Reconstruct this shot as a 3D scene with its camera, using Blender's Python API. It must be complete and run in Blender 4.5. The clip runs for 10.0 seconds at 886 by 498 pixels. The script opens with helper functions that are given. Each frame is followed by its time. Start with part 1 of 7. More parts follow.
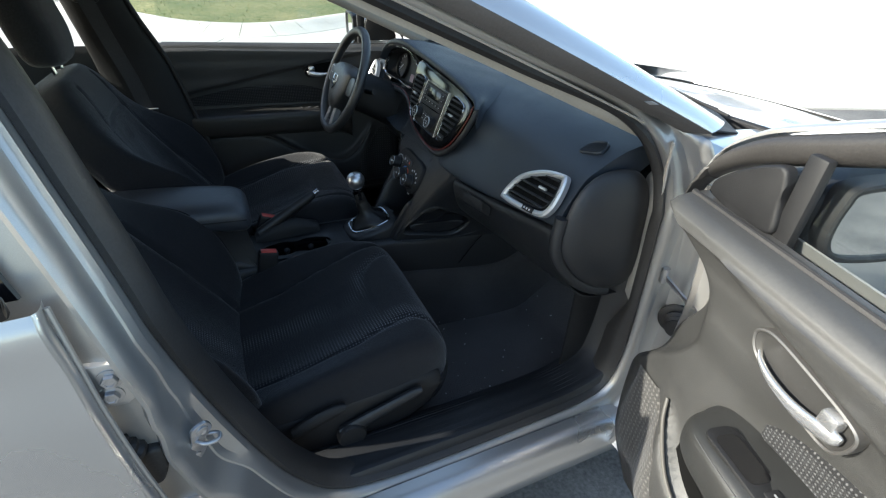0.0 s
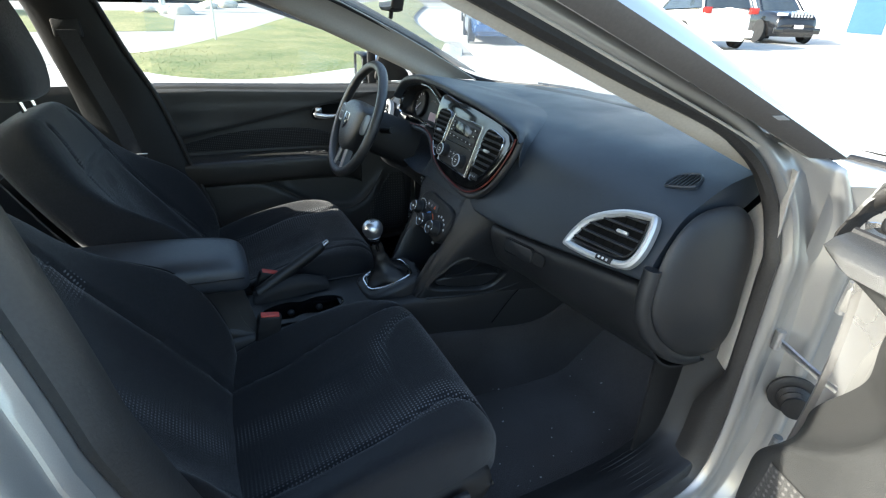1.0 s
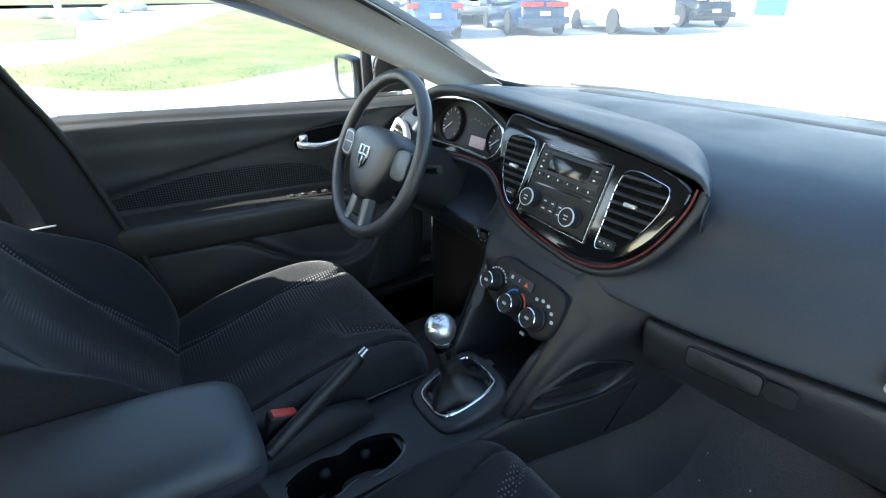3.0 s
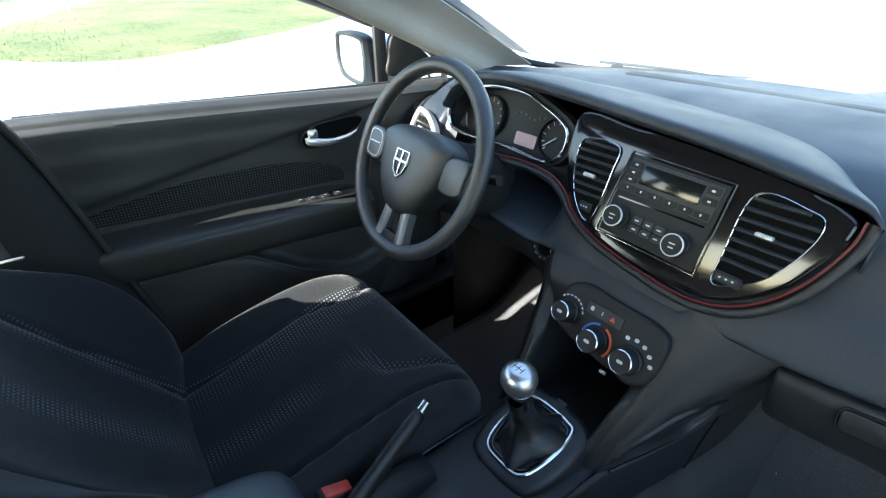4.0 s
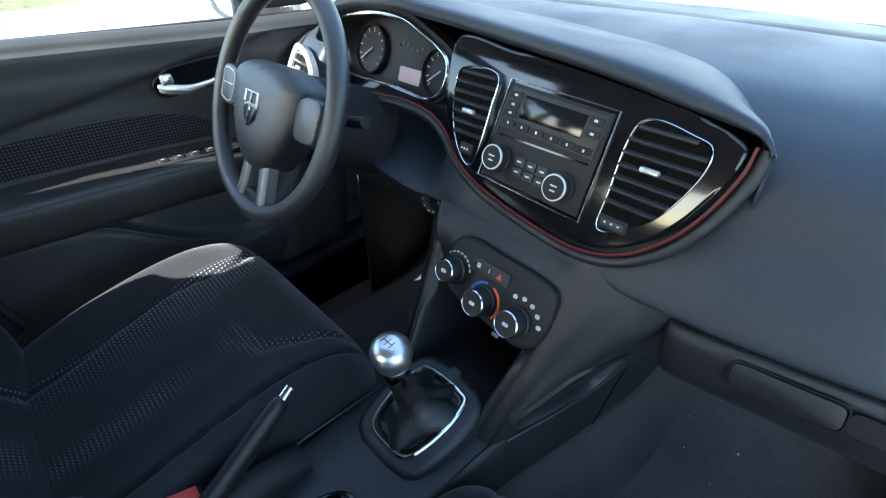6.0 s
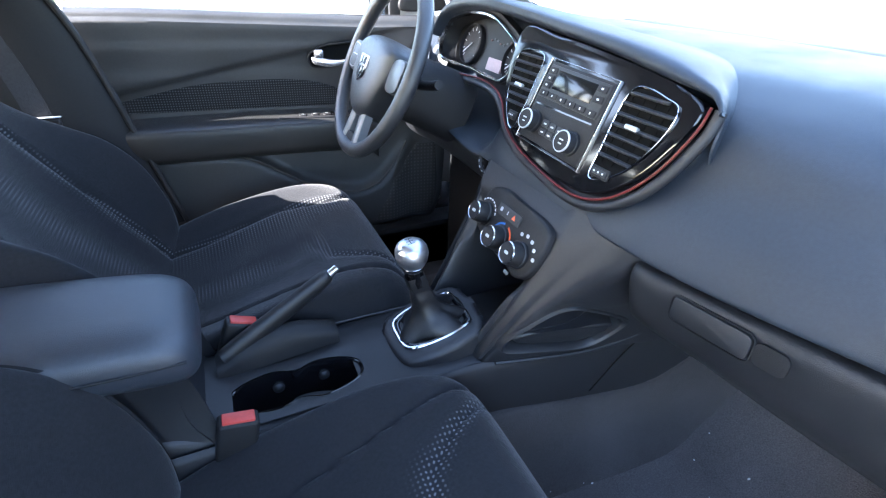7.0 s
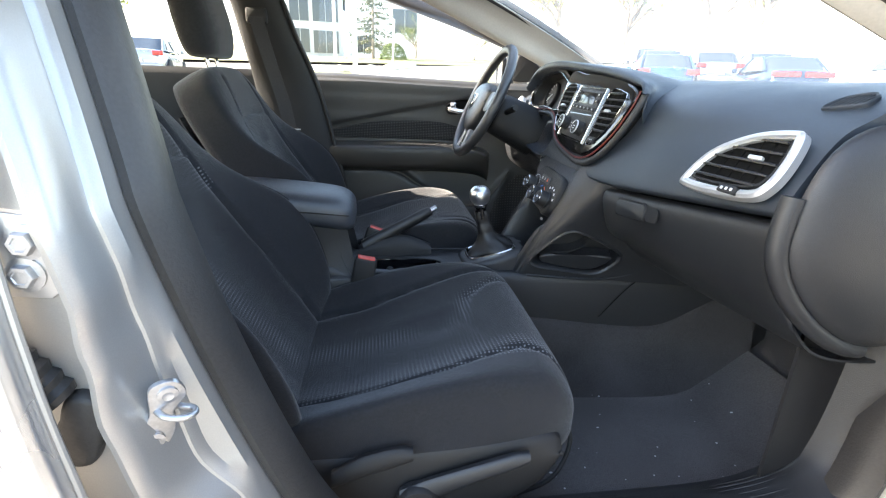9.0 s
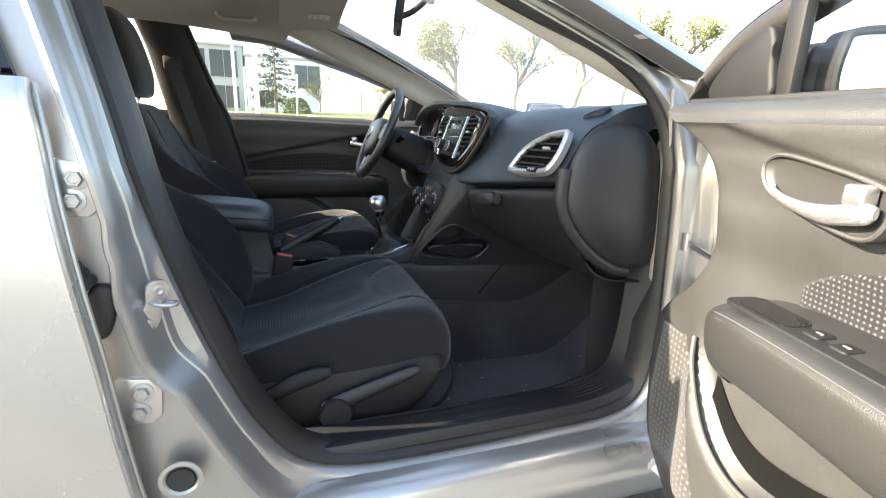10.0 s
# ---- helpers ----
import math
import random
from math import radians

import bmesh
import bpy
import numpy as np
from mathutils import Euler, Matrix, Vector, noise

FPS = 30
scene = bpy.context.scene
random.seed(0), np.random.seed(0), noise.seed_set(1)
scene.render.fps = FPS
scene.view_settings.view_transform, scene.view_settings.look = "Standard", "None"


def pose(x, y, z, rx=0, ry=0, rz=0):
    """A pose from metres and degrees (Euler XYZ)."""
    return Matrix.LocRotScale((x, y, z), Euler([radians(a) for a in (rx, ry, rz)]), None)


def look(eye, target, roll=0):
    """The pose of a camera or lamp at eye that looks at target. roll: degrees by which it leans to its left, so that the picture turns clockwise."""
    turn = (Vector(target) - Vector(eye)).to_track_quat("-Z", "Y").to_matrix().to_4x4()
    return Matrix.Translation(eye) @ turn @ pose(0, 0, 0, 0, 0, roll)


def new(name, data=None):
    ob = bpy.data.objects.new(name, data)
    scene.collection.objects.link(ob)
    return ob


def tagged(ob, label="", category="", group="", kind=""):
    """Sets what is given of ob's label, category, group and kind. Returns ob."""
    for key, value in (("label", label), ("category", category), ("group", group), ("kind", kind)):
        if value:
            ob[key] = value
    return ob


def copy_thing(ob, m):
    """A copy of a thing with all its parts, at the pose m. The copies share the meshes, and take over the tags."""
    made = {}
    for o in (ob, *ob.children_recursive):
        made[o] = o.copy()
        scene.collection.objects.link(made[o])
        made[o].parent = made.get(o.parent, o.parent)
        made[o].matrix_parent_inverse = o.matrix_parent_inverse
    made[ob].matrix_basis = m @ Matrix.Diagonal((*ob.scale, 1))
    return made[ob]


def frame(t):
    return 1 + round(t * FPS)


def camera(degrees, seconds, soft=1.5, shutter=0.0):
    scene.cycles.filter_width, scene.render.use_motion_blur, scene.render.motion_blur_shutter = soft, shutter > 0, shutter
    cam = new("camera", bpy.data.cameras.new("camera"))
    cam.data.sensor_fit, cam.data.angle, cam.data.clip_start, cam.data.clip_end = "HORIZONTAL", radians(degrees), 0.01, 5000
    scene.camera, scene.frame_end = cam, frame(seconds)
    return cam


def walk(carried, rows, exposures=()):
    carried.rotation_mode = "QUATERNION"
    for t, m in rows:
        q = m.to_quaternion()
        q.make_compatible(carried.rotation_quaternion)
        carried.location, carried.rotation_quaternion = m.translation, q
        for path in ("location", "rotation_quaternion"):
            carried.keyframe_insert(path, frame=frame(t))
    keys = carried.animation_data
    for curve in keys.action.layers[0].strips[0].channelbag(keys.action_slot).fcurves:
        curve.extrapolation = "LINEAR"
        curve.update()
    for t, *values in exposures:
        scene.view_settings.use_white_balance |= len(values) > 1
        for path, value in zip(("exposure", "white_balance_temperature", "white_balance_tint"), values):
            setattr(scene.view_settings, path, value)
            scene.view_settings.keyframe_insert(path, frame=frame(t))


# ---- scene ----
cam = camera(85.5, 10.0, soft=1.2)
PATH = [
    (0, (-0.341, -1.371, 1.397), (0.392, 0.167, 0.349), 2.4),
    (0.5, (-0.329, -1.274, 1.344), (0.406, 0.315, 0.377), 1.6),
    (1, (-0.344, -1.147, 1.295), (0.442, 0.477, 0.432), 1.5),
    (1.5, (-0.389, -1.01, 1.251), (0.476, 0.605, 0.451), 1.3),
    (2, (-0.402, -0.875, 1.228), (0.521, 0.7, 0.412), 0.2),
    (2.5, (-0.39, -0.712, 1.203), (0.614, 0.825, 0.409), 0.6),
    (2.7, (-0.367, -0.66, 1.235), (0.606, 0.877, 0.403), -0.5),
    (3.8, (-0.401, -0.388, 1.302), (0.625, 1.034, 0.339), -0.7),
    (4, (-0.396, -0.347, 1.3), (0.641, 1.045, 0.306), -0.5),
    (4.5, (-0.369, -0.27, 1.301), (0.725, 1.024, 0.238), -0.5),
    (5, (-0.321, -0.235, 1.284), (0.813, 0.976, 0.167), -0.8),
    (5.5, (-0.258, -0.259, 1.262), (0.888, 0.908, 0.11), -0.8),
    (5.7, (-0.236, -0.287, 1.256), (0.903, 0.871, 0.089), -0.9),
    (6.8, (-0.245, -0.575, 1.193), (0.618, 0.908, 0.166), 1.9),
    (7, (-0.243, -0.616, 1.187), (0.507, 0.931, 0.166), 2.2),
    (7.5, (-0.211, -0.748, 1.166), (0.251, 0.932, 0.185), 2.3),
    (8, (-0.221, -0.881, 1.129), (0.071, 0.867, 0.202), 2.3),
    (8.5, (-0.251, -1.05, 1.107), (-0.022, 0.757, 0.281), 2.2),
    (9, (-0.26, -1.211, 1.065), (-0.002, 0.658, 0.401), 2.1),
    (9.5, (-0.26, -1.381, 1.027), (0.127, 0.51, 0.502), 2.0),
    (10, (-0.281, -1.535, 1.0), (0.329, 0.313, 0.541), 1.4),

]
walk(cam, [(t, look(eye, target, roll)) for t, eye, target, roll in PATH],
     exposures=[(0.0, 1.5, 6550, 5), (1.0, 2.1, 6480, 4), (2.0, 2.45, 6380, 3), (2.7, 2.65, 6300, 3), (4.5, 2.6, 6150, 2), (5.7, 2.65, 5950, 2), (6.8, 3.6, 5950, 14), (7.6, 3.9, 6000, 15), (8.2, 3.7, 6700, 15), (9.0, 3.35, 7350, 12), (9.5, 3.12, 7480, 11), (10.0, 2.58, 7600, 10)])

# ---- light ----
SUN_TO = Vector((-1.9, 0.26, 0.97)).normalized()
world = bpy.data.worlds.new("world")
scene.world = world
world.use_nodes = True
sky = world.node_tree.nodes.new("ShaderNodeTexSky")
sky.sky_type, sky.sun_disc = "NISHITA", False
sky.sun_elevation = math.asin(SUN_TO.z)
sky.sun_rotation = math.atan2(SUN_TO.x, SUN_TO.y)
back = world.node_tree.nodes["Background"]
world.node_tree.links.new(sky.outputs[0], back.inputs[0])
back.inputs[1].default_value = 0.15
sun_lamp = bpy.data.lights.new("sun", "SUN")
sun_lamp.energy, sun_lamp.angle, sun_lamp.color = 4.5, radians(0.6), (1.0, 0.95, 0.87)
new("sun", sun_lamp).matrix_world = look(SUN_TO * 60, (0, 0, 0))

# ---- materials ----
from mathutils.bvhtree import BVHTree


def material(name, color, rough=0.5, metal=0.0, vary=0.12, scale=6.0, fine=240.0, bump=0.0, bump_scale=600.0, coat=0.0,
             spec=0.5, second=None, sheen=0.0, streak=None):
    """A surface with colour varied at two scales, uneven gloss and a fine relief. second: the colour of its stains."""
    m = bpy.data.materials.new(name)
    m.use_nodes = True
    nt = m.node_tree
    n, link = nt.nodes, nt.links.new
    p = n["Principled BSDF"]
    tc = n.new("ShaderNodeTexCoord")
    mp = n.new("ShaderNodeMapping")
    link(tc.outputs["Object"], mp.inputs[0])
    if streak:
        mp.inputs["Scale"].default_value = streak
    big, small = n.new("ShaderNodeTexNoise"), n.new("ShaderNodeTexNoise")
    big.inputs["Scale"].default_value, big.inputs["Detail"].default_value = scale, 5.0
    small.inputs["Scale"].default_value, small.inputs["Detail"].default_value = fine, 2.0
    for t in (big, small):
        link(mp.outputs[0], t.inputs["Vector"])
    both = n.new("ShaderNodeMath")
    both.operation = "ADD"
    link(big.outputs[0], both.inputs[0])
    link(small.outputs[0], both.inputs[1])
    ramp = n.new("ShaderNodeMapRange")
    ramp.inputs[1].default_value, ramp.inputs[2].default_value = 0.7, 1.3
    link(both.outputs[0], ramp.inputs[0])
    mix = n.new("ShaderNodeMix")
    mix.data_type = "RGBA"
    c2 = second or tuple(min(1.0, c * (1 + vary)) for c in color)
    c1 = color if second else tuple(c * (1 - vary) for c in color)
    mix.inputs[6].default_value, mix.inputs[7].default_value = (*c1, 1), (*c2, 1)
    link(ramp.outputs[0], mix.inputs[0])
    link(mix.outputs[2], p.inputs["Base Color"])
    rr = n.new("ShaderNodeMapRange")
    rr.inputs[1].default_value, rr.inputs[2].default_value = 0.3, 0.7
    rr.inputs[3].default_value, rr.inputs[4].default_value = max(0.02, rough * 0.82), min(1.0, rough * 1.18)
    link(big.outputs[0], rr.inputs[0])
    link(rr.outputs[0], p.inputs["Roughness"])
    p.inputs["Metallic"].default_value = metal
    p.inputs["Specular IOR Level"].default_value = spec
    p.inputs["Coat Weight"].default_value, p.inputs["Coat Roughness"].default_value = coat, 0.05
    if sheen:
        p.inputs["Sheen Weight"].default_value, p.inputs["Sheen Roughness"].default_value = sheen, 0.4
    if bump:
        vor = n.new("ShaderNodeTexNoise")
        vor.inputs["Scale"].default_value, vor.inputs["Detail"].default_value = bump_scale, 3.0
        link(mp.outputs[0], vor.inputs["Vector"])
        b = n.new("ShaderNodeBump")
        b.inputs["Strength"].default_value, b.inputs["Distance"].default_value = bump, 0.002
        link(vor.outputs[0], b.inputs["Height"])
        link(b.outputs[0], p.inputs["Normal"])
    return m


def dotted(name, ground, dot, pitch=0.0051, turn=(0, 0, 0.785), rough=0.9, woven=False):
    """Knitted seat cloth: rows of small light dots on a dark ground."""
    m = material(name, ground, rough, vary=0.25, scale=14, bump=0.5, bump_scale=900, sheen=0.25, spec=0.25)
    n, link = m.node_tree.nodes, m.node_tree.links.new
    p = n["Principled BSDF"]
    tc = n.new("ShaderNodeTexCoord")
    mp = n.new("ShaderNodeMapping")
    mp.inputs["Rotation"].default_value = turn
    mp.inputs["Scale"].default_value = (1 / pitch,) * 3
    link(tc.outputs["UV"], mp.inputs[0])
    sep = n.new("ShaderNodeSeparateXYZ")
    link(mp.outputs[0], sep.inputs[0])
    waves = []
    for axis in (0, 1):
        mul = n.new("ShaderNodeMath")
        mul.operation, mul.inputs[1].default_value = "MULTIPLY", math.pi
        link(sep.outputs[axis], mul.inputs[0])
        s = n.new("ShaderNodeMath")
        s.operation = "SINE"
        link(mul.outputs[0], s.inputs[0])
        waves.append(s)
    prod = n.new("ShaderNodeMath")
    prod.operation = "MULTIPLY"
    link(waves[0].outputs[0], prod.inputs[0])
    link(waves[1].outputs[0], prod.inputs[1])
    step = n.new("ShaderNodeMapRange")
    step.inputs[1].default_value, step.inputs[2].default_value = 0.35, 0.75
    link(prod.outputs[0], step.inputs[0])
    mix = n.new("ShaderNodeMix")
    mix.data_type = "RGBA"
    base = p.inputs["Base Color"].links[0].from_socket
    mix.inputs[7].default_value = (*dot, 1)
    amount = step
    if woven:
        at, am = n.new("ShaderNodeAttribute"), n.new("ShaderNodeMath")
        at.attribute_name, am.operation = "weave", "MULTIPLY"
        link(step.outputs[0], am.inputs[0])
        link(at.outputs["Fac"], am.inputs[1])
        amount = am
    link(amount.outputs[0], mix.inputs[0])
    link(base, mix.inputs[6])
    link(mix.outputs[2], p.inputs["Base Color"])
    return m


def glass(name, tint, gloss=0.9, glare_veil=0.0):
    """A clear pane: what is behind it shows through, and it mirrors more at a flat angle."""
    m = bpy.data.materials.new(name)
    m.use_nodes = True
    n, link = m.node_tree.nodes, m.node_tree.links.new
    out = n["Material Output"]
    n.remove(n["Principled BSDF"])
    tr, gl, mx = n.new("ShaderNodeBsdfTransparent"), n.new("ShaderNodeBsdfGlossy"), n.new("ShaderNodeMixShader")
    lw, pw, sc = n.new("ShaderNodeLayerWeight"), n.new("ShaderNodeMath"), n.new("ShaderNodeMath")
    lw.inputs[0].default_value = 0.5
    pw.operation, pw.inputs[1].default_value = "POWER", 4.0
    sc.operation, sc.inputs[1].default_value, sc.inputs[2].default_value = "MULTIPLY_ADD", 0.75, 0.045
    tr.inputs[0].default_value = (*tint, 1)
    gl.inputs[0].default_value, gl.inputs["Roughness"].default_value = (gloss, gloss, gloss, 1), 0.01
    link(lw.outputs["Facing"], pw.inputs[0])
    link(pw.outputs[0], sc.inputs[0])
    link(sc.outputs[0], mx.inputs[0])
    link(tr.outputs[0], mx.inputs[1])
    link(gl.outputs[0], mx.inputs[2])
    # whitish translucent share imitates glare washing out the view
    if glare_veil:
        df, mx2 = n.new("ShaderNodeBsdfTranslucent"), n.new("ShaderNodeMixShader")
        df.inputs[0].default_value = (0.8, 0.8, 0.78, 1)
        mx2.inputs[0].default_value = glare_veil
        link(mx.outputs[0], mx2.inputs[1])
        link(df.outputs[0], mx2.inputs[2])
        mx = mx2
    link(mx.outputs[0], out.inputs[0])
    return m


PAINT = material("silver_paint", (0.56, 0.55, 0.54), 0.30, 0.75, vary=0.05, scale=3, fine=1500, coat=0.8)
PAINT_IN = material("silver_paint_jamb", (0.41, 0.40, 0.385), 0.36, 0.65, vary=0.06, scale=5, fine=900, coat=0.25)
VINYL = material("charcoal_vinyl", (0.0165, 0.0175, 0.020), 0.45, vary=0.15, bump=0.3, bump_scale=900, spec=0.6)
# lighter copy of the vinyl, with the windscreen's light put into its colour
WHEEL_SKIN_LIT = material("wheel_vinyl_lit", (0.024, 0.025, 0.027), 0.40, vary=0.12, bump=0.3, bump_scale=1000, spec=0.85)
# blue of the mirrored sky is put into the pad's base colour
VINYL_TOP = material("charcoal_pad_sky_tint", (0.020, 0.027, 0.037), 0.45, vary=0.12, bump=0.25, bump_scale=1100, spec=0.52)
# lid colour raised and blued to carry the skylight falling on it
ARM_LID = material("arm_lid_vinyl_skylit", (0.034, 0.040, 0.050), 0.40, vary=0.12, bump=0.3, bump_scale=1000, spec=0.8)
VINYL_DARK = material("black_plastic", (0.012, 0.012, 0.013), 0.55, vary=0.15, bump=0.3, bump_scale=900, spec=0.4)
VINYL_DOOR = material("door_vinyl", (0.040, 0.0395, 0.0385), 0.44, vary=0.15, bump=0.4, bump_scale=800, spec=0.75)
CLOTH = material("black_seat_cloth", (0.0175, 0.018, 0.0205), 0.93, vary=0.3, scale=9, bump=0.7, bump_scale=700, sheen=0.28, spec=0.25)
CLOTH_DOT = dotted("dotted_seat_cloth", (0.0155, 0.016, 0.0185), (0.21, 0.215, 0.225), woven=True)
DOOR_DOT = dotted("dotted_door_cloth", (0.016, 0.016, 0.017), (0.10, 0.10, 0.102), 0.0046)
CARPET = material("black_carpet", (0.060, 0.057, 0.058), 0.97, vary=0.4, scale=5, fine=500, bump=1.0, bump_scale=500, sheen=0.15, spec=0.2)
MAT = material("floor_mat_pile", (0.094, 0.090, 0.093), 0.97, vary=0.45, scale=4, fine=420, bump=1.0, bump_scale=420, sheen=0.2)
RUBBER = material("black_rubber", (0.02, 0.019, 0.019), 0.6, vary=0.2, bump=0.3, bump_scale=300)
SEAL = material("brown_black_seal", (0.030, 0.028, 0.027), 0.44, vary=0.2, bump=0.2, bump_scale=300)
CHROME = material("chrome", (0.66, 0.67, 0.69), 0.14, 1.0, vary=0.03)
SATIN = material("satin_silver", (0.60, 0.61, 0.62), 0.42, 0.7, vary=0.04)
PIANO = material("gloss_black", (0.005, 0.005, 0.006), 0.10, vary=0.1, coat=0.15)
RED = material("red_accent", (0.11, 0.008, 0.006), 0.4, vary=0.1)
BUCKLE_RED = material("red_button", (0.55, 0.06, 0.045), 0.4, vary=0.1)
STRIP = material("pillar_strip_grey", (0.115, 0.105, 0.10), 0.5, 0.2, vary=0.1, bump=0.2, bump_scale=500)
BEIGE = material("beige_pillar_trim", (0.46, 0.43, 0.385), 0.75, vary=0.08, bump=0.25, bump_scale=700)
LINER = material("headliner_cloth", (0.43, 0.40, 0.36), 0.95, vary=0.1, bump=0.5, bump_scale=900)
STEEL = material("zinc_steel", (0.50, 0.50, 0.51), 0.35, 0.9, vary=0.12, scale=30)
LEATHER = material("boot_leather", (0.012, 0.012, 0.013), 0.36, vary=0.2, bump=0.4, bump_scale=500)
# the last figure of each pane sets its imitated glare haze
GLASS = glass("clear_glass", (0.88, 0.92, 0.90), 0.9, 0.02)
GLASS_WS = glass("windscreen_glass", (0.90, 0.93, 0.91), 0.8, 0.13)
MIRROR = material("mirror_glass", (0.85, 0.87, 0.88), 0.015, 1.0, vary=0.01)
WHITE_INK = material("white_print", (0.55, 0.56, 0.58), 0.5, vary=0.05)
BLUE_INK = material("blue_print", (0.03, 0.16, 0.50), 0.5, vary=0.05)
ORANGE_INK = material("orange_print", (0.65, 0.10, 0.03), 0.5, vary=0.05)
DIM_INK = material("unlit_print", (0.05, 0.05, 0.055), 0.5, vary=0.05)
DIM_RED = material("unlit_red_print", (0.06, 0.015, 0.012), 0.5, vary=0.05)
DIAL = material("dial_face", (0.010, 0.011, 0.012), 0.45, vary=0.1, spec=0.2)
SCREEN = material("dark_display", (0.008, 0.009, 0.010), 0.14, vary=0.1)
ASPHALT = material("worn_asphalt", (0.075, 0.073, 0.070), 0.95, second=(0.19, 0.185, 0.175), scale=3, fine=90, bump=1.0, bump_scale=120)
CONCRETE = material("pale_concrete", (0.40, 0.385, 0.355), 0.9, second=(0.50, 0.48, 0.44), scale=0.7, fine=40, bump=0.5, bump_scale=90)


# ---- shaping tools ----
def part(name, bm, mat, parent=None, label="", sharp=38):
    me = bpy.data.meshes.new(name)
    bmesh.ops.recalc_face_normals(bm, faces=bm.faces)
    bm.to_mesh(me)
    bm.free()
    me.polygons.foreach_set("use_smooth", [True] * len(me.polygons))
    me.set_sharp_from_angle(angle=radians(sharp))
    for m in (mat if isinstance(mat, (list, tuple)) else [mat]):
        me.materials.append(m)
    ob = new(name, me)
    if parent is not None:
        ob.parent = parent
    if label:
        ob["label"] = label
    return ob


def thing(name, label, category, group="", kind="", at=(0, 0, 0)):
    ob = new(name)
    ob.location = at
    ob.empty_display_size = 0.05
    return tagged(ob, label, category, group, kind)


def curve_through(pts, n, closed=False):
    """n points on a smooth line through pts."""
    p = [Vector(q) for q in pts]
    k = len(p)
    spans = k if closed else k - 1
    out = []
    for i in range(n):
        s = i * spans / (n if closed else n - 1)
        j = min(int(s), spans - 1)
        f = s - j
        if closed:
            a, b, c, d = (p[(j + o) % k] for o in (-1, 0, 1, 2))
        else:
            b, c = p[j], p[j + 1]
            a = p[j - 1] if j else b * 2 - c
            d = p[j + 2] if j + 2 < k else c * 2 - b
        out.append(0.5 * ((2 * b) + (c - a) * f + (2 * a - 5 * b + 4 * c - d) * f * f + (3 * b - a - 3 * c + d) * f ** 3))
    return out


def sheet(bm, rows, around=False, ends=False, uv=False):
    """Faces between rows of points; around: each row closes on itself; ends: the first and last row are capped."""
    vs = [[bm.verts.new(p) for p in r] for r in rows]
    n = len(rows[0])
    layer = bm.loops.layers.uv.verify() if uv else None
    for i in range(len(vs) - 1):
        for j in range(n if around else n - 1):
            k = (j + 1) % n
            q = (vs[i][j], vs[i][k], vs[i + 1][k], vs[i + 1][j])
            if len({v.co.to_tuple(6) for v in q}) < 3:
                continue
            f = bm.faces.new(q)
    if ends and around:
        for r in (vs[0], vs[-1]):
            if (r[0].co - r[n // 2].co).length > 1e-5:
                bm.faces.new(r)
    return vs


def flat_uv(bm, a, b):
    """UVs in metres along the directions a and b."""
    layer = bm.loops.layers.uv.verify()
    for f in bm.faces:
        for l in f.loops:
            l[layer].uv = (l.vert.co.dot(a), l.vert.co.dot(b))


def surface(rows, m=9, n=9, closed=False):
    """A finer net of points through a coarse one."""
    fine = [curve_through(r, n, closed) for r in rows]
    cols = [curve_through([r[j] for r in fine], m) for j in range(n)]
    return [[cols[j][i] for j in range(n)] for i in range(m)]


def thicken(bm, thick):
    """Gives a sheet a back face and closed rims."""
    bmesh.ops.recalc_face_normals(bm, faces=bm.faces)
    bm.normal_update()
    front = bm.verts[:]
    faces, rims = bm.faces[:], [e for e in bm.edges if len(e.link_faces) == 1]
    twin = {v: bm.verts.new(v.co - v.normal * thick) for v in front}
    for f in faces:
        bm.faces.new([twin[v] for v in reversed(f.verts)])
    for e in rims:
        a, b = e.verts
        bm.faces.new((a, b, twin[b], twin[a]))


def skin(rows, m, n, thick=0.0, closed=False):
    bm = bmesh.new()
    sheet(bm, surface(rows, m, n, closed), around=closed, ends=closed)
    if thick:
        thicken(bm, thick)
    return bm


def tube(bm, pts, r, seg=10, closed=False, r2=None):
    """A round rod along a line; r2: its radius at the far end."""
    p = [Vector(q) for q in pts]
    k = len(p)
    rows = []
    side = None
    for i in range(k):
        a = p[(i - 1) % k] if closed or i else p[i]
        b = p[(i + 1) % k] if closed or i < k - 1 else p[i]
        d = (b - a).normalized()
        if side is None:
            side = d.orthogonal().normalized()
        side = (side - d * side.dot(d)).normalized()
        up = d.cross(side)
        rad = r if r2 is None else r + (r2 - r) * i / (k - 1)
        rows.append([p[i] + (side * math.cos(t) + up * math.sin(t)) * rad for t in (2 * math.pi * s / seg for s in range(seg))])
    if closed:
        rows.append(rows[0])
    sheet(bm, rows, around=True, ends=not closed)
    if closed:
        bmesh.ops.remove_doubles(bm, verts=bm.verts[:], dist=1e-5)
    return bm


def rod(pts, r, seg=10, closed=False, r2=None, n=0):
    bm = bmesh.new()
    return tube(bm, curve_through(pts, n, closed) if n else pts, r, seg, closed, r2)


def box(bm, lo, hi, bevel=0.0, seg=2, m=None):
    made = bmesh.ops.create_cube(bm, size=1.0)["verts"]
    lo, hi = Vector(lo), Vector(hi)
    for v in made:
        v.co = Vector((lo[i] + (v.co[i] + 0.5) * (hi[i] - lo[i]) for i in range(3)))
    if bevel:
        edges = list({e for v in made for e in v.link_edges})
        r = bmesh.ops.bevel(bm, geom=edges, offset=bevel, segments=seg, profile=0.5, affect="EDGES")
        made = [v for v in bm.verts if v.is_valid and (v in r["verts"])] or made
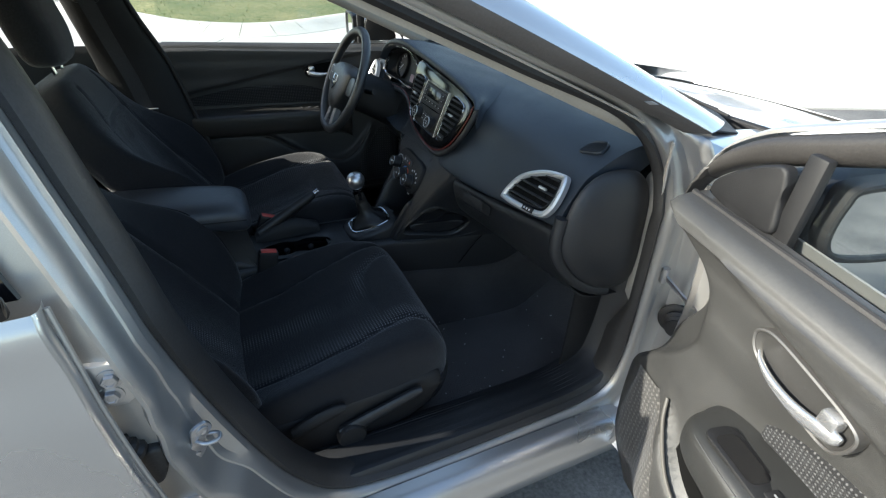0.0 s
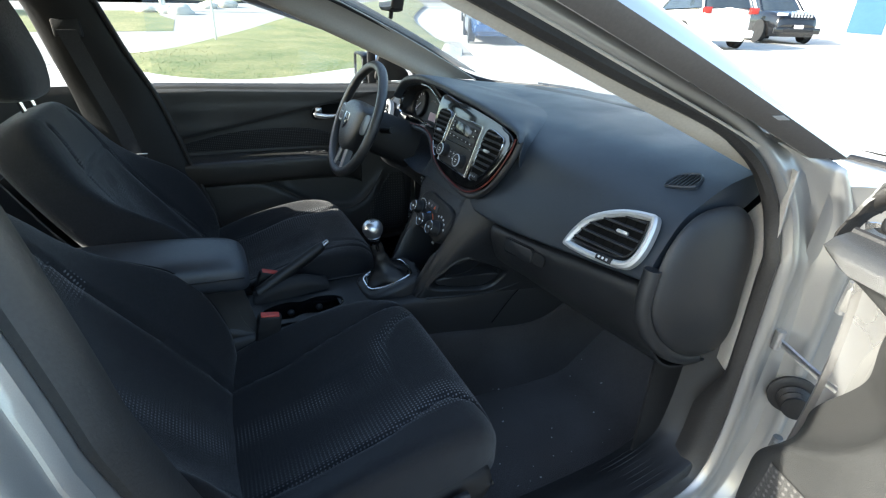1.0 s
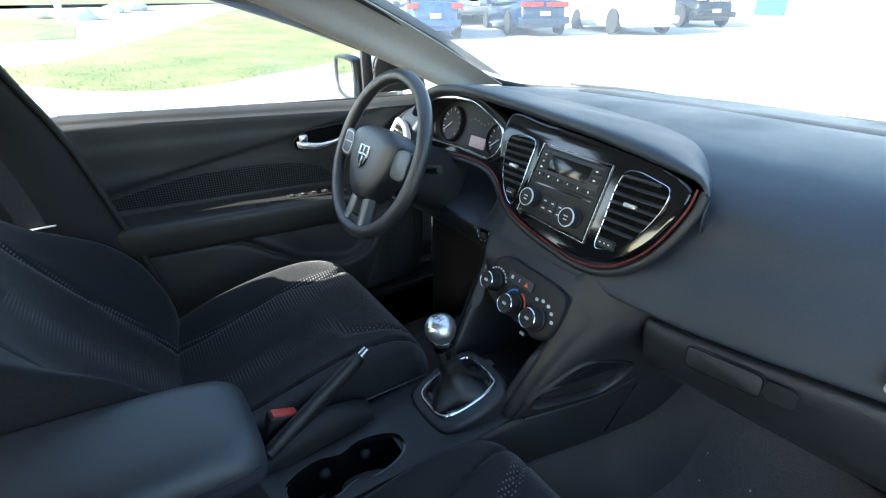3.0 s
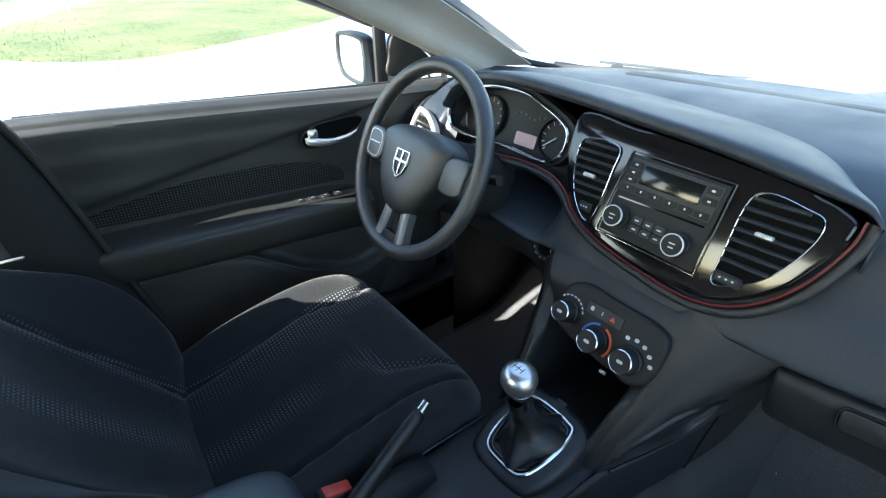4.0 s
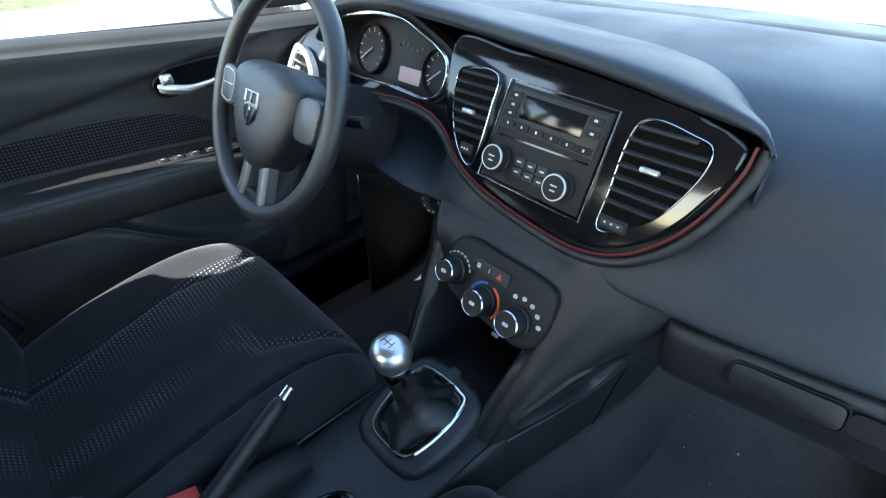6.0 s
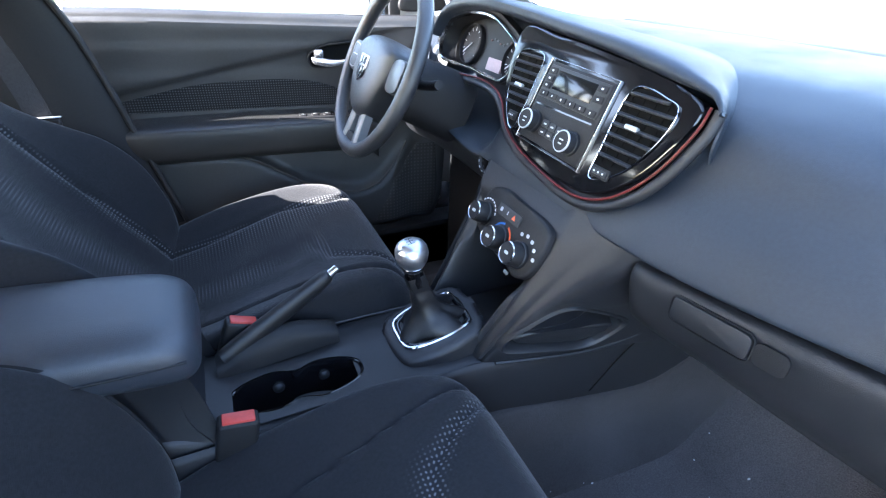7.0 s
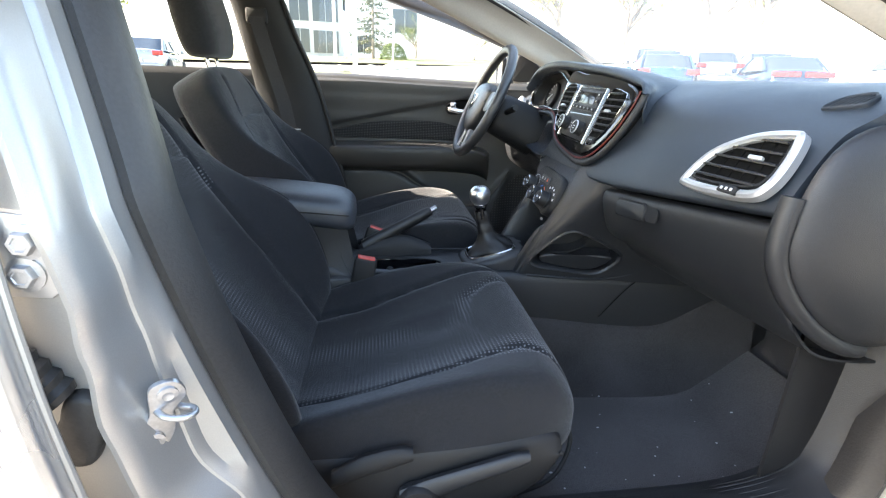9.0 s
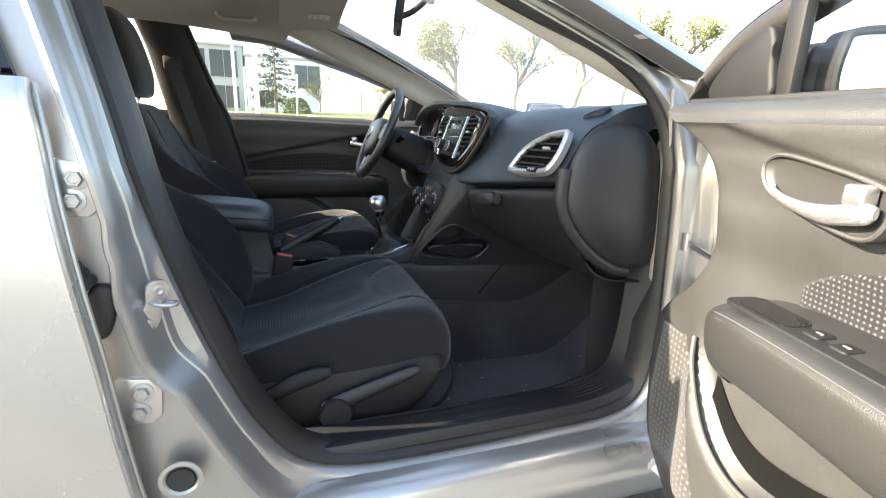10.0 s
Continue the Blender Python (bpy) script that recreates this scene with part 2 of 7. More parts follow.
    if m is not None:
        bmesh.ops.transform(bm, matrix=m, verts=bm.verts[:])
    return bm


def block(lo, hi, bevel=0.004, seg=2, m=None):
    return box(bmesh.new(), lo, hi, bevel, seg, m)


def basis(o, u, v):
    """The pose whose x runs along u, whose y runs near v, at o."""
    u, v = Vector(u).normalized(), Vector(v)
    v = (v - u * v.dot(u)).normalized()
    w = u.cross(v)
    return Matrix(((u.x, v.x, w.x, o[0]), (u.y, v.y, w.y, o[1]), (u.z, v.z, w.z, o[2]), (0, 0, 0, 1)))


def prism(outline, lo, hi, m, bevel=0.0, seg=2):
    """A plate of that outline in the plane of m, from height lo to hi, its upper rim rounded."""
    bm = bmesh.new()
    vs = [bm.verts.new((x, y, lo)) for x, y in outline]
    f = bm.faces.new(vs)
    top = bmesh.ops.extrude_face_region(bm, geom=[f])
    tv = [g for g in top["geom"] if isinstance(g, bmesh.types.BMVert)]
    for v in tv:
        v.co.z = hi
    if bevel:
        s = set(tv)
        edges = [e for e in bm.edges if e.verts[0] in s and e.verts[1] in s]
        bmesh.ops.bevel(bm, geom=edges, offset=bevel, segments=seg, profile=0.5, affect="EDGES")
    bmesh.ops.transform(bm, matrix=m, verts=bm.verts[:])
    return bm


def ring(outline, width, lo, hi, m, bevel=0.0):
    """A flat frame: outline, and the same moved inwards by width."""
    n = len(outline)
    c = [Vector(p) for p in outline]
    inner = []
    area = sum(c[i].x * c[(i + 1) % n].y - c[(i + 1) % n].x * c[i].y for i in range(n))
    for i in range(n):
        d = (c[(i + 1) % n] - c[i - 1]).normalized()
        nrm = Vector((-d.y, d.x)) * (1 if area > 0 else -1)
        inner.append(c[i] + nrm * width)
    mid = (lo + hi) / 2
    rows = []
    for a, b in zip(c, inner):
        e = min(bevel, abs(hi - lo) / 2, width / 2)
        k = (b - a).normalized()
        rows.append([(*a, lo), (*a, hi - e), (*(a + k * e), hi), (*(b - k * e), hi), (*b, hi - e), (*b, lo)])
    rows.append(rows[0])
    bm = bmesh.new()
    sheet(bm, rows, around=True)
    bmesh.ops.remove_doubles(bm, verts=bm.verts[:], dist=1e-6)
    bmesh.ops.transform(bm, matrix=m, verts=bm.verts[:])
    return bm


def smooth2(pts, n):
    return [(p.x, p.y) for p in curve_through([(x, y, 0) for x, y in pts], n, True)]


def rounded(w, h, r, k=4, cx=0.0, cy=0.0):
    """A rounded rectangle's outline."""
    out = []
    for sx, sy, a in ((1, 1, 0), (-1, 1, 90), (-1, -1, 180), (1, -1, 270)):
        for i in range(k + 1):
            t = radians(a + 90 * i / k)
            out.append((cx + sx * (w / 2 - r) + r * math.cos(t), cy + sy * (h / 2 - r) + r * math.sin(t)))
    return out


def lathe(profile, m, seg=24):
    """A turned body: profile of (radius, height)."""
    bm = bmesh.new()
    rows = [[(r * math.cos(2 * math.pi * s / seg), r * math.sin(2 * math.pi * s / seg), h) for s in range(seg)] for r, h in profile]
    sheet(bm, rows, around=True, ends=True)
    bmesh.ops.remove_doubles(bm, verts=bm.verts[:], dist=1e-6)
    bmesh.ops.transform(bm, matrix=m, verts=bm.verts[:])
    return bm


def pick(table, k):
    """Value at k of a table of (place, value), joined smoothly."""
    if k <= table[0][0]:
        return table[0][1]
    for (a, x), (b, y) in zip(table, table[1:]):
        if k <= b:
            f = (k - a) / (b - a)
            return x + (y - x) * f * f * (3 - 2 * f)
    return table[-1][1]


def glide(table, k):
    """Value at k of a table of (place, value), on a smooth line through it."""
    k = max(table[0][0], min(table[-1][0], k))
    n = len(table)
    i = next(j for j in range(n - 1) if k <= table[j + 1][0])
    (x0, y0), (x1, y1) = table[i], table[i + 1]
    s0 = (y1 - table[i - 1][1]) / (x1 - table[i - 1][0]) if i else (y1 - y0) / (x1 - x0)
    s1 = (table[i + 2][1] - y0) / (table[i + 2][0] - x0) if i + 2 < n else (y1 - y0) / (x1 - x0)
    h = x1 - x0
    f = (k - x0) / h
    return y0 * (1 + 2 * f) * (1 - f) ** 2 + s0 * h * f * (1 - f) ** 2 + y1 * f * f * (3 - 2 * f) + s1 * h * f * f * (f - 1)


# ---- ground ----
def gz(x, y):
    """Height of the sloping lot and the land beyond it."""
    ys = [(-6, -0.2), (-1, 0.0), (8, 0.23), (15, 0.47), (22, 1.05), (30, 1.70), (60, 3.36)]
    y = max(-6, min(60, y))
    for (a, p), (b, q) in zip(ys, ys[1:]):
        if y <= b:
            return 0.02 * max(-30, min(30, x)) + p + (q - p) * (y - a) / (b - a)


def land(name, xs, ys, mat, label, category, lift=0.0):
    bm = bmesh.new()
    sheet(bm, [[(x, y, gz(x, y) + lift) for x in xs] for y in ys])
    ob = part(name, bm, mat)
    return tagged(ob, label, category, kind="structure")


land("ground", [-600, -200, -60, -30, -12, -5, 0, 5, 12, 30, 60, 200, 600], [-400, -100, -30, -6, -1, 8, 15, 22, 30, 60, 150, 500], ASPHALT,
     "worn grey asphalt lot with loose grit", "ground")

grit = bmesh.new()
rng = random.Random(12)
for k in range(1500):
    x, y = rng.uniform(-0.7, 0.9), -0.86 - 0.9 * rng.random() ** 1.3
    r = rng.uniform(0.002, 0.006) * (1.6 if rng.random() < 0.1 else 1)
    bmesh.ops.create_icosphere(grit, subdivisions=1, radius=r, matrix=Matrix.Translation((x, y, gz(x, y) + r * 0.35)) @ Matrix.Diagonal((rng.uniform(0.7, 1.4), rng.uniform(0.7, 1.4), 0.7, 1)))
GRIT = material("loose_stone", (0.16, 0.15, 0.14), 0.9, second=(0.34, 0.32, 0.29), scale=40, fine=300)
tagged(part("loose_grit", grit, GRIT), "loose grey stone chips on the asphalt", "gravel", kind="stuff")

# ---- the car's body shell ----
body = thing("silver_car", "silver saloon car body with its front passenger door open", "car")


def tumble(z):
    """How far the side leans inwards above the belt."""
    return 0.27 * max(0.0, z - 0.95)


# line of the front door opening, from the roof over the rear pillar, the sill and the front pillar
OPENING = [(-0.640, 1.445), (-0.575, 1.28), (-0.535, 1.14), (-0.497, 1.0), (-0.466, 0.87), (-0.428, 0.74), (-0.382, 0.61), (-0.337, 0.515),
           (-0.27, 0.435), (-0.16, 0.405), (0.02, 0.400), (0.22, 0.405), (0.37, 0.413), (0.445, 0.45), (0.472, 0.56), (0.470, 0.74), (0.462, 0.90),
           (0.450, 1.04), (0.36, 1.145), (0.12, 1.245), (-0.15, 1.355), (-0.38, 1.445), (-0.52, 1.475)]


def opening_band(side, offsets, n=150, stretch=None):
    """A band swept round the door opening: offsets of (outwards in the side's plane, distance from the car's middle)."""
    line = curve_through([(x, 0, z) for x, z in OPENING], n, True)
    rows = []
    for i in range(n):
        d = (line[(i + 1) % n] - line[i - 1]).normalized()
        out = Vector((d.z, 0, -d.x))
        here = offsets(line[i].x, line[i].z) if callable(offsets) else offsets
        rows.append([(line[i].x + out.x * a, side * (b - tumble(line[i].z + out.z * a)), line[i].z + out.z * a) for a, b in here])
    rows.append(rows[0])
    if stretch:
        rows = rows[stretch[0]:stretch[1]]
    bm = bmesh.new()
    sheet(bm, rows)
    bmesh.ops.remove_doubles(bm, verts=bm.verts[:], dist=1e-6)
    return bm


def jamb(x, z):
    """Pressed steps of the frame round the opening; on the rear pillar two ribs swing round the striker."""
    plain = [(0.004, 0.720), (0.008, 0.752), (0.012, 0.764), (0.018, 0.768), (0.024, 0.768), (0.030, 0.768), (0.040, 0.770), (0.048, 0.773), (0.054, 0.782), (0.058, 0.800), (0.066, 0.812), (0.074, 0.816), (0.078, 0.816), (0.080, 0.816)]
    r1 = pick([(0.46, 0.014), (0.56, 0.014), (0.63, 0.015), (0.70, 0.034), (0.78, 0.025), (0.85, 0.017), (0.91, 0.011), (1.1, 0.010)], z)
    r2 = pick([(0.46, 0.040), (0.56, 0.038), (0.63, 0.042), (0.70, 0.062), (0.78, 0.054), (0.85, 0.036), (0.90, 0.024), (0.94, 0.022), (1.05, 0.023), (1.3, 0.026)], z)
    rear = [(0.004, 0.720), (0.008, 0.752), (0.010, 0.766), (r1 - 0.003, 0.772), (r1, 0.780), (r1 + 0.003, 0.785), (r1 + 0.006, 0.786), (r1 * 0.5 + r2 * 0.5, 0.808), (r2 - 0.007, 0.828), (r2 - 0.003, 0.838), (r2 + 0.002, 0.843), (r2 + 0.008, 0.841), (r2 + 0.016, 0.822), (0.20, 0.817)]
    k = max(0.0, min(1.0, (-x - 0.24) / 0.10)) * max(0.0, min(1.0, (1.46 - z) / 0.08))
    slim = [(0.004, 0.720), (0.008, 0.746), (0.012, 0.753), (0.018, 0.757), (0.022, 0.758), (0.026, 0.757), (0.030, 0.755), (0.033, 0.751), (0.036, 0.746), (0.038, 0.741), (0.040, 0.736), (0.042, 0.731), (0.043, 0.726), (0.044, 0.720)]
    k2 = max(0.0, min(1.0, (z - 1.07) / 0.05)) * max(0.0, min(1.0, (x + 0.45) / 0.15))
    plain = [(a + (c - a) * k2, b + (d - b) * k2) for (a, b), (c, d) in zip(plain, slim)]
    return [(a + (c - a) * k, b + (d - b) * k) for (a, b), (c, d) in zip(plain, rear)]


def seal_line(x, z):
    """The soft seal: broad along sill and rear pillar, slim along the windscreen pillar."""
    k = max(0.0, min(1.0, (z - 0.95) / 0.12)) * max(0.0, min(1.0, (x + 0.45) / 0.2))
    k = max(k, max(0.0, min(1.0, (x - 0.36) / 0.08)) * max(0.0, min(1.0, (z - 0.60) / 0.1)))
    wide = [(-0.016, 0.690), (-0.020, 0.712), (-0.015, 0.735), (-0.003, 0.752), (0.006, 0.750), (0.010, 0.738), (0.004, 0.715)]
    slim = [(-0.004, 0.726), (-0.010, 0.732), (-0.010, 0.742), (-0.003, 0.752), (0.006, 0.750), (0.010, 0.740), (0.008, 0.728)]
    return [(a + (c - a) * k, b + (d - b) * k) for (a, b), (c, d) in zip(wide, slim)]


def body_side(side):
    part("door_seal", opening_band(side, seal_line, 200), SEAL, body,
         "soft black rubber door seal")
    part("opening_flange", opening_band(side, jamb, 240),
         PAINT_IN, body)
    part("inner_trim", opening_band(side, [(-0.010, 0.706), (-0.007, 0.692), (0.006, 0.678), (0.036, 0.668), (0.16, 0.66)], stretch=(0, 50)), VINYL_DARK, body)


body_side(-1)

# closed rear body behind the cabin
for s in (-1, 1):
    part("quarter_panel", skin([[(x, s * y, z) for z, y in ((0.20, 0.80), (0.45, 0.85), (0.80, 0.86), (1.04, 0.82))] for x in ((-1.5, -1.8, -2.2) if s < 0 else (-0.60, -1.2, -1.8, -2.2))], 10, 10, 0.006), PAINT, body)
part("rear_bulkhead", block((-2.22, -0.82, 0.20), (-2.18, 0.82, 1.02), 0.01, 1), PAINT_IN, body)

# sill below the door
sill_rows = []
for x in (-0.75, -0.5, -0.2, 0.1, 0.4, 0.62):
    sill_rows.append([(x, y, z) for y, z in ((-0.770, 0.392), (-0.800, 0.390), (-0.822, 0.378), (-0.832, 0.345), (-0.838, 0.325), (-0.835, 0.30), (-0.815, 0.25), (-0.78, 0.215), (-0.70, 0.20))])
part("sill_panel", skin(sill_rows, 12, 40), PAINT, body)
part("sill_panel", block((-0.75, 0.70, 0.20), (0.66, 0.80, 0.44), 0.02, 2), VINYL_DARK, body)

# front hinge pillar, wing and outer windscreen pillar
hinge_rows = []
for z in (0.30, 0.45, 0.60, 0.75, 0.90, 1.0, 1.08):
    hinge_rows.append([(0.500, -0.765, z), (0.515, -0.778, z), (0.545, -0.792, z), (0.575, -0.818, z), (0.605, -0.845, z), (0.640, -0.858, z), (0.665, -0.862, z)])
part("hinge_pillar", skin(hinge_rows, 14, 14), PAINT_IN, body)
wing_rows = []
for x in (0.665, 0.9, 1.2, 1.6, 2.0):
    k = (x - 0.66) / 1.4
    wing_rows.append([(x, -0.60 + 0.06 * k, 1.055 - 0.16 * k ** 1.3), (x, -0.72 + 0.05 * k, 1.045 - 0.18 * k ** 1.3), (x, -0.80 + 0.03 * k, 0.99 - 0.18 * k), (x, -0.85, 0.88 - 0.12 * k), (x, -0.88, 0.68), (x, -0.87, 0.45), (x, -0.84, 0.28)])
part("front_wing", skin(wing_rows, 20, 30), PAINT, body)
part("front_wing", skin([[(x, -y, z) for x, y, z in r] for r in wing_rows], 20, 30), PAINT, body)
bonnet = [[(x, y, 1.06 - 0.22 * ((x - 0.80) / 1.3) ** 1.4 - 0.06 * (y / 0.6) ** 2 + (0.012 if abs(y) > 0.3 else 0)) for y in (-0.62, -0.45, -0.25, 0.0, 0.25, 0.45, 0.62)]
          for x in (0.93, 1.1, 1.4, 1.8, 2.05)]
for r in bonnet:
    for j, y in enumerate((-0.62, -0.45, -0.25, 0.0, 0.25, 0.45, 0.62)):
        x = r[j][0]
        r[j] = (x - 0.23 * (y / 0.62) ** 2 * (2.05 - x) / 1.12, y, r[j][2])
part("bonnet", skin(bonnet, 24, 30, 0.004), PAINT, body)


def post_rows(side, inner):
    """Windscreen pillar: sections from its foot to the roof."""
    rows = []
    for k in range(7):
        f = k / 6
        rear = Vector((0.455 - 0.83 * f, 0.706 - 0.098 * f, 1.102 + 0.346 * f + 0.004 * math.sin(math.pi * f)))
        front = Vector((0.650 - 0.80 * f, 0.640 - 0.135 * f, 1.090 + 0.355 * f + 0.014 * math.sin(math.pi * f)))
        if inner:
            bulge = Vector((0.012, -0.016, -0.010))
            pts = [rear + Vector((0.010, 0.004, 0.006)), rear + Vector((0.0, -0.018, -0.010)), rear + Vector((0.004, -0.038 + 0.018 * f, -0.021)), rear + Vector((0.040, -0.054 + 0.012 * f, -0.016)), rear * 0.5 + front * 0.5 + bulge, front + Vector((-0.01, -0.012, -0.006))]
        else:
            pts = [rear + Vector((0.014, 0.026, 0.018)), rear * 0.7 + front * 0.3 + Vector((0.004, 0.074, 0.022)), rear * 0.35 + front * 0.65 + Vector((0.004, 0.068, 0.032)), front + Vector((0.012, 0.012, 0.014))]
        rows.append([(p.x, side * p.y, p.z) for p in pts])
    return rows


for side in (-1, 1):
    posts = post_rows(side, False)
    part("windscreen_pillar_skin", skin(posts, 24, 12), PAINT, body)
    strip = []
    for r in posts:
        p, q = Vector(r[0]), Vector(r[1])
        strip.append([p.lerp(q, f) + Vector((-0.004, side * (0.005 + 0.010 * f * (1 - f)), 0.002)) for f in (0.02, 0.3, 0.6, 0.85, 0.97)])
    part("pillar_strip", skin(strip, 24, 10, 0.003), STRIP, body, "dull grey strip along the pillar")
    if side < 0:
        patch = []
        for g in (0.0, 0.10):
            p, q = Vector(posts[1][0]).lerp(Vector(posts[2][0]), g), Vector(posts[1][1]).lerp(Vector(posts[2][1]), g)
            patch.append([p.lerp(q, f) + Vector((-0.005, side * 0.0115, 0.002)) for f in (0.55, 0.68, 0.82)])
        part("label_patch", skin(patch, 6, 6, 0.0008), SATIN, body, "small pale label patch")
    if side < 0:
        part("pillar_foot_trim", skin([[(x + dx, side * (y + dy * j), z) for j, (x, y) in enumerate(((0.464, 0.740), (0.468, 0.722), (0.480, 0.702), (0.494, 0.678), (0.506, 0.650)))] for z, dx, dy in ((1.10, -0.014, 0.010), (1.05, -0.012, 0.009), (1.02, -0.008, 0.006), (0.97, -0.004, 0.0), (0.84, 0.004, 0.0), (0.70, 0.006, 0.0))], 16, 18, 0.003), BEIGE, body, "beige moulded pillar trim")
    part("windscreen_pillar_trim", skin(post_rows(side, True), 24, 12, 0.003), BEIGE, body, "beige moulded pillar trim")

# roof and headliner
def roof_rows(drop, wide):
    rows = []
    for x, z in ((-0.10, 1.475), (-0.35, 1.505), (-0.8, 1.52), (-1.3, 1.50), (-1.8, 1.44)):
        rows.append([(x - 0.12 * (y / 0.5) ** 2 * (1 if x > -0.4 else 0.2), y * wide, z - 0.05 * (y / 0.5) ** 2 - drop - (0.03 if abs(y) > 0.55 else 0)) for y in (-0.58, -0.5, -0.25, 0, 0.25, 0.5, 0.58)])
    return rows


part("roof_skin", skin(roof_rows(0.0, 1.04), 16, 24), PAINT, body)
liner = tagged(part("ceiling", skin(roof_rows(0.030, 1.06), 16, 24, 0.006), LINER), "beige cloth headliner under the car roof", "headliner", kind="structure")

# windscreen
ws_rows = []
for f in (0, 0.33, 0.67, 1):
    ws_rows.append([(a[0] + (b[0] - a[0]) * f, a[1] + (b[1] - a[1]) * f, a[2] + (b[2] - a[2]) * f + 0.014 * math.sin(math.pi * f)) for a, b in
                    zip([(0.66, -0.65, 1.09), (0.83, -0.36, 1.08), (0.90, 0, 1.075), (0.83, 0.36, 1.08), (0.66, 0.65, 1.09)],
                        [(-0.18, -0.50, 1.445), (-0.11, -0.25, 1.47), (-0.09, 0, 1.475), (-0.11, 0.25, 1.47), (-0.18, 0.50, 1.445)])])
screen = part("windscreen", skin(ws_rows, 14, 20), GLASS_WS, body)
screen.visible_shadow = False
edge = [(p[0] - 0.004, p[1], p[2] - 0.006) for p in ws_rows[0]] + [(ws_rows[k][4][0] - 0.004, ws_rows[k][4][1] - 0.004, ws_rows[k][4][2] - 0.006) for k in (1, 2)] + [(p[0] - 0.004, p[1], p[2] - 0.006) for p in reversed(ws_rows[3])] + [(ws_rows[k][0][0] - 0.004, ws_rows[k][0][1] + 0.004, ws_rows[k][0][2] - 0.006) for k in (2, 1)]
part("screen_border", rod(edge, 0.009, 6, True, n=70), RUBBER, body, "black screen edge")

# floor and toe board
floor_rows = []
for y in (-0.70, -0.55, -0.30, -0.12, 0.12, 0.30, 0.55, 0.70):
    floor_rows.append([(x, y, z) for x, z in ((-1.6, 0.30), (-0.9, 0.29), (-0.45, 0.28), (0.0, 0.275), (0.30, 0.275), (0.52, 0.285), (0.66, 0.36), (0.82, 0.54), (0.92, 0.80))])
tagged(part("floor", skin(floor_rows, 16, 60, 0.01), CARPET), "black carpeted car floor and toe board", "floor", kind="structure")

# carpet climbing the tunnel beside the foot wells
for s in (-1, 1):
    cove = [[(x, s * (y + 0.075 * max(0, (x - 0.15) / 0.55)), z + h * k) for y, z, k in ((0.112, 0.40, 1.0), (0.128, 0.392, 1.0), (0.140, 0.36, 0.8), (0.152, 0.32, 0.4), (0.18, 0.296, 0.1), (0.24, 0.284, 0.0))] for x, h in ((-0.60, 0.02), (-0.2, 0.06), (0.10, 0.085), (0.30, 0.075), (0.45, 0.075), (0.56, 0.13), (0.70, 0.22))]
    part("tunnel_carpet", skin(cove, 30, 20, 0.004), CARPET, body, "carpet covering the tunnel side")

# inner walls of the sills
for s in (-1, 1):
    part("inner_sill", block((-0.80, min(s * 0.700, s * 0.735), 0.22), (0.60, max(s * 0.700, s * 0.735), 0.425), 0.006, 1), VINYL_DARK, body)

# closed bulkhead ahead of the foot wells
part("front_bulkhead", block((0.925, -0.80, 0.22), (0.945, 0.80, 1.045), 0.006, 1), VINYL_DARK, body)
for s in (-1, 1):
    part("cowl_side", block((0.52, min(s * 0.742, s * 0.752), 0.24), (0.93, max(s * 0.742, s * 0.752), 1.03), 0.004, 1), VINYL_DARK, body)

# nose, boot, rear screen and wheels close the car outside the cabin
part("front_fascia", skin([[(x, y, z) for y, x in ((-0.86, 1.98), (-0.70, 2.12), (-0.35, 2.20), (0.0, 2.22), (0.35, 2.20), (0.70, 2.12), (0.86, 1.98))] for z in (0.22, 0.40, 0.60, 0.78)] + [[(x - 0.12, y * 0.94, 0.85) for y, x in ((-0.86, 1.98), (-0.70, 2.12), (-0.35, 2.20), (0.0, 2.22), (0.35, 2.20), (0.70, 2.12), (0.86, 1.98))]], 16, 30, 0.004), PAINT, body)
part("boot_lid", skin([[(x, y, z - 0.04 * (y / 0.75) ** 2) for y in (-0.80, -0.5, 0, 0.5, 0.80)] for x, z in ((-1.98, 1.05), (-2.2, 1.06), (-2.42, 1.04), (-2.48, 0.96), (-2.50, 0.60), (-2.46, 0.25))], 24, 16, 0.004), PAINT, body)
rear_glass = part("rear_screen", skin([[(x, y * w, z - 0.03 * (y / 0.6) ** 2) for y in (-0.6, -0.3, 0, 0.3, 0.6)] for x, z, w in ((-1.80, 1.44, 0.95), (-1.92, 1.28, 1.05), (-2.05, 1.06, 1.15))], 10, 14), GLASS, body)
rear_glass.visible_shadow = False
for s in (-1, 1):
    part("rear_wing", skin([[(x, s * y, z) for z, y in ((0.22, 0.80), (0.45, 0.86), (0.80, 0.87), (1.03, 0.80))] for x in (-2.18, -2.35, -2.46)], 8, 10, 0.004), PAINT, body)
TYRE = material("tyre_rubber", (0.02, 0.02, 0.02), 0.85, vary=0.2)
for x in (1.38, -1.32):
    for s in (-1, 1):
        m = basis((x, s * 0.745, 0.315 + gz(x, s * 0.745)), (1, 0, 0), (0, 0, -s))
        w = part("wheel", lathe([(0.20, -0.10), (0.285, -0.10), (0.315, -0.07), (0.315, 0.07), (0.285, 0.105), (0.20, 0.105)], m, 36), TYRE, body)
        part("rim", lathe([(0.21, 0.06), (0.21, 0.10), (0.18, 0.09), (0.08, 0.06), (0.06, 0.09), (0.001, 0.095)], m, 20), SATIN, w, "alloy rim")


# ---- dashboard ----
dash = thing("dashboard", "charcoal soft-touch dashboard with a gloss black centre panel", "dashboard")


def lip_z(y):
    return 0.868 + 0.050 * min(1, max(0, (abs(y) - 0.2) / 0.47))


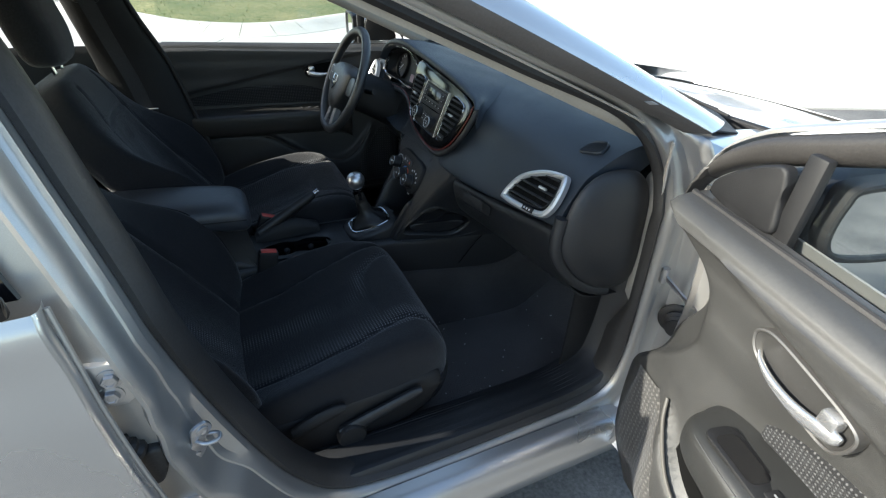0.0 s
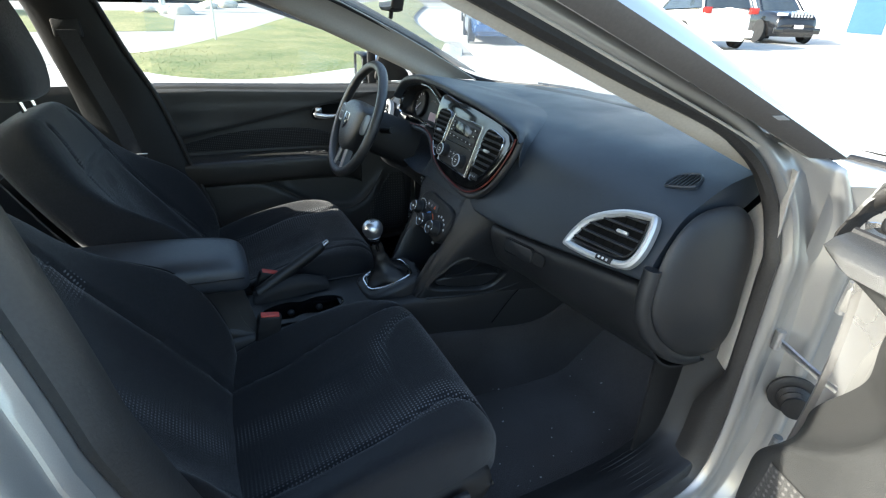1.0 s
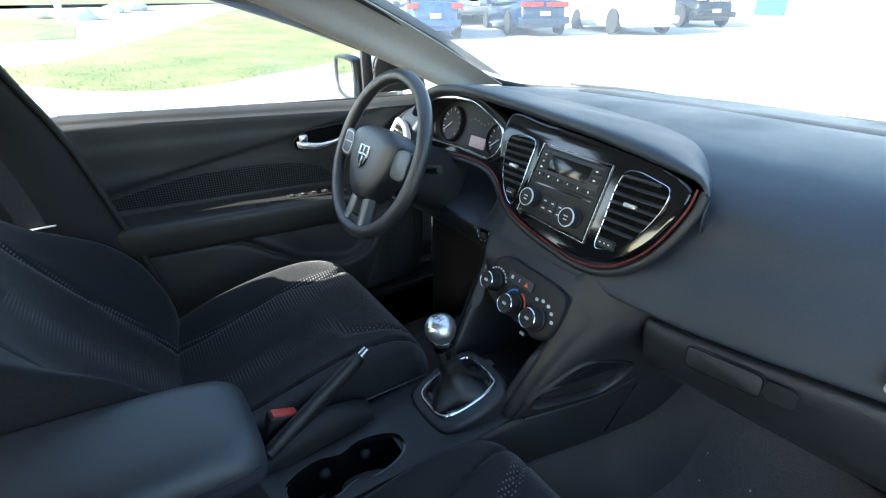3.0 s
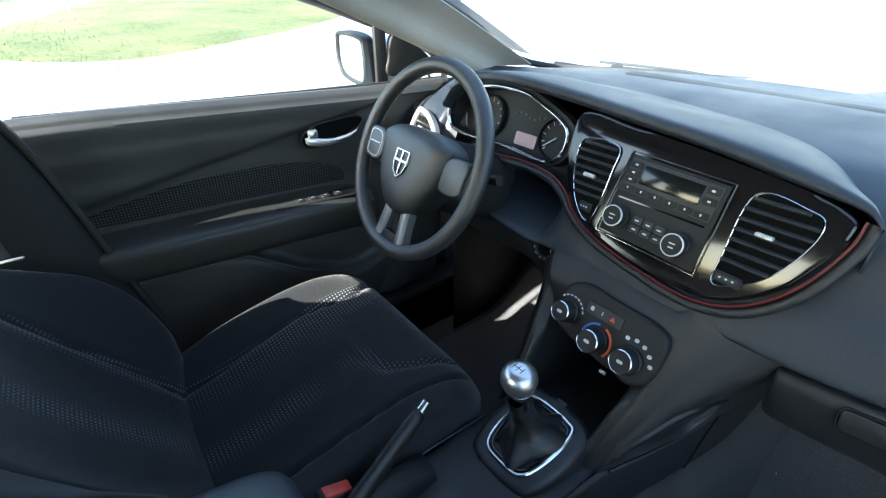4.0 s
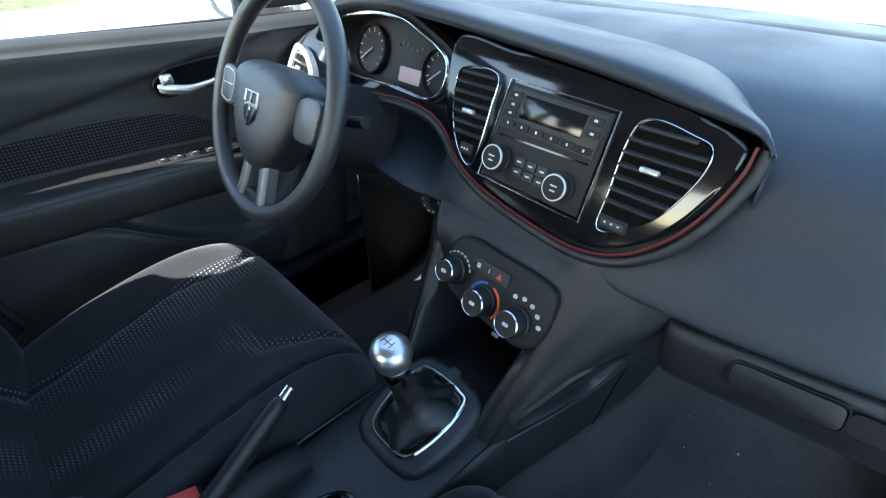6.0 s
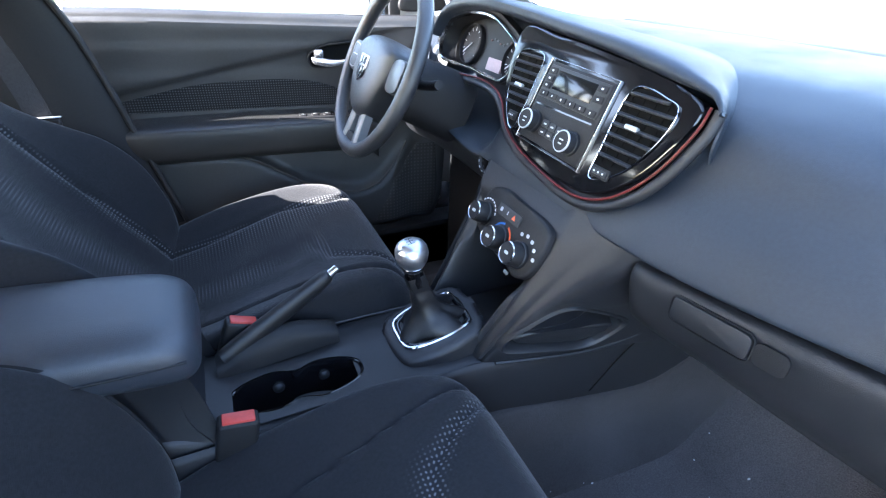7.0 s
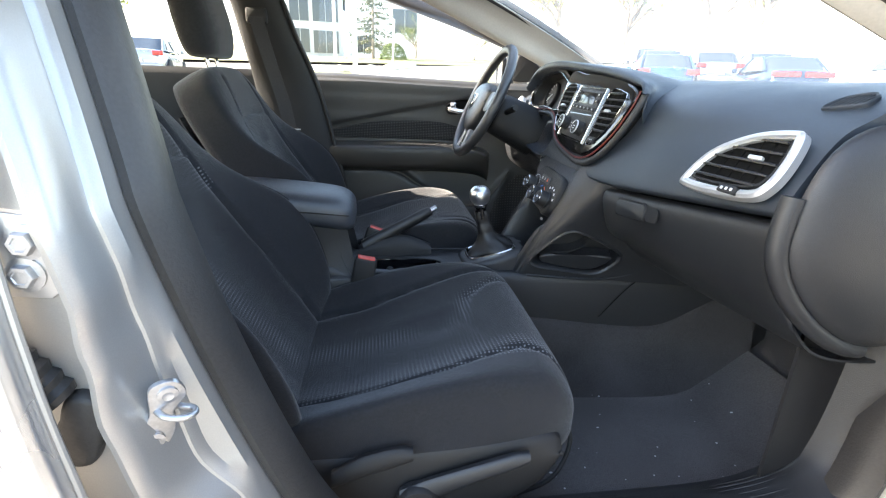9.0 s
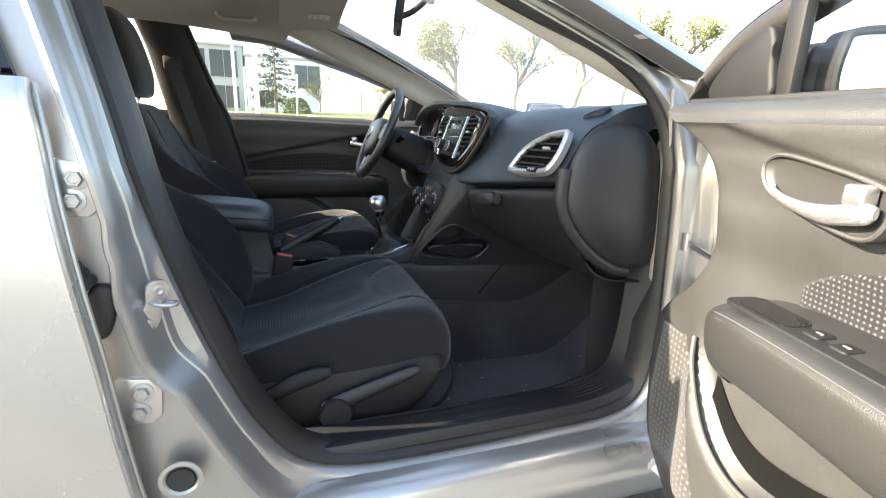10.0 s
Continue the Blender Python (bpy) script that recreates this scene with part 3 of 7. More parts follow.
def dash_profile(y):
    """The pad's cross-section at y: from the lower lip over the face to the windscreen."""
    a = abs(y)
    lip = lip_z(y)
    fx = 0.214 + 0.045 * max(0, (a - 0.35) / 0.34)
    end = 0.90 - 0.36 * (a / 0.68) ** 2.2
    pts = [(fx + 0.035, lip - 0.014), (fx + 0.004, lip - 0.006), (fx, lip + 0.006), (fx + 0.018, lip + 0.045), (fx + 0.050, lip + 0.095), (fx + 0.085, 1.036), (fx + 0.15, 1.066), (fx + 0.24, 1.082), ((fx + 0.24 + end) / 2, 1.088), (end, 1.080)]
    # the hollow behind the instruments
    k = pick([(0.155, 0.0), (0.20, 1.0), (0.53, 1.0), (0.565, 0.0)], y)
    pts = [(x + (0.13 * k if 2 < i < 7 else 0), z) for i, (x, z) in enumerate(pts)]
    return [(x, y, z) for x, z in pts]


pad_net = surface([dash_profile(y) for y in (-0.672, -0.66, -0.6, -0.5, -0.38, -0.25, -0.1, 0.05, 0.15, 0.18, 0.21, 0.30, 0.42, 0.52, 0.545, 0.57, 0.61, 0.66, 0.672)], 110, 50)
bm = bmesh.new()
ends = sheet(bm, pad_net)
for r in (ends[0], ends[-1]):
    bm.faces.new(r)
part("pad", bm, VINYL_TOP, dash)
# near-black that stands in for shade in openings; fins and a joint share it
VOID = material("cavity_shade_black", (0.004, 0.004, 0.004), 0.8, vary=0.1, spec=0.1)
SLAT = material("slat_plastic", (0.030, 0.031, 0.033), 0.36, vary=0.1)

# brow over the instruments, running out to a point on the passenger's side
brow_rows = []
PAD_TOP = [(0.232, 0.95), (0.264, 0.985), (0.299, 1.036), (0.364, 1.066), (0.454, 1.082), (0.62, 1.088), (0.9, 1.08)]
for y, v, dep in ((-0.264, 0.060, 0.012), (-0.256, 0.070, 0.026), (-0.235, 0.081, 0.062), (-0.16, 0.096, 0.15), (-0.06, 0.109, 0.21), (0.06, 0.119, 0.24), (0.2, 0.130, 0.27), (0.33, 0.136, 0.27), (0.44, 0.128, 0.24), (0.50, 0.105, 0.20), (0.525, 0.06, 0.17)):
    x, z = 0.24 + 0.35 * v, 1.0 + 0.937 * v
    k = min(1.0, 0.30 + (y + 0.264) / 0.12)
    end = min(glide(PAD_TOP, x + dep) - 0.004, z)
    brow_rows.append([(x + 0.020 * k, y, z - 0.020 * k), (x - 0.001 * k, y, z - 0.013 * k), (x - 0.004 * k, y, z - 0.002), (x + 0.010 * k, y, z + 0.006 * k), (x + dep * 0.35 + 0.008, y, z * 0.75 + end * 0.25 + 0.006 * k), (x + dep * 0.7, y, z * 0.3 + end * 0.7 + 0.004 * k), (x + dep, y, end)])
part("brow", skin(brow_rows, 60, 30, 0.003), VINYL_TOP, dash)

# gloss black centre panel
FACE = basis((0.24, 0, 1.0), (0, -1, 0), (0.35, 0, 0.937))
PANEL = [(-0.160, 0.106), (-0.06, 0.102), (0.06, 0.093), (0.16, 0.082), (0.210, 0.073), (0.242, 0.060), (0.239, 0.030), (0.219, -0.022), (0.189, -0.061), (0.149, -0.087), (0.10, -0.096), (0.024, -0.089), (-0.045, -0.075), (-0.10, -0.054), (-0.140, -0.016), (-0.160, 0.03)]
part("centre_panel", prism(smooth2(PANEL, 80), -0.06, 0.0, FACE, 0.005, 3), PIANO, dash, "gloss black centre panel")
part("red_strip", rod([FACE @ Vector((u, v, -0.003)) for u, v in ((0.249, 0.063), (0.246, 0.030), (0.225, -0.025), (0.194, -0.066), (0.153, -0.093), (0.10, -0.103), (0.024, -0.096), (-0.05, -0.082), (-0.105, -0.060), (-0.148, -0.024), (-0.19, -0.008), (-0.25, -0.004), (-0.33, -0.010))], 0.0019, 8, n=80), RED, dash, "red accent strip")
part("panel_surround", rod([FACE @ Vector((u, v, -0.012)) for u, v in ((0.257, 0.062), (0.254, 0.028), (0.232, -0.030), (0.200, -0.073), (0.157, -0.101), (0.10, -0.111), (0.024, -0.104), (-0.055, -0.090), (-0.112, -0.067), (-0.155, -0.034), (-0.193, -0.018), (-0.255, -0.014), (-0.34, -0.020))], 0.0075, 10, n=80), VINYL, dash)


def span(outline, v):
    """Where a level line crosses an outline."""
    xs = []
    n = len(outline)
    for i in range(n):
        (x1, y1), (x2, y2) = outline[i], outline[(i + 1) % n]
        if (y1 - v) * (y2 - v) < 0:
            xs.append(x1 + (x2 - x1) * (v - y1) / (y2 - y1))
    return (min(xs), max(xs)) if len(xs) > 1 else None


def air_vent(outline, m, slats, parent, frame_mat, width, clip, fins=3, lo=None):
    o = smooth2(outline, 60)
    vs = [v for _, v in o]
    lo = min(vs) if lo is None else lo
    hi = max(vs)
    vent = part("vent_frame", ring(o, width, -0.004, 0.004, m, 0.001), frame_mat, parent)
    c = Vector((sum(p[0] for p in o) / 60, sum(p[1] for p in o) / 60))
    inner = [tuple(c + (Vector(p) - c) * 0.95) for p in o]
    # flat black plate imitates the shaded depth behind the slats
    part("vent_well_shade", prism(inner, -0.002, 0.0008, m), VOID, vent)
    for k in range(slats):
        v = lo + (hi - lo) * (k + 0.75) / (slats + 0.5)
        s = span(inner, v)
        if s and s[1] - s[0] > 0.012:
            part("slat", block((s[0] + width * 0.4, -0.0016, -0.001), (s[1] - width * 0.4, 0.0016, 0.0060), 0.0006, 1, m @ pose(0, v, 0.0012, 28, 0, 0)), SLAT, vent)
    for k in range(fins):
        u = c.x + (k - (fins - 1) / 2) * 0.020
        seg = [v for v in (lo + (hi - lo) * j / 30 for j in range(31)) if span(inner, v) and span(inner, v)[0] < u < span(inner, v)[1]]
        if seg and seg[-1] - seg[0] > 0.02:
            part("fin", block((u - 0.0006, max(seg[0], lo), 0.0010), (u + 0.0006, seg[-1], 0.0022), 0, 1, m), VOID, vent)
    part("tab", block((clip[0] - 0.011, clip[1] - 0.0032, 0.002), (clip[0] + 0.011, clip[1] + 0.0032, 0.0095), 0.002, 2, m), SATIN, vent, "small silver slide tab")
    return vent


VENT_R = [(0.135, 0.058), (0.198, 0.058), (0.217, 0.046), (0.212, 0.010), (0.188, -0.036), (0.155, -0.063), (0.131, -0.067), (0.129, -0.03)]
VENT_L = [(-0.136, 0.066), (-0.072, 0.069), (-0.067, 0.026), (-0.071, -0.046), (-0.087, -0.058), (-0.118, -0.028), (-0.138, 0.02)]
air_vent(VENT_R, FACE, 7, dash, CHROME, 0.0016, (0.166, 0.012), 4, -0.042)
air_vent(VENT_L, FACE, 7, dash, CHROME, 0.0016, (-0.102, 0.012), 2, -0.026)
for u, v, w in ((0.148, -0.056, 0.028), (-0.092, -0.038, 0.017)):
    wheel_plate = part("thumb_wheel_plate", prism(rounded(w + 0.008, 0.015, 0.003, 3, u, v), 0.001, 0.004, FACE, 0.001), VINYL_DARK, dash)
    part("thumb_wheel", prism(rounded(w, 0.008, 0.002, 3, u, v), 0.004, 0.006, FACE, 0.001), VINYL, wheel_plate)
    for k in range(3):
        part("mark", prism(rounded(0.003, 0.0025, 0.001, 2, u + (k - 1) * w * 0.3, v), 0.006, 0.0065, FACE), WHITE_INK, wheel_plate)

# radio
part("radio_frame", ring([(-0.047, 0.069), (0.111, 0.063), (0.108, -0.071), (-0.059, -0.065)], 0.0018, 0.0, 0.0042, FACE, 0.0008), CHROME, dash, "thin chrome frame round the radio")
radio = thing("car_radio", "black car radio with dark display and two knobs", "radio")
part("fascia", prism([(-0.043, 0.064), (0.106, 0.058), (0.103, -0.066), (-0.054, -0.060)], 0.0, 0.003, FACE, 0.001), VINYL_DARK, radio)
part("display_bezel", prism([(-0.040, 0.059), (0.101, 0.054), (0.098, 0.004), (-0.045, 0.008)], 0.003, 0.0045, FACE, 0.001), VINYL, radio)
part("display", prism([(-0.016, 0.053), (0.076, 0.050), (0.074, 0.022), (-0.018, 0.024)], 0.0045, 0.0052, FACE, 0.0004), SCREEN, radio, "dark glossy display")
for k in range(6):
    part("preset_button", prism(rounded(0.0205, 0.009, 0.0015, 2, -0.031 + 0.0232 * k, 0.0145 - 0.0008 * k), 0.0045, 0.0064, FACE, 0.0006), VINYL_DARK, radio)
    part("mark", prism(rounded(0.0025, 0.0035, 0.0006, 1, -0.031 + 0.0232 * k, 0.0145 - 0.0008 * k), 0.0064, 0.0067, FACE), WHITE_INK, radio)
for u, v in ((-0.030, 0.050), (-0.031, 0.038), (-0.032, 0.027), (0.088, 0.046), (0.088, 0.031)):
    part("side_button", prism(rounded(0.019, 0.010, 0.0015, 2, u, v), 0.0045, 0.0064, FACE, 0.0006), VINYL_DARK, radio)
    part("mark", prism(rounded(0.005, 0.003, 0.0008, 1, u, v), 0.0064, 0.0067, FACE), WHITE_INK, radio)
part("disc_slot", prism(rounded(0.136, 0.0026, 0.001, 2, 0.027, -0.003), 0.003, 0.0036, FACE), PIANO, radio)
for u, v in ((-0.029, -0.032), (0.072, -0.039)):
    k = part("knob", lathe([(0.0185, 0), (0.0185, 0.004), (0.0165, 0.005), (0.0160, 0.018), (0.0145, 0.020), (0.001, 0.020)], FACE @ pose(u, v, 0.003), 28), VINYL_DARK, radio)
    part("knob_ring", lathe([(0.0164, 0.0175), (0.0166, 0.0190), (0.0158, 0.0203), (0.0148, 0.0203), (0.0146, 0.0198)], FACE @ pose(u, v, 0.003), 28), SATIN, k, "chrome knob ring")
    part("mark", prism(rounded(0.010, 0.002, 0.0008, 1, u, v + 0.002), 0.0232, 0.0236, FACE), WHITE_INK, k)
    part("mark", prism(rounded(0.008, 0.002, 0.0008, 1, u, v - 0.004), 0.0232, 0.0236, FACE), WHITE_INK, k)
for r in range(2):
    for c in range(3):
        part("seek_button", prism(rounded(0.0165, 0.0105 if r else 0.012, 0.002, 2, 0.003 + 0.0185 * c, -0.028 - 0.0135 * r - 0.001 * c), 0.003, 0.0052, FACE, 0.0006), VINYL, radio)
        part("mark", prism(rounded(0.007, 0.0022, 0.0008, 1, 0.003 + 0.0185 * c, -0.028 - 0.0135 * r - 0.001 * c), 0.0052, 0.0055, FACE), WHITE_INK, radio)

# instrument cluster
CLUSTER = basis((0.29, 0.37, 1.03), (0, -1, 0), (0.3, 0, 0.95))
CL = [(-0.166, 0.016), (-0.140, 0.052), (-0.05, 0.074), (0.04, 0.075), (0.10, 0.060), (0.168, 0.031), (0.178, -0.012), (0.150, -0.042), (0.09, -0.044), (0.02, -0.040), (-0.06, -0.043), (-0.13, -0.041), (-0.160, -0.022)]
clo = smooth2(CL, 70)
cluster = thing("instrument_cluster", "black instrument cluster with chrome ring and round gauges", "gauges")
part("rim", ring(clo, 0.0065, -0.004, 0.010, CLUSTER, 0.003), CHROME, cluster, "chrome ring round the instruments")
hoodrows = [[CLUSTER @ Vector((x * a, y * a + b, w)) for x, y in clo] for a, b, w in ((1.10, 0.004, -0.012), (1.06, 0.003, 0.004), (1.0, 0, 0.002), (0.97, 0, -0.012), (0.93, 0, -0.040))]
bm = bmesh.new()
sheet(bm, hoodrows, around=True)
part("binnacle", bm, VINYL_DARK, cluster, "black binnacle")
part("face", prism([(x * 0.95, y * 0.95) for x, y in clo], -0.05, -0.038, CLUSTER), DIAL, cluster)
for u, v, r in ((-0.072, 0.010, 0.045), (0.120, 0.002, 0.040)):
    g = part("gauge", lathe([(r, -0.038), (r, -0.028), (r * 0.93, -0.026), (r * 0.9, -0.034), (0.001, -0.034)], CLUSTER @ pose(u, v, 0), 36), VINYL_DARK, cluster)
    for k in range(11):
        a = radians(225 - 27 * k)
        part("tick", block((r * 0.68, -0.0008, -0.0335), (r * 0.86, 0.0008, -0.0328), 0, 1, CLUSTER @ pose(u, v, 0) @ pose(0, 0, 0, 0, 0, math.degrees(a))), WHITE_INK, g)
    part("needle", block((-r * 0.12, -0.0011, -0.031), (r * 0.75, 0.0011, -0.029), 0.0003, 1, CLUSTER @ pose(u, v, 0) @ pose(0, 0, 0, 0, 0, 218)), WHITE_INK, g)
part("trip_display", prism(rounded(0.058, 0.026, 0.003, 3, 0.045, -0.017), -0.038, -0.034, CLUSTER), material("pink_grey_display", (0.42, 0.27, 0.27), 0.35, vary=0.08), cluster, "pinkish trip display")
for k in range(7):
    part("warning_lamp", prism(rounded(0.005, 0.004, 0.001, 2, 0.0 + 0.013 * k, 0.030 + 0.004 * math.sin(k * 1.3)), -0.038, -0.0365, CLUSTER), DIM_INK if k % 3 else DIM_RED, cluster)

# driver's outer vent in its grey surround, passenger's outer vent
for s in (-1, 1):
    PV = basis((0.264, s * 0.605, 0.970), (0.15 * -s, -1, 0), (0.48, 0, 0.88))
    flip = 1 if s < 0 else -1
    PVO = [(-0.103, -0.052), (-0.079, 0.003), (-0.025, 0.037), (0.030, 0.049), (0.050, 0.043), (0.056, 0.0), (0.050, -0.036), (0.030, -0.056), (-0.03, -0.064), (-0.088, -0.063)]
    o = [(x * flip, y) for x, y in PVO]
    lift = PV @ pose(0, 0, 0.014)
    part("outer_vent_surround", ring(smooth2([(x * 0.96, y * 0.96) for x, y in o], 70), 0.0125, -0.012, 0.006, lift, 0.004), SATIN, dash, "satin silver vent surround")
    inner = [(x * 0.81 - 0.006 * flip, y * 0.78 + 0.005) for x, y in o]
    air_vent(inner, lift @ pose(0, 0, -0.004), 5, dash, VINYL_DARK, 0.004, (0.002 * flip, 0.002), 4)
    plate = part("thumb_wheel_plate", prism(rounded(0.030, 0.011, 0.002, 3, -0.004 * flip, -0.051), 0.002, 0.0105, lift, 0.001), VINYL_DARK, dash)
    for k in range(3):
        part("mark", prism(rounded(0.004, 0.0045, 0.001, 2, -0.004 * flip + (k - 1) * 0.008, -0.051), 0.0105, 0.011, lift), WHITE_INK, plate)
    # side demister grille on the top pad
    DG = basis((0.374, s * 0.612, 1.0535), (0.91, 0, 0.42), (0, 1, 0))
    go = [(x, -s * y) for x, y in ((-0.030, 0.018), (-0.016, 0.023), (0.009, 0.018), (0.024, -0.005), (0.021, -0.018), (0.008, -0.025), (-0.010, -0.027), (-0.024, -0.003))]
    gr = part("demister_frame", ring(smooth2(go, 40), 0.004, -0.004, 0.008, DG, 0.002), VINYL_TOP, dash)
    part("demister_well", prism(smooth2([(x * 0.92, y * 0.9) for x, y in go], 40), -0.002, 0.0035, DG), PIANO, gr)
    for k in range(8):
        v = -0.0215 + 0.0060 * k
        ends = span(smooth2([(x * 0.9, y * 0.9) for x, y in go], 40), v)
        if ends:
            part("slat", block((ends[0], v - 0.0012, 0.002), (ends[1], v + 0.0012, 0.0062), 0.0006, 1, DG), VINYL, gr)
grey_rows = [[(0.275 + 0.02 * f, y, z) for z in (0.93, 0.97, 1.02, 1.06, 1.09)] for f, y in ((0, 0.535), (0.2, 0.56), (0.6, 0.60), (1, 0.66))]
for i, r in enumerate(grey_rows):
    grey_rows[i] = [(x + 0.5 * (z - 0.97) + (0.03 if i in (0, 3) else 0), y, z - 0.012 * i) for x, y, z in r]
part("vent_pod", skin(grey_rows, 16, 16, 0.004), material("grey_trim", (0.16, 0.165, 0.17), 0.4, 0.3, vary=0.06), dash, "grey painted vent pod")

# windscreen demister and top grain line
part("screen_vent", prism(rounded(0.055, 0.75, 0.02, 4), 0.0, 0.004, basis((0.72, 0, 1.0835), (1, 0, 0.0), (0, 1, 0)), 0.002), VINYL_DARK, dash)
# glove box lid with its handle
glove_rows = []
for y in (-0.232, -0.245, -0.30, -0.45, -0.60, -0.66, -0.672):
    lip = lip_z(y)
    fx = 0.214 + 0.045 * max(0, (abs(y) - 0.35) / 0.34)
    e = 0.012 if y in (-0.232, -0.672) else 0.0
    glove_rows.append([(fx + 0.030 + e, y, lip - 0.016), (fx + 0.010 + e, y, lip - 0.022), (fx + 0.008 + e, y, lip - 0.05), (fx + 0.030 + e, y, lip - 0.11), (fx + 0.075, y, 0.735), (fx + 0.15, y, 0.690), (0.60, y, 0.68)])
part("glove_box_lid", skin(glove_rows, 40, 34, 0.004), VINYL, dash)
bm = bmesh.new()
sheet(bm, [[(0.60, y - 0.001, z) for x, y, z in glove_rows[0]], [(x + 0.004, y - 0.001, z) for x, y, z in glove_rows[0]]])
part("glove_box_side", bm, VINYL, dash)
GH = basis((0.2215, -0.368, 0.842), (0.045, -1, 0.10), (0.12, 0, 1))
# flat darker plate imitates the shaded hollow at the handle's end
part("glove_recess_shade", prism(rounded(0.036, 0.026, 0.008, 4, 0.063, 0), -0.002, 0.0006, GH), VINYL_DARK, dash)
part("glove_handle_rim", ring(rounded(0.104, 0.036, 0.010, 4, -0.007, 0), 0.0016, -0.002, 0.0008, GH, 0.0004), VINYL_DARK, dash)
part("glove_handle", prism(rounded(0.098, 0.030, 0.008, 4, -0.007, 0), -0.001, 0.0028, GH, 0.0016), VINYL, dash)
knee_rows = [[(0.239, y, 0.862), (0.233, y, (0.862 + zl) / 2), (0.236, y, zl), (0.262, y, zl - 0.05), (0.36, y, max(0.69, zl - 0.10)), (0.55, y, 0.68)] for y, zl in ((0.125, 0.765), (0.155, 0.785), (0.185, 0.812), (0.215, 0.832), (0.25, 0.836), (0.4, 0.836), (0.55, 0.832), (0.67, 0.82))]
part("knee_panel", skin(knee_rows, 20, 24, 0.004), VINYL, dash)
IG = basis((0.230, 0.166, 0.852), (0, -1, 0), (0.10, 0, 1))
ig = part("ignition_switch", lathe([(0.027, 0), (0.027, 0.003), (0.023, 0.0075), (0.020, 0.0075), (0.0185, 0.003), (0.017, 0.0), (0.001, 0.0)], IG @ pose(0, 0, 0.004), 32), VINYL, dash, "round ignition switch bezel")
part("key_face", lathe([(0.0165, 0.0), (0.0160, 0.003), (0.001, 0.0034)], IG @ pose(0, 0, 0.004), 24), PIANO, ig)
for k in range(10):
    part("mark", block((0.0188, -0.0022, 0.0065), (0.0206, 0.0022, 0.0082), 0, 1, IG @ pose(0, 0, 0.004, 0, 0, 36 * k + 10)), WHITE_INK, ig)

# bulging end caps
for s in (-1, 1):
    cap = bmesh.new()
    bmesh.ops.create_uvsphere(cap, u_segments=44, v_segments=24, radius=1)
    for v in cap.verts:
        x, y, z = v.co
        r = math.hypot(x, z)
        k = (abs(x) ** 2.5 + abs(z) ** 2.5) ** (1 / 2.5) / max(r, 1e-6)
        x, z = x / max(k, 0.5), z / max(k, 0.5)
        taper = 1.0 - 0.22 * max(0, -z) ** 1.5
        v.co = Vector((0.376 + x * 0.116 * taper + 0.070 * max(0, -z) ** 1.5, s * (0.684 + y * -s * -0.036 * (1 if y * s > 0 else 0.4)), 0.878 + z * 0.156))
    part("end_cap", cap, VINYL, dash, "bulging grey end panel")
    rim = []
    for k in range(9):
        a = radians(158 + 13 * k)
        x, z = math.cos(a), math.sin(a)
        q = (abs(x) ** 2.5 + abs(z) ** 2.5) ** (1 / 2.5)
        x, z = x / q, z / q
        rim.append((0.374 + x * 0.122 * (1.0 - 0.22 * max(0, -z) ** 1.5) + 0.070 * max(0, -z) ** 1.5, s * 0.680, 0.878 + z * 0.163))
    part("end_lip", rod(rim, 0.014, 10, n=30), VINYL, dash)


# ---- centre column and console ----
console = thing("centre_console", "charcoal centre console with gear lever and cup holders", "console")
col_rows = []
for z, x1, yl, deep, xr, yr, mid, edge, back in (
        (0.884, 0.262, 0.160, 0.225, 0.215, -0.126, (0.222, -0.190), (0.232, -0.240), (0.300, -0.262)),
        (0.840, 0.215, 0.142, 0.190, 0.190, -0.122, (0.203, -0.175), (0.226, -0.228), (0.300, -0.250)),
        (0.795, 0.190, 0.128, 0.186, 0.170, -0.118, (0.182, -0.155), (0.208, -0.198), (0.300, -0.222)),
        (0.740, 0.160, 0.120, 0.200, 0.146, -0.110, (0.155, -0.135), (0.180, -0.165), (0.300, -0.195)),
        (0.715, 0.147, 0.117, 0.330, 0.133, -0.105, (0.142, -0.127), (0.166, -0.152), (0.300, -0.183)),
        (0.650, 0.112, 0.110, 0.340, 0.105, -0.090, (0.113, -0.107), (0.135, -0.126), (0.300, -0.160)),
        (0.603, 0.086, 0.105, 0.340, 0.083, -0.080, (0.090, -0.094), (0.110, -0.109), (0.280, -0.146))):
    col_rows.append([(0.60, yl, z), (x1 + 0.03, yl + 0.002, z), (x1, yl, z), (x1 - 0.010, yl - 0.012, z), (min(deep, x1 + 0.004), yl - 0.026, z), (deep, yl - 0.034, z), (deep, 0.0, z), (deep, yr + 0.034, z),
                     (min(deep, xr + 0.016), yr + 0.024, z), (xr + 0.001, yr + 0.006, z), (xr + 0.002, yr - 0.010, z), (*mid, z), (*edge, z), (*back, z - 0.002), (0.60, back[1] - 0.055, z - 0.01)])
# storage pocket let into the column's side
CUB = basis((0.207, -0.150, 0.677), (0.16, -0.037, 0), (0, -0.157, 0.5))
CUBO = [(-0.096, -0.040), (-0.056, 0.020), (-0.012, 0.060), (0.030, 0.051), (0.110, 0.004), (0.106, -0.030), (0.062, -0.060), (-0.020, -0.055)]
CUBC = Vector((0.0, -0.006))


def inside(p, outline):
    """Whether a point lies within an outline."""
    hit = False
    for (x1, y1), (x2, y2) in zip(outline, outline[1:] + outline[:1]):
        if (y1 > p[1]) != (y2 > p[1]) and p[0] < x1 + (x2 - x1) * (p[1] - y1) / (y2 - y1):
            hit = not hit
    return hit


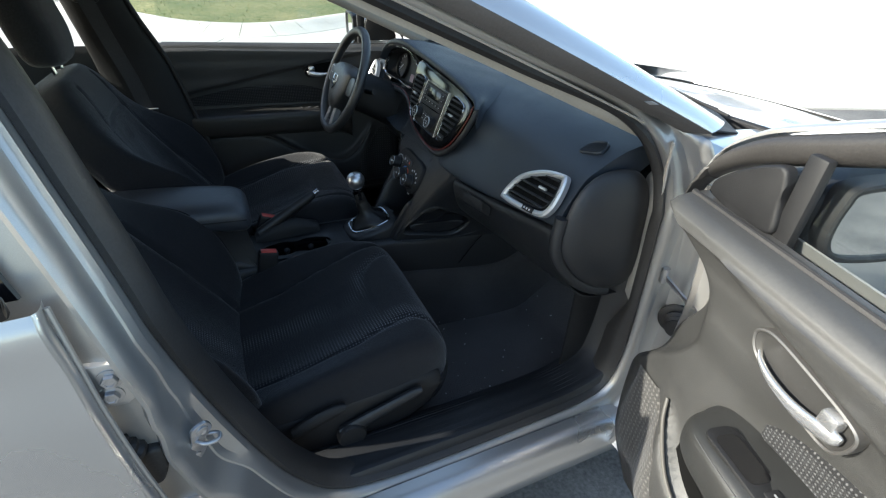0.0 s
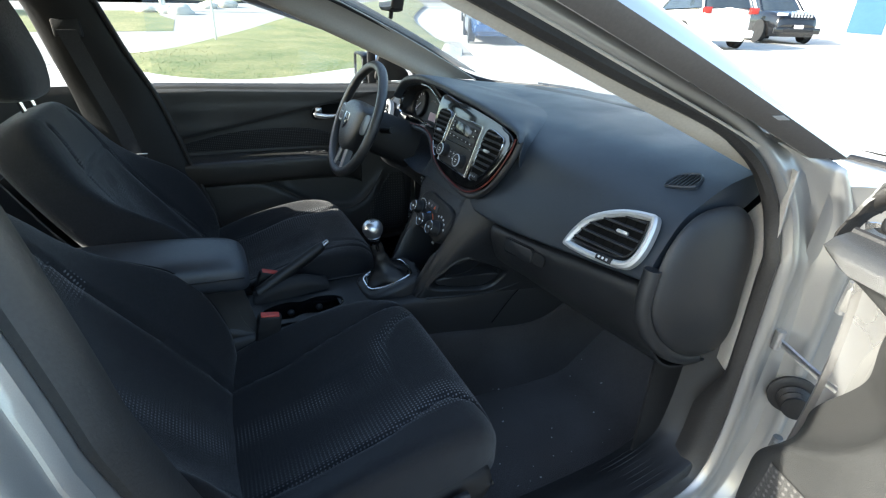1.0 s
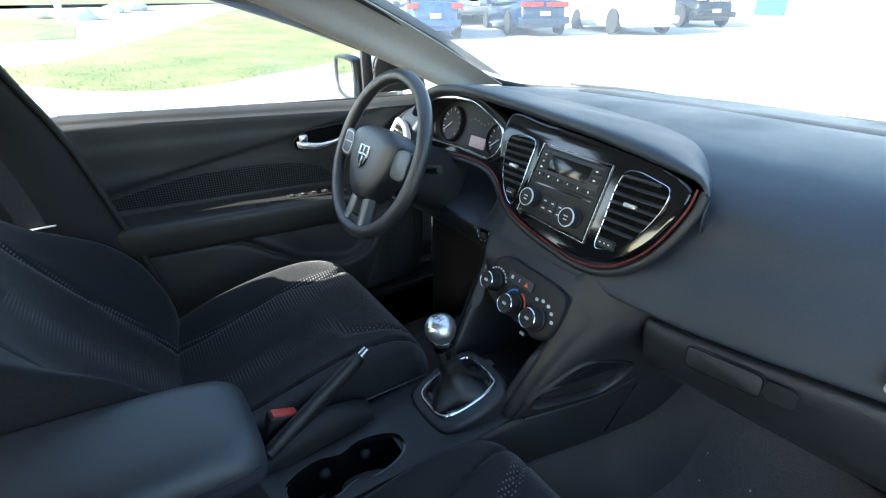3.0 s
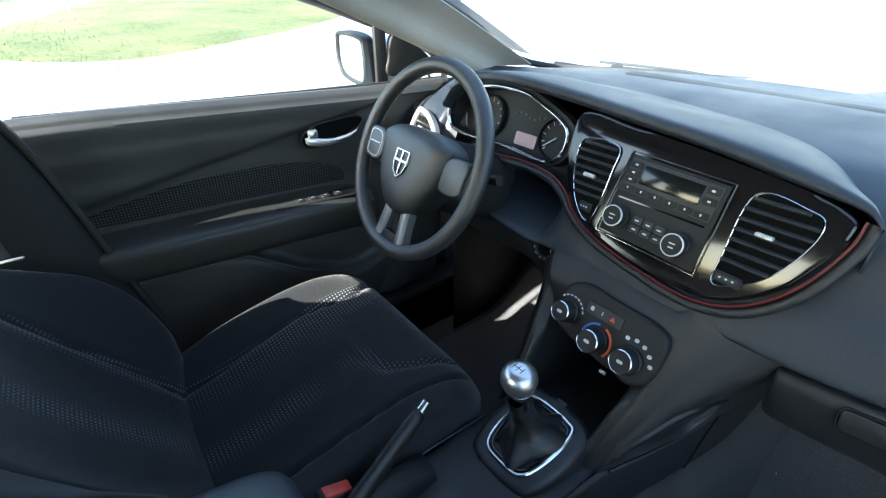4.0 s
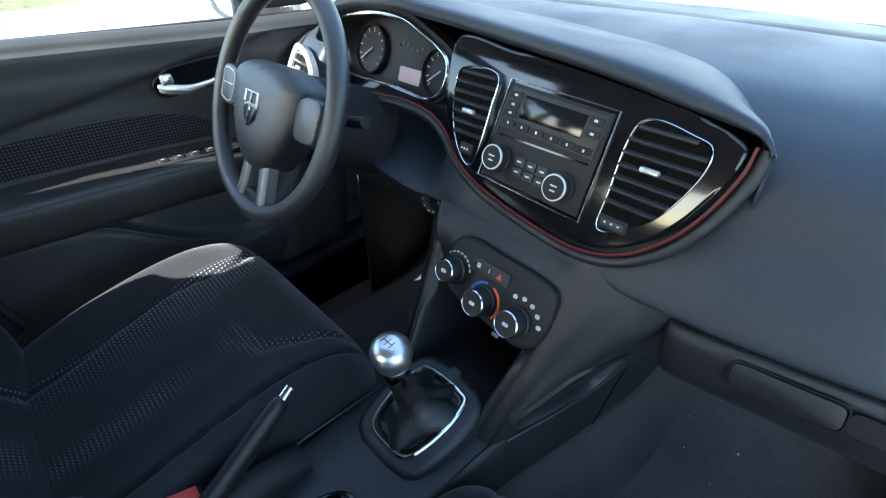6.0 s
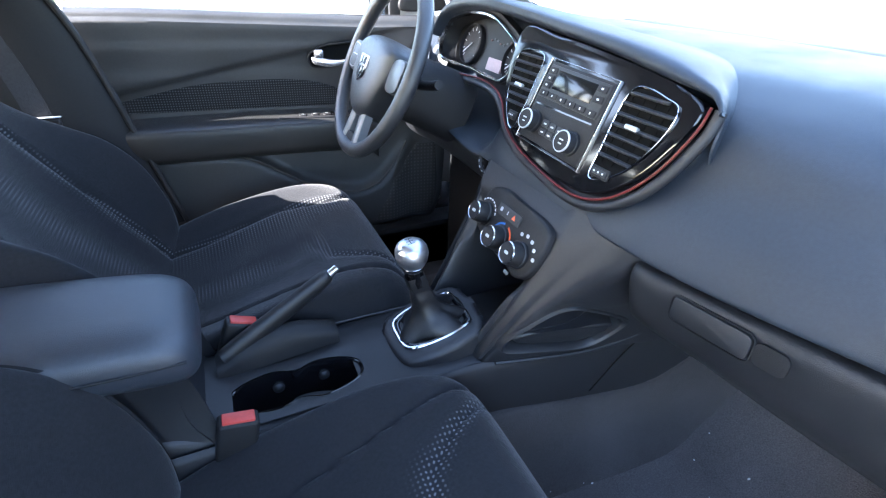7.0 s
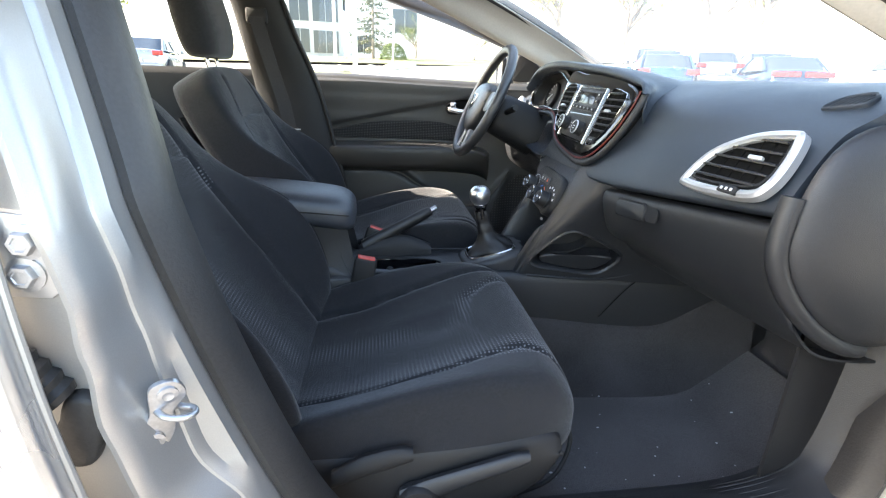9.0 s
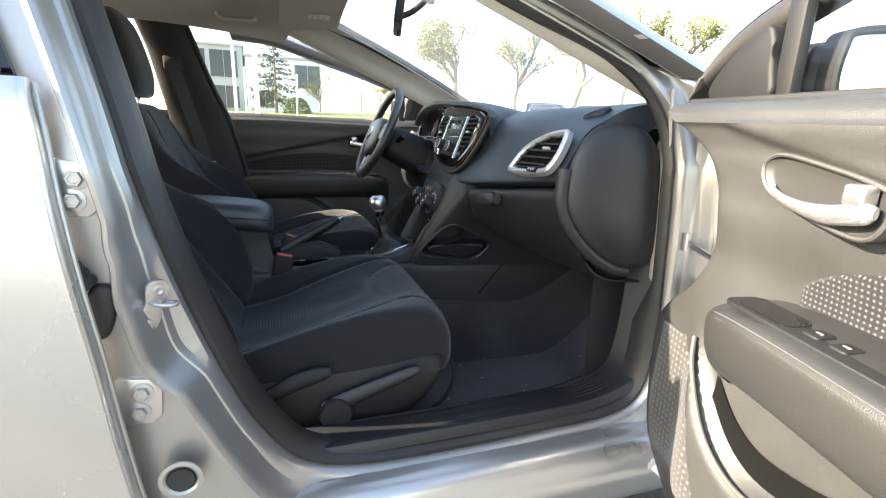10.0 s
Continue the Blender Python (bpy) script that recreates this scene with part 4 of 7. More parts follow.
col_net = surface(col_rows, 90, 240)
bm = bmesh.new()
sheet(bm, col_net)
col_tree = BVHTree.FromBMesh(bm)
to_cub = CUB.inverted()
cub_in = -(CUB.to_3x3() @ Vector((0, 0, 1)))


def on_column(x, y, depth):
    """The point of the column's side over (x, y) of the pocket's plane, moved outwards by depth."""
    hit = col_tree.ray_cast(CUB @ Vector((x, y, 0.15)), cub_in)[0]
    base = max(-0.03, min(0.02, (to_cub @ hit).z)) if hit else -0.02
    return CUB @ Vector((x, y, base + depth))


def cub_ring(grow, depth, n=64):
    return [on_column(CUBC.x + (x - CUBC.x) * grow, CUBC.y + (y - CUBC.y) * grow, depth) for x, y in smooth2(CUBO, n)]


hole = smooth2(CUBO, 64)
gone = []
for f in bm.faces:
    c = to_cub @ f.calc_center_median()
    if abs(c.z) < 0.035 and inside((c.x, c.y), hole):
        gone.append(f)
rings = [cub_ring(1.09, -0.003), cub_ring(1.06, 0.003), cub_ring(1.02, 0.0045), cub_ring(0.97, 0.001), cub_ring(0.95, -0.010), cub_ring(0.90, -0.045), cub_ring(0.5, -0.047), cub_ring(0.02, -0.047)]
bmesh.ops.delete(bm, geom=gone, context="FACES")
part("column", bm, VINYL, console)
bm = bmesh.new()
sheet(bm, rings, around=True)
cub = part("side_pocket", bm, VINYL, console, "open storage pocket with a raised lip")
part("pocket_lip", prism(smooth2([(-0.070, -0.040), (-0.060, -0.018), (0.088, -0.012), (0.088, -0.034), (0.05, -0.056), (-0.02, -0.049)], 40), -0.040, -0.006, CUB, 0.004, 3), VINYL, cub)
part("pocket_divider", skin([[CUB @ Vector((x, y, h)) for h in (-0.058, -0.030, -0.012)] for x, y in ((-0.050, -0.012), (-0.005, -0.006), (0.024, 0.010), (0.036, 0.030))], 14, 5, 0.003), VINYL, cub)
part("column_seam", rod([(0.11, -0.111, 0.602), (0.20, -0.132, 0.601), (0.28, -0.148, 0.602), (0.34, -0.158, 0.612), (0.385, -0.168, 0.630)], 0.0035, 6, n=24), VINYL, console)
part("side_panel_joint", rod([(0.400, -0.162, 0.615), (0.36, -0.158, 0.575), (0.30, -0.156, 0.500)], 0.0014, 6, n=14), VOID, console)
# side of the tunnel down to the carpet
for s in (-1, 1):
    rows = [[(x, s * (0.104 + 0.075 * max(0, (x - 0.08) / 0.55) + dy), z) for z, dy in ((0.602, -0.004), (0.585, 0.004), (0.50, 0.008), (0.40, 0.014), (0.27, 0.03))] for x in (-0.70, -0.4, -0.1, 0.08, 0.2, 0.4, 0.75)]
    part("tunnel_side", skin(rows, 24, 16, 0.003), VINYL, console)
# climate panel
CLIM = basis((0.165, -0.02, 0.785), (0, -1, 0), (0.4, 0, 0.92))
co = smooth2([(-0.090, 0.020), (-0.088, 0.055), (-0.060, 0.074), (0.0, 0.072), (0.075, 0.068), (0.098, 0.048), (0.095, -0.012), (0.066, -0.036), (0.03, -0.030), (-0.06, -0.018), (-0.085, -0.005)], 60)
clim = thing("climate_controls", "black heater control panel with three round knobs", "heater controls")
part("panel", prism(co, -0.03, 0.012, CLIM, 0.006, 3), VINYL_DARK, clim)
TOPW = 0.012
for u, v, r in ((-0.068, 0.018, 0.021), (-0.004, -0.001, 0.023), (0.056, 0.0, 0.023)):
    k = part("knob", lathe([(r, 0), (r, 0.004), (r * 0.90, 0.006), (r * 0.84, 0.024), (r * 0.76, 0.0265), (0.001, 0.0265)], CLIM @ pose(u, v, TOPW), 30), VINYL_DARK, clim)
    part("knob_skirt", lathe([(r * 0.99, 0.003), (r * 1.0, 0.0055), (r * 0.95, 0.0068), (r * 0.92, 0.006)], CLIM @ pose(u, v, TOPW), 30), VINYL, k)
    part("knob_ring", lathe([(r * 0.80, 0.0245), (r * 0.82, 0.0258), (r * 0.76, 0.0272), (r * 0.73, 0.0262)], CLIM @ pose(u, v, TOPW), 30), CHROME, k, "thin bright knob ring")
    part("mark", prism(rounded(0.010, 0.005, 0.002, 2, u, v), TOPW + 0.0265, TOPW + 0.0270, CLIM), WHITE_INK, k)


def arc(cx, cy, r, a0, a1, w, mat, n=14):
    out = [(cx + r * math.cos(radians(a0 + (a1 - a0) * k / n)), cy + r * math.sin(radians(a0 + (a1 - a0) * k / n))) for k in range(n + 1)]
    out += [(cx + (r - w) * math.cos(radians(a1 + (a0 - a1) * k / n)), cy + (r - w) * math.sin(radians(a1 + (a0 - a1) * k / n))) for k in range(n + 1)]
    part("scale_mark", prism(out, TOPW, TOPW + 0.0005, CLIM), mat, clim)


arc(-0.004, -0.001, 0.0285, 95, 175, 0.0035, BLUE_INK)
arc(-0.004, -0.001, 0.0285, -40, 70, 0.0035, ORANGE_INK)
for k in range(8):
    arc(-0.068, 0.018, 0.0285, 15 + 16 * k, 25 + 16 * k, 0.0025, WHITE_INK, 3)
for k in range(5):
    a = radians(115 - 25 * k)
    part("mark", prism(rounded(0.007, 0.006, 0.002, 2, 0.056 + 0.034 * math.cos(a), 0.0 + 0.034 * math.sin(a)), TOPW, TOPW + 0.0005, CLIM), WHITE_INK, clim)
sw = part("switch_bar", prism(rounded(0.066, 0.020, 0.004, 3, -0.006, 0.044), TOPW, TOPW + 0.003, CLIM, 0.001), VINYL, clim)
for u, mat, w in ((-0.028, WHITE_INK, 0.006), (-0.009, WHITE_INK, 0.0016), (0.010, ORANGE_INK, 0.0)):
    o = [(u - 0.005, 0.040), (u + 0.005, 0.040), (u, 0.049)] if not w else rounded(w, 0.007, 0.0007, 1, u, 0.044)
    part("mark", prism(o, TOPW + 0.003, TOPW + 0.0035, CLIM), mat, sw)
part("socket_mark", prism(rounded(0.012, 0.006, 0.001, 2, 0.015, -0.052), 0.0, 0.002, CLIM @ pose(0, 0, -0.02)), SATIN, console)

# deck with cup holders
deck_rows = []
for x, z, w in ((0.30, 0.602, 0.095), (0.12, 0.603, 0.098), (0.0, 0.604, 0.100), (-0.12, 0.602, 0.098), (-0.25, 0.600, 0.095), (-0.34, 0.612, 0.092), (-0.42, 0.63, 0.09), (-0.70, 0.63, 0.09)):
    deck_rows.append([(x, w + 0.004, z - 0.03), (x, w + 0.001, z - 0.012), (x, w - 0.010, z - 0.002), (x, 0.05, z), (x, -0.05, z), (x, -w + 0.010, z - 0.002), (x, -w - 0.001, z - 0.012), (x, -w - 0.004, z - 0.03)])
bm = bmesh.new()
sheet(bm, surface(deck_rows, 70, 44))
CUPX, CUPY = (-0.205, -0.030)
bmesh.ops.delete(bm, geom=[f for f in bm.faces if abs(f.calc_center_median().x - CUPX) < 0.098 and abs(f.calc_center_median().y - CUPY) < 0.040], context="FACES")
part("deck", bm, VINYL, console)
pea = []
for k in range(56):
    a = 2 * math.pi * k / 56
    pea.append((0.100 * math.cos(a), (0.041 - 0.012 * math.exp(-(math.cos(a) / 0.22) ** 2)) * math.copysign(abs(math.sin(a)) ** 0.75, math.sin(a))))
bm = bmesh.new()
sheet(bm, [[(CUPX + x * a, CUPY + y * a2, 0.603 + h) for x, y in pea] for a, a2, h in ((1.10, 1.16, -0.004), (1.07, 1.12, 0.001), (1.0, 1.0, 0.002), (0.985, 0.97, -0.002), (0.95, 0.93, -0.035), (0.90, 0.88, -0.072), (0.01, 0.01, -0.074))], around=True)
rim_bm = bmesh.new()
sheet(rim_bm, [[(CUPX + x * a / max(abs(x) / 0.118, abs(y) / 0.058), CUPY + y * a / max(abs(x) / 0.118, abs(y) / 0.058), 0.6055) for x, y in pea] for a in (1.0, 0.97)] + [[(CUPX + x * 1.09, CUPY + y * 1.14, 0.6065) for x, y in pea], [(CUPX + x * 1.05, CUPY + y * 1.08, 0.6055) for x, y in pea]], around=True)
part("cup_surround", rim_bm, VINYL, console)
cups = part("cup_holder", bm, PIANO, console, "double cup holder with gloss rim")
for dx in (-0.03, 0.045):
    part("rubber_stud", lathe([(0.010, -0.004), (0.0095, 0.003), (0.006, 0.006), (0.001, 0.007)], basis((CUPX + dx, CUPY + 0.034, 0.575), (1, 0, 0), (0, 0, 1)), 14), VINYL, cups)
part("cup_divider", prism(smooth2([(-0.03, -0.03), (0.03, -0.036), (0.06, -0.02), (0.02, 0.0), (-0.02, 0.0)], 24), 0.0, 0.018, pose(CUPX + 0.01, CUPY, 0.560), 0.006), VINYL, cups)

# padded armrest over the bin
arm_rows = []
for x, z, w, t in ((-0.322, 0.738, 0.050, 0.016), (-0.326, 0.740, 0.074, 0.030), (-0.342, 0.744, 0.090, 0.042), (-0.38, 0.752, 0.097, 0.046), (-0.48, 0.766, 0.100, 0.043), (-0.60, 0.780, 0.100, 0.037), (-0.72, 0.786, 0.096, 0.034)):
    arm_rows.append([(x, w * math.copysign(abs(math.cos(a)) ** 0.5, math.cos(a)), z + (t if math.sin(a) > 0 else t * 0.9) * math.copysign(abs(math.sin(a)) ** 0.7, math.sin(a))) for a in (2 * math.pi * k / 40 for k in range(40))])
bm = bmesh.new()
sheet(bm, surface(arm_rows, 30, 40, True), around=True, ends=True)
armrest = part("armrest", bm, ARM_LID, console, "padded armrest lid")
part("stitch_groove", rod([(-0.335, -0.090, 0.752), (-0.42, -0.1005, 0.762), (-0.55, -0.1020, 0.772), (-0.70, -0.099, 0.780)], 0.0018, 6, n=20), VINYL_DARK, armrest)
bm = bmesh.new()
sheet(bm, surface([[(x - 0.04 * (0.735 - z) / 0.13 * (1 if x > -0.4 else 0), y * w, z) for y in (-1, -0.6, 0, 0.6, 1)] for z, w, x in ((0.735, 0.080, -0.350), (0.69, 0.078, -0.345), (0.64, 0.084, -0.325), (0.60, 0.096, -0.290))], 14, 12))
part("bin_front", bm, VINYL, console)
for s in (-1, 1):
    part("bin_side", skin([[(x, s * w, z) for x in (-0.345 + 0.02 * (0.735 - z) / 0.03 * 0.3, -0.5, -0.72)] for z, w in ((0.74, 0.080), (0.68, 0.078), (0.63, 0.084), (0.60, 0.092))], 12, 10, 0.003), VINYL, console)

# gear lever
gear = thing("gear_lever", "polished round gear knob on a black leather gaiter", "gear lever", at=(0, 0, 0))
RING = basis((0.040, 0.0, 0.630), (1, 0, 0.28), (0, 1, 0))
part("plinth", prism(smooth2([(-0.088, -0.030), (-0.070, -0.066), (0, -0.078), (0.065, -0.070), (0.082, -0.04), (0.085, 0), (0.082, 0.04), (0.065, 0.070), (0, 0.078), (-0.070, 0.066), (-0.088, 0.030)], 48), -0.06, 0.004, RING, 0.014, 4), VINYL, console)
go = smooth2([(-0.070, 0), (-0.060, -0.042), (0, -0.056), (0.052, -0.050), (0.062, -0.030), (0.064, 0), (0.062, 0.030), (0.052, 0.050), (0, 0.056), (-0.060, 0.042)], 48)
part("ring", ring(go, 0.0065, 0.002, 0.010, RING, 0.002), CHROME, gear, "chrome ring round the gaiter")
part("ring_inner", ring([(x * 0.88, y * 0.87) for x, y in go], 0.004, 0.002, 0.008, RING, 0.001), PIANO, gear)
rows = []
for k, (r, h) in enumerate(((0.84, 0.002), (0.82, 0.010), (0.68, 0.022), (0.45, 0.036), (0.31, 0.055), (0.29, 0.070), (0.24, 0.086), (0.26, 0.100), (0.24, 0.118))):
    f = h / 0.118
    rows.append([RING @ Vector((x * r * (1 + 0.20 * (1 - f) * math.sin(5 * j * 2 * math.pi / 48 + 3 * f)) - 0.004 * f ** 1.2, y * r * (1 + 0.18 * (1 - f) * math.cos(4 * j * 2 * math.pi / 48 + 5 * f)), h)) for j, (x, y) in enumerate(go)])
bm = bmesh.new()
sheet(bm, surface(rows, 26, 48, True), around=True)
part("gaiter", bm, LEATHER, gear, "creased black leather gaiter")
KN = basis((0.0, 0, 0.783), (1, 0, 0.15), (0, 1, 0))
part("collar", lathe([(0.0145, -0.062), (0.0150, -0.05), (0.0135, -0.036), (0.0150, -0.030), (0.0160, -0.024)], KN, 24), PIANO, gear)
part("collar_ring", lathe([(0.0165, -0.030), (0.0185, -0.027), (0.0185, -0.022), (0.0165, -0.020)], KN, 24), CHROME, gear)
KNOB = material("brushed_knob", (0.72, 0.73, 0.75), 0.34, 1.0, vary=0.06, scale=60)
knob = part("knob", lathe([(0.010, -0.0285), (0.018, -0.022), (0.0245, -0.012), (0.0278, 0.0), (0.0268, 0.010), (0.0225, 0.0185), (0.016, 0.0235), (0.010, 0.0248), (0.001, 0.025)], KN, 36), KNOB, gear, "round polished metal knob")
for k in range(3):
    part("mark", block((-0.006, -0.0085 + 0.008 * k, 0.0243), (0.006, -0.0075 + 0.008 * k, 0.0252), 0, 1, KN), VINYL_DARK, knob)
part("mark", block((-0.0006, -0.009, 0.0243), (0.0006, 0.009, 0.0253), 0, 1, KN), VINYL_DARK, knob)

# hand brake
hb = thing("hand_brake", "black hand brake lever with a chrome button", "hand brake")
rows = []
for f, r1, r2 in ((0, 0.013, 0.018), (0.15, 0.013, 0.019), (0.5, 0.012, 0.017), (0.85, 0.0125, 0.0155), (0.97, 0.011, 0.013), (1, 0.008, 0.010)):
    c = Vector((-0.305, 0.046, 0.628)).lerp(Vector((-0.118, 0.088, 0.719)), f)
    rows.append([c + Vector((0, math.cos(a) * r1, 0)) + Vector((-0.44, 0, 0.9)) * math.sin(a) * r2 for a in (2 * math.pi * k / 20 for k in range(20))])
bm = bmesh.new()
sheet(bm, surface(rows, 24, 20, True), around=True, ends=True)
part("grip", bm, LEATHER, hb)
part("button", rod([(-0.120, 0.0876, 0.7185), (-0.104, 0.0912, 0.7270)], 0.0078, 14, r2=0.0068), CHROME, hb, "chrome release button")
bm = bmesh.new()
sheet(bm, surface([[(x, 0.05 + 0.02 * f + y, z) for y, z in ((-0.026, 0.603), (-0.020, 0.62 + 0.02 * h), (0, 0.625 + 0.035 * h), (0.020, 0.62 + 0.02 * h), (0.030, 0.603))] for x, f, h in ((-0.32, 0, 0.1), (-0.27, 0.2, 0.7), (-0.20, 0.6, 0.9), (-0.14, 0.9, 0.3), (-0.12, 1, 0))], 18, 14))
part("boot", bm, VINYL_DARK, hb)


# ---- belt buckles ----
def buckle(name, tip, foot, label):
    b = thing(name, label, "belt buckle", "belt buckles")
    tip, foot = Vector(tip), Vector(foot)
    d = (tip - foot).normalized()
    m = basis(tip, Vector((0, 1, 0)).cross(d), (0, 1, 0))
    L = (tip - foot).length
    bm = block((-0.027, -0.013, -0.085), (0.027, 0.013, 0.0), 0.006, 3, m)
    part("housing", bm, VINYL_DARK, b)
    part("button", block((-0.021, -0.010, -0.010), (0.021, 0.009, 0.003), 0.002, 2, m), BUCKLE_RED, b, "red release button")
    part("stalk", block((-0.019, -0.006, -L), (0.019, 0.006, -0.08), 0.004, 2, m), VINYL_DARK, b)


buckle("belt_buckle", (-0.294, -0.108, 0.652), (-0.325, -0.104, 0.50), "black belt buckle with red button beside the passenger seat")
buckle("belt_buckle", (-0.268, 0.083, 0.668), (-0.325, 0.098, 0.52), "black belt buckle with red button beside the driver's seat")

# ---- steering wheel ----
wheel = thing("steering_wheel", "black steering wheel with a silver shield badge", "steering wheel")
WHEEL = basis((0.07, 0.362, 1.005), (0, -1, 0), (0.42, 0, 0.907))
part("rim", rod([WHEEL @ Vector((0.173 * math.cos(a), 0.173 * math.sin(a), 0)) for a in (2 * math.pi * k / 72 for k in range(72))], 0.0150, 16, True), WHEEL_SKIN_LIT, wheel)
HUB = [(-0.098, 0.018), (-0.094, 0.040), (-0.045, 0.056), (0.045, 0.056), (0.094, 0.040), (0.098, 0.018), (0.088, -0.028), (0.060, -0.075), (0.022, -0.102), (-0.022, -0.102), (-0.060, -0.075), (-0.088, -0.028)]
ho = smooth2(HUB, 60)
rows = [[WHEEL @ Vector((x * a, y * a, w)) for x, y in ho] for a, w in ((1.0, -0.035), (1.01, -0.01), (0.985, 0.008), (0.90, 0.018), (0.70, 0.026), (0.40, 0.030), (0.01, 0.031))]
bm = bmesh.new()
sheet(bm, surface(rows, 24, 60, True), around=True)
hubp = part("airbag_cover", bm, WHEEL_SKIN_LIT, wheel)
part("airbag_seam", rod([WHEEL @ Vector(p) for p in ((-0.092, 0.012, 0.0105), (-0.05, 0.020, 0.0235), (0, 0.046, 0.0225), (0.05, 0.020, 0.0235), (0.092, 0.012, 0.0105))], 0.0012, 6, n=24), VINYL_DARK, hubp)
SH = [(-0.020, 0.024), (0.020, 0.024), (0.021, 0.0), (0.015, -0.016), (0.0, -0.028), (-0.015, -0.016), (-0.021, 0.0)]
badge = part("badge", ring(SH, 0.0032, 0.030, 0.0345, WHEEL @ pose(0.004, -0.012, 0), 0.001), CHROME, wheel, "silver shield-shaped badge")
part("badge_bar", block((-0.018, -0.0105, 0.030), (0.022, -0.0055, 0.034), 0.001, 1, WHEEL), CHROME, badge)
part("badge_bar", block((0.0015, -0.034, 0.030), (0.0065, 0.010, 0.034), 0.001, 1, WHEEL), CHROME, badge)
for s in (-1, 1):
    arm = [[WHEEL @ Vector((s * u, v, w)) for v, w in ((0.032, -0.012), (0.030, 0.004), (0.0, 0.008), (-0.030, 0.004), (-0.034, -0.012))] for u in (0.080, 0.105, 0.135, 0.162)]
    sp = part("side_spoke", skin(arm, 10, 12, 0.004), VINYL_DARK, wheel)
    pad = [(0.100, 0.024), (0.148, 0.030), (0.152, 0.0), (0.146, -0.026), (0.100, -0.026)]
    part("switch_pad", prism([(s * u, v) for u, v in smooth2(pad, 30)], 0.004, 0.012, WHEEL, 0.003), material("grey_switch", (0.075, 0.078, 0.082), 0.45, vary=0.08), sp, "grey switch pad")
    if s < 0:
        part("pad_line", ring([(s * u, v) for u, v in smooth2([(0.106, 0.020), (0.144, 0.025), (0.146, 0.0), (0.142, -0.022), (0.106, -0.022)], 30)], 0.0016, 0.012, 0.0132, WHEEL), SATIN, sp)
        part("pad_line", block((-0.144, 0.001, 0.012), (-0.108, 0.003, 0.0132), 0, 1, WHEEL), SATIN, sp)
    low = [[WHEEL @ Vector((s * u + du, v, w)) for du, w in ((-0.013, -0.014), (-0.012, 0.004), (0, 0.008), (0.012, 0.004), (0.013, -0.014))] for u, v in ((0.026, -0.085), (0.028, -0.11), (0.032, -0.14), (0.036, -0.162))]
    part("lower_spoke", skin(low, 10, 10, 0.004), material("dull_silver_spoke", (0.20, 0.21, 0.22), 0.4, 0.5, vary=0.06), wheel, "dull silver lower spoke")
part("lower_bridge", block((-0.045, -0.165, -0.012), (0.045, -0.142, 0.004), 0.004, 2, WHEEL), VINYL_DARK, wheel)
sh_rows = []
for w, a, b in ((-0.035, 0.050, 0.055), (-0.06, 0.062, 0.066), (-0.12, 0.066, 0.070), (-0.20, 0.072, 0.076)):
    sh_rows.append([WHEEL @ Vector((a * math.copysign(abs(math.cos(t)) ** 0.7, math.cos(t)), -0.012 + b * math.copysign(abs(math.sin(t)) ** 0.7, math.sin(t)), w)) for t in (2 * math.pi * k / 32 for k in range(32))])
bm = bmesh.new()
sheet(bm, surface(sh_rows, 16, 32, True), around=True, ends=True)
part("column_shroud", bm, VINYL_DARK, wheel)
part("wiper_stalk", rod([WHEEL @ Vector(p) for p in ((0.05, 0.0, -0.07), (0.12, 0.012, -0.065), (0.16, 0.02, -0.060))], 0.009, 10, n=10), VINYL_DARK, wheel)
part("signal_stalk", rod([WHEEL @ Vector(p) for p in ((-0.05, 0.0, -0.07), (-0.12, 0.012, -0.065), (-0.16, 0.02, -0.060))], 0.009, 10, n=10), VINYL_DARK, wheel)

# ---- pedals ----
for name, y, z, w, lab in (("clutch_pedal", 0.45, 0.44, 0.055, "black rubber clutch pedal under the dashboard"), ("brake_pedal", 0.345, 0.455, 0.060, "black rubber brake pedal under the dashboard"), ("throttle_pedal", 0.245, 0.42, 0.040, "narrow black throttle pedal under the dashboard")):
    p = thing(name, lab, "pedal", "pedals")
    m = basis((0.66, y, z), (0, -1, 0), (0.55, 0, 0.83))
    part("pad", prism(rounded(w, 0.10 if "throttle" in name else 0.055, 0.008, 3), -0.008, 0.006, m, 0.003), RUBBER, p)
    part("arm", rod([m @ Vector((0, 0, -0.006)), (0.72, y, z + 0.10), (0.70, y, z + 0.26)], 0.008, 8, n=10), STEEL, p)


# ---- seats ----
def loop(w, top, low, n, bolster, power=3.4):
    """A cushion's cross-section: across and up, its sides raised by bolster."""
    out = []
    for k in range(n):
        a = 2 * math.pi * k / n
        c, s = math.cos(a), math.sin(a)
        y = w * math.copysign(abs(c) ** (2 / power), c)
        h = (top - low) / 2
        z = (top + low) / 2 + h * math.copysign(abs(s) ** (2 / power), s)
        if s > 0:
            z += bolster * ((abs(y) / w) ** 3 - 0.35)
        out.append((y, z))
    return out


def near(x, y, line):
    """Distance of a point from a broken line."""
    p = Vector((x, y))
    best = 9.0
    for a, b in zip(line, line[1:]):
        a, b = Vector(a), Vector(b)
        d = b - a
        f = max(0, min(1, (p - a).dot(d) / d.length_squared))
        best = min(best, (a + d * f - p).length)
    return best


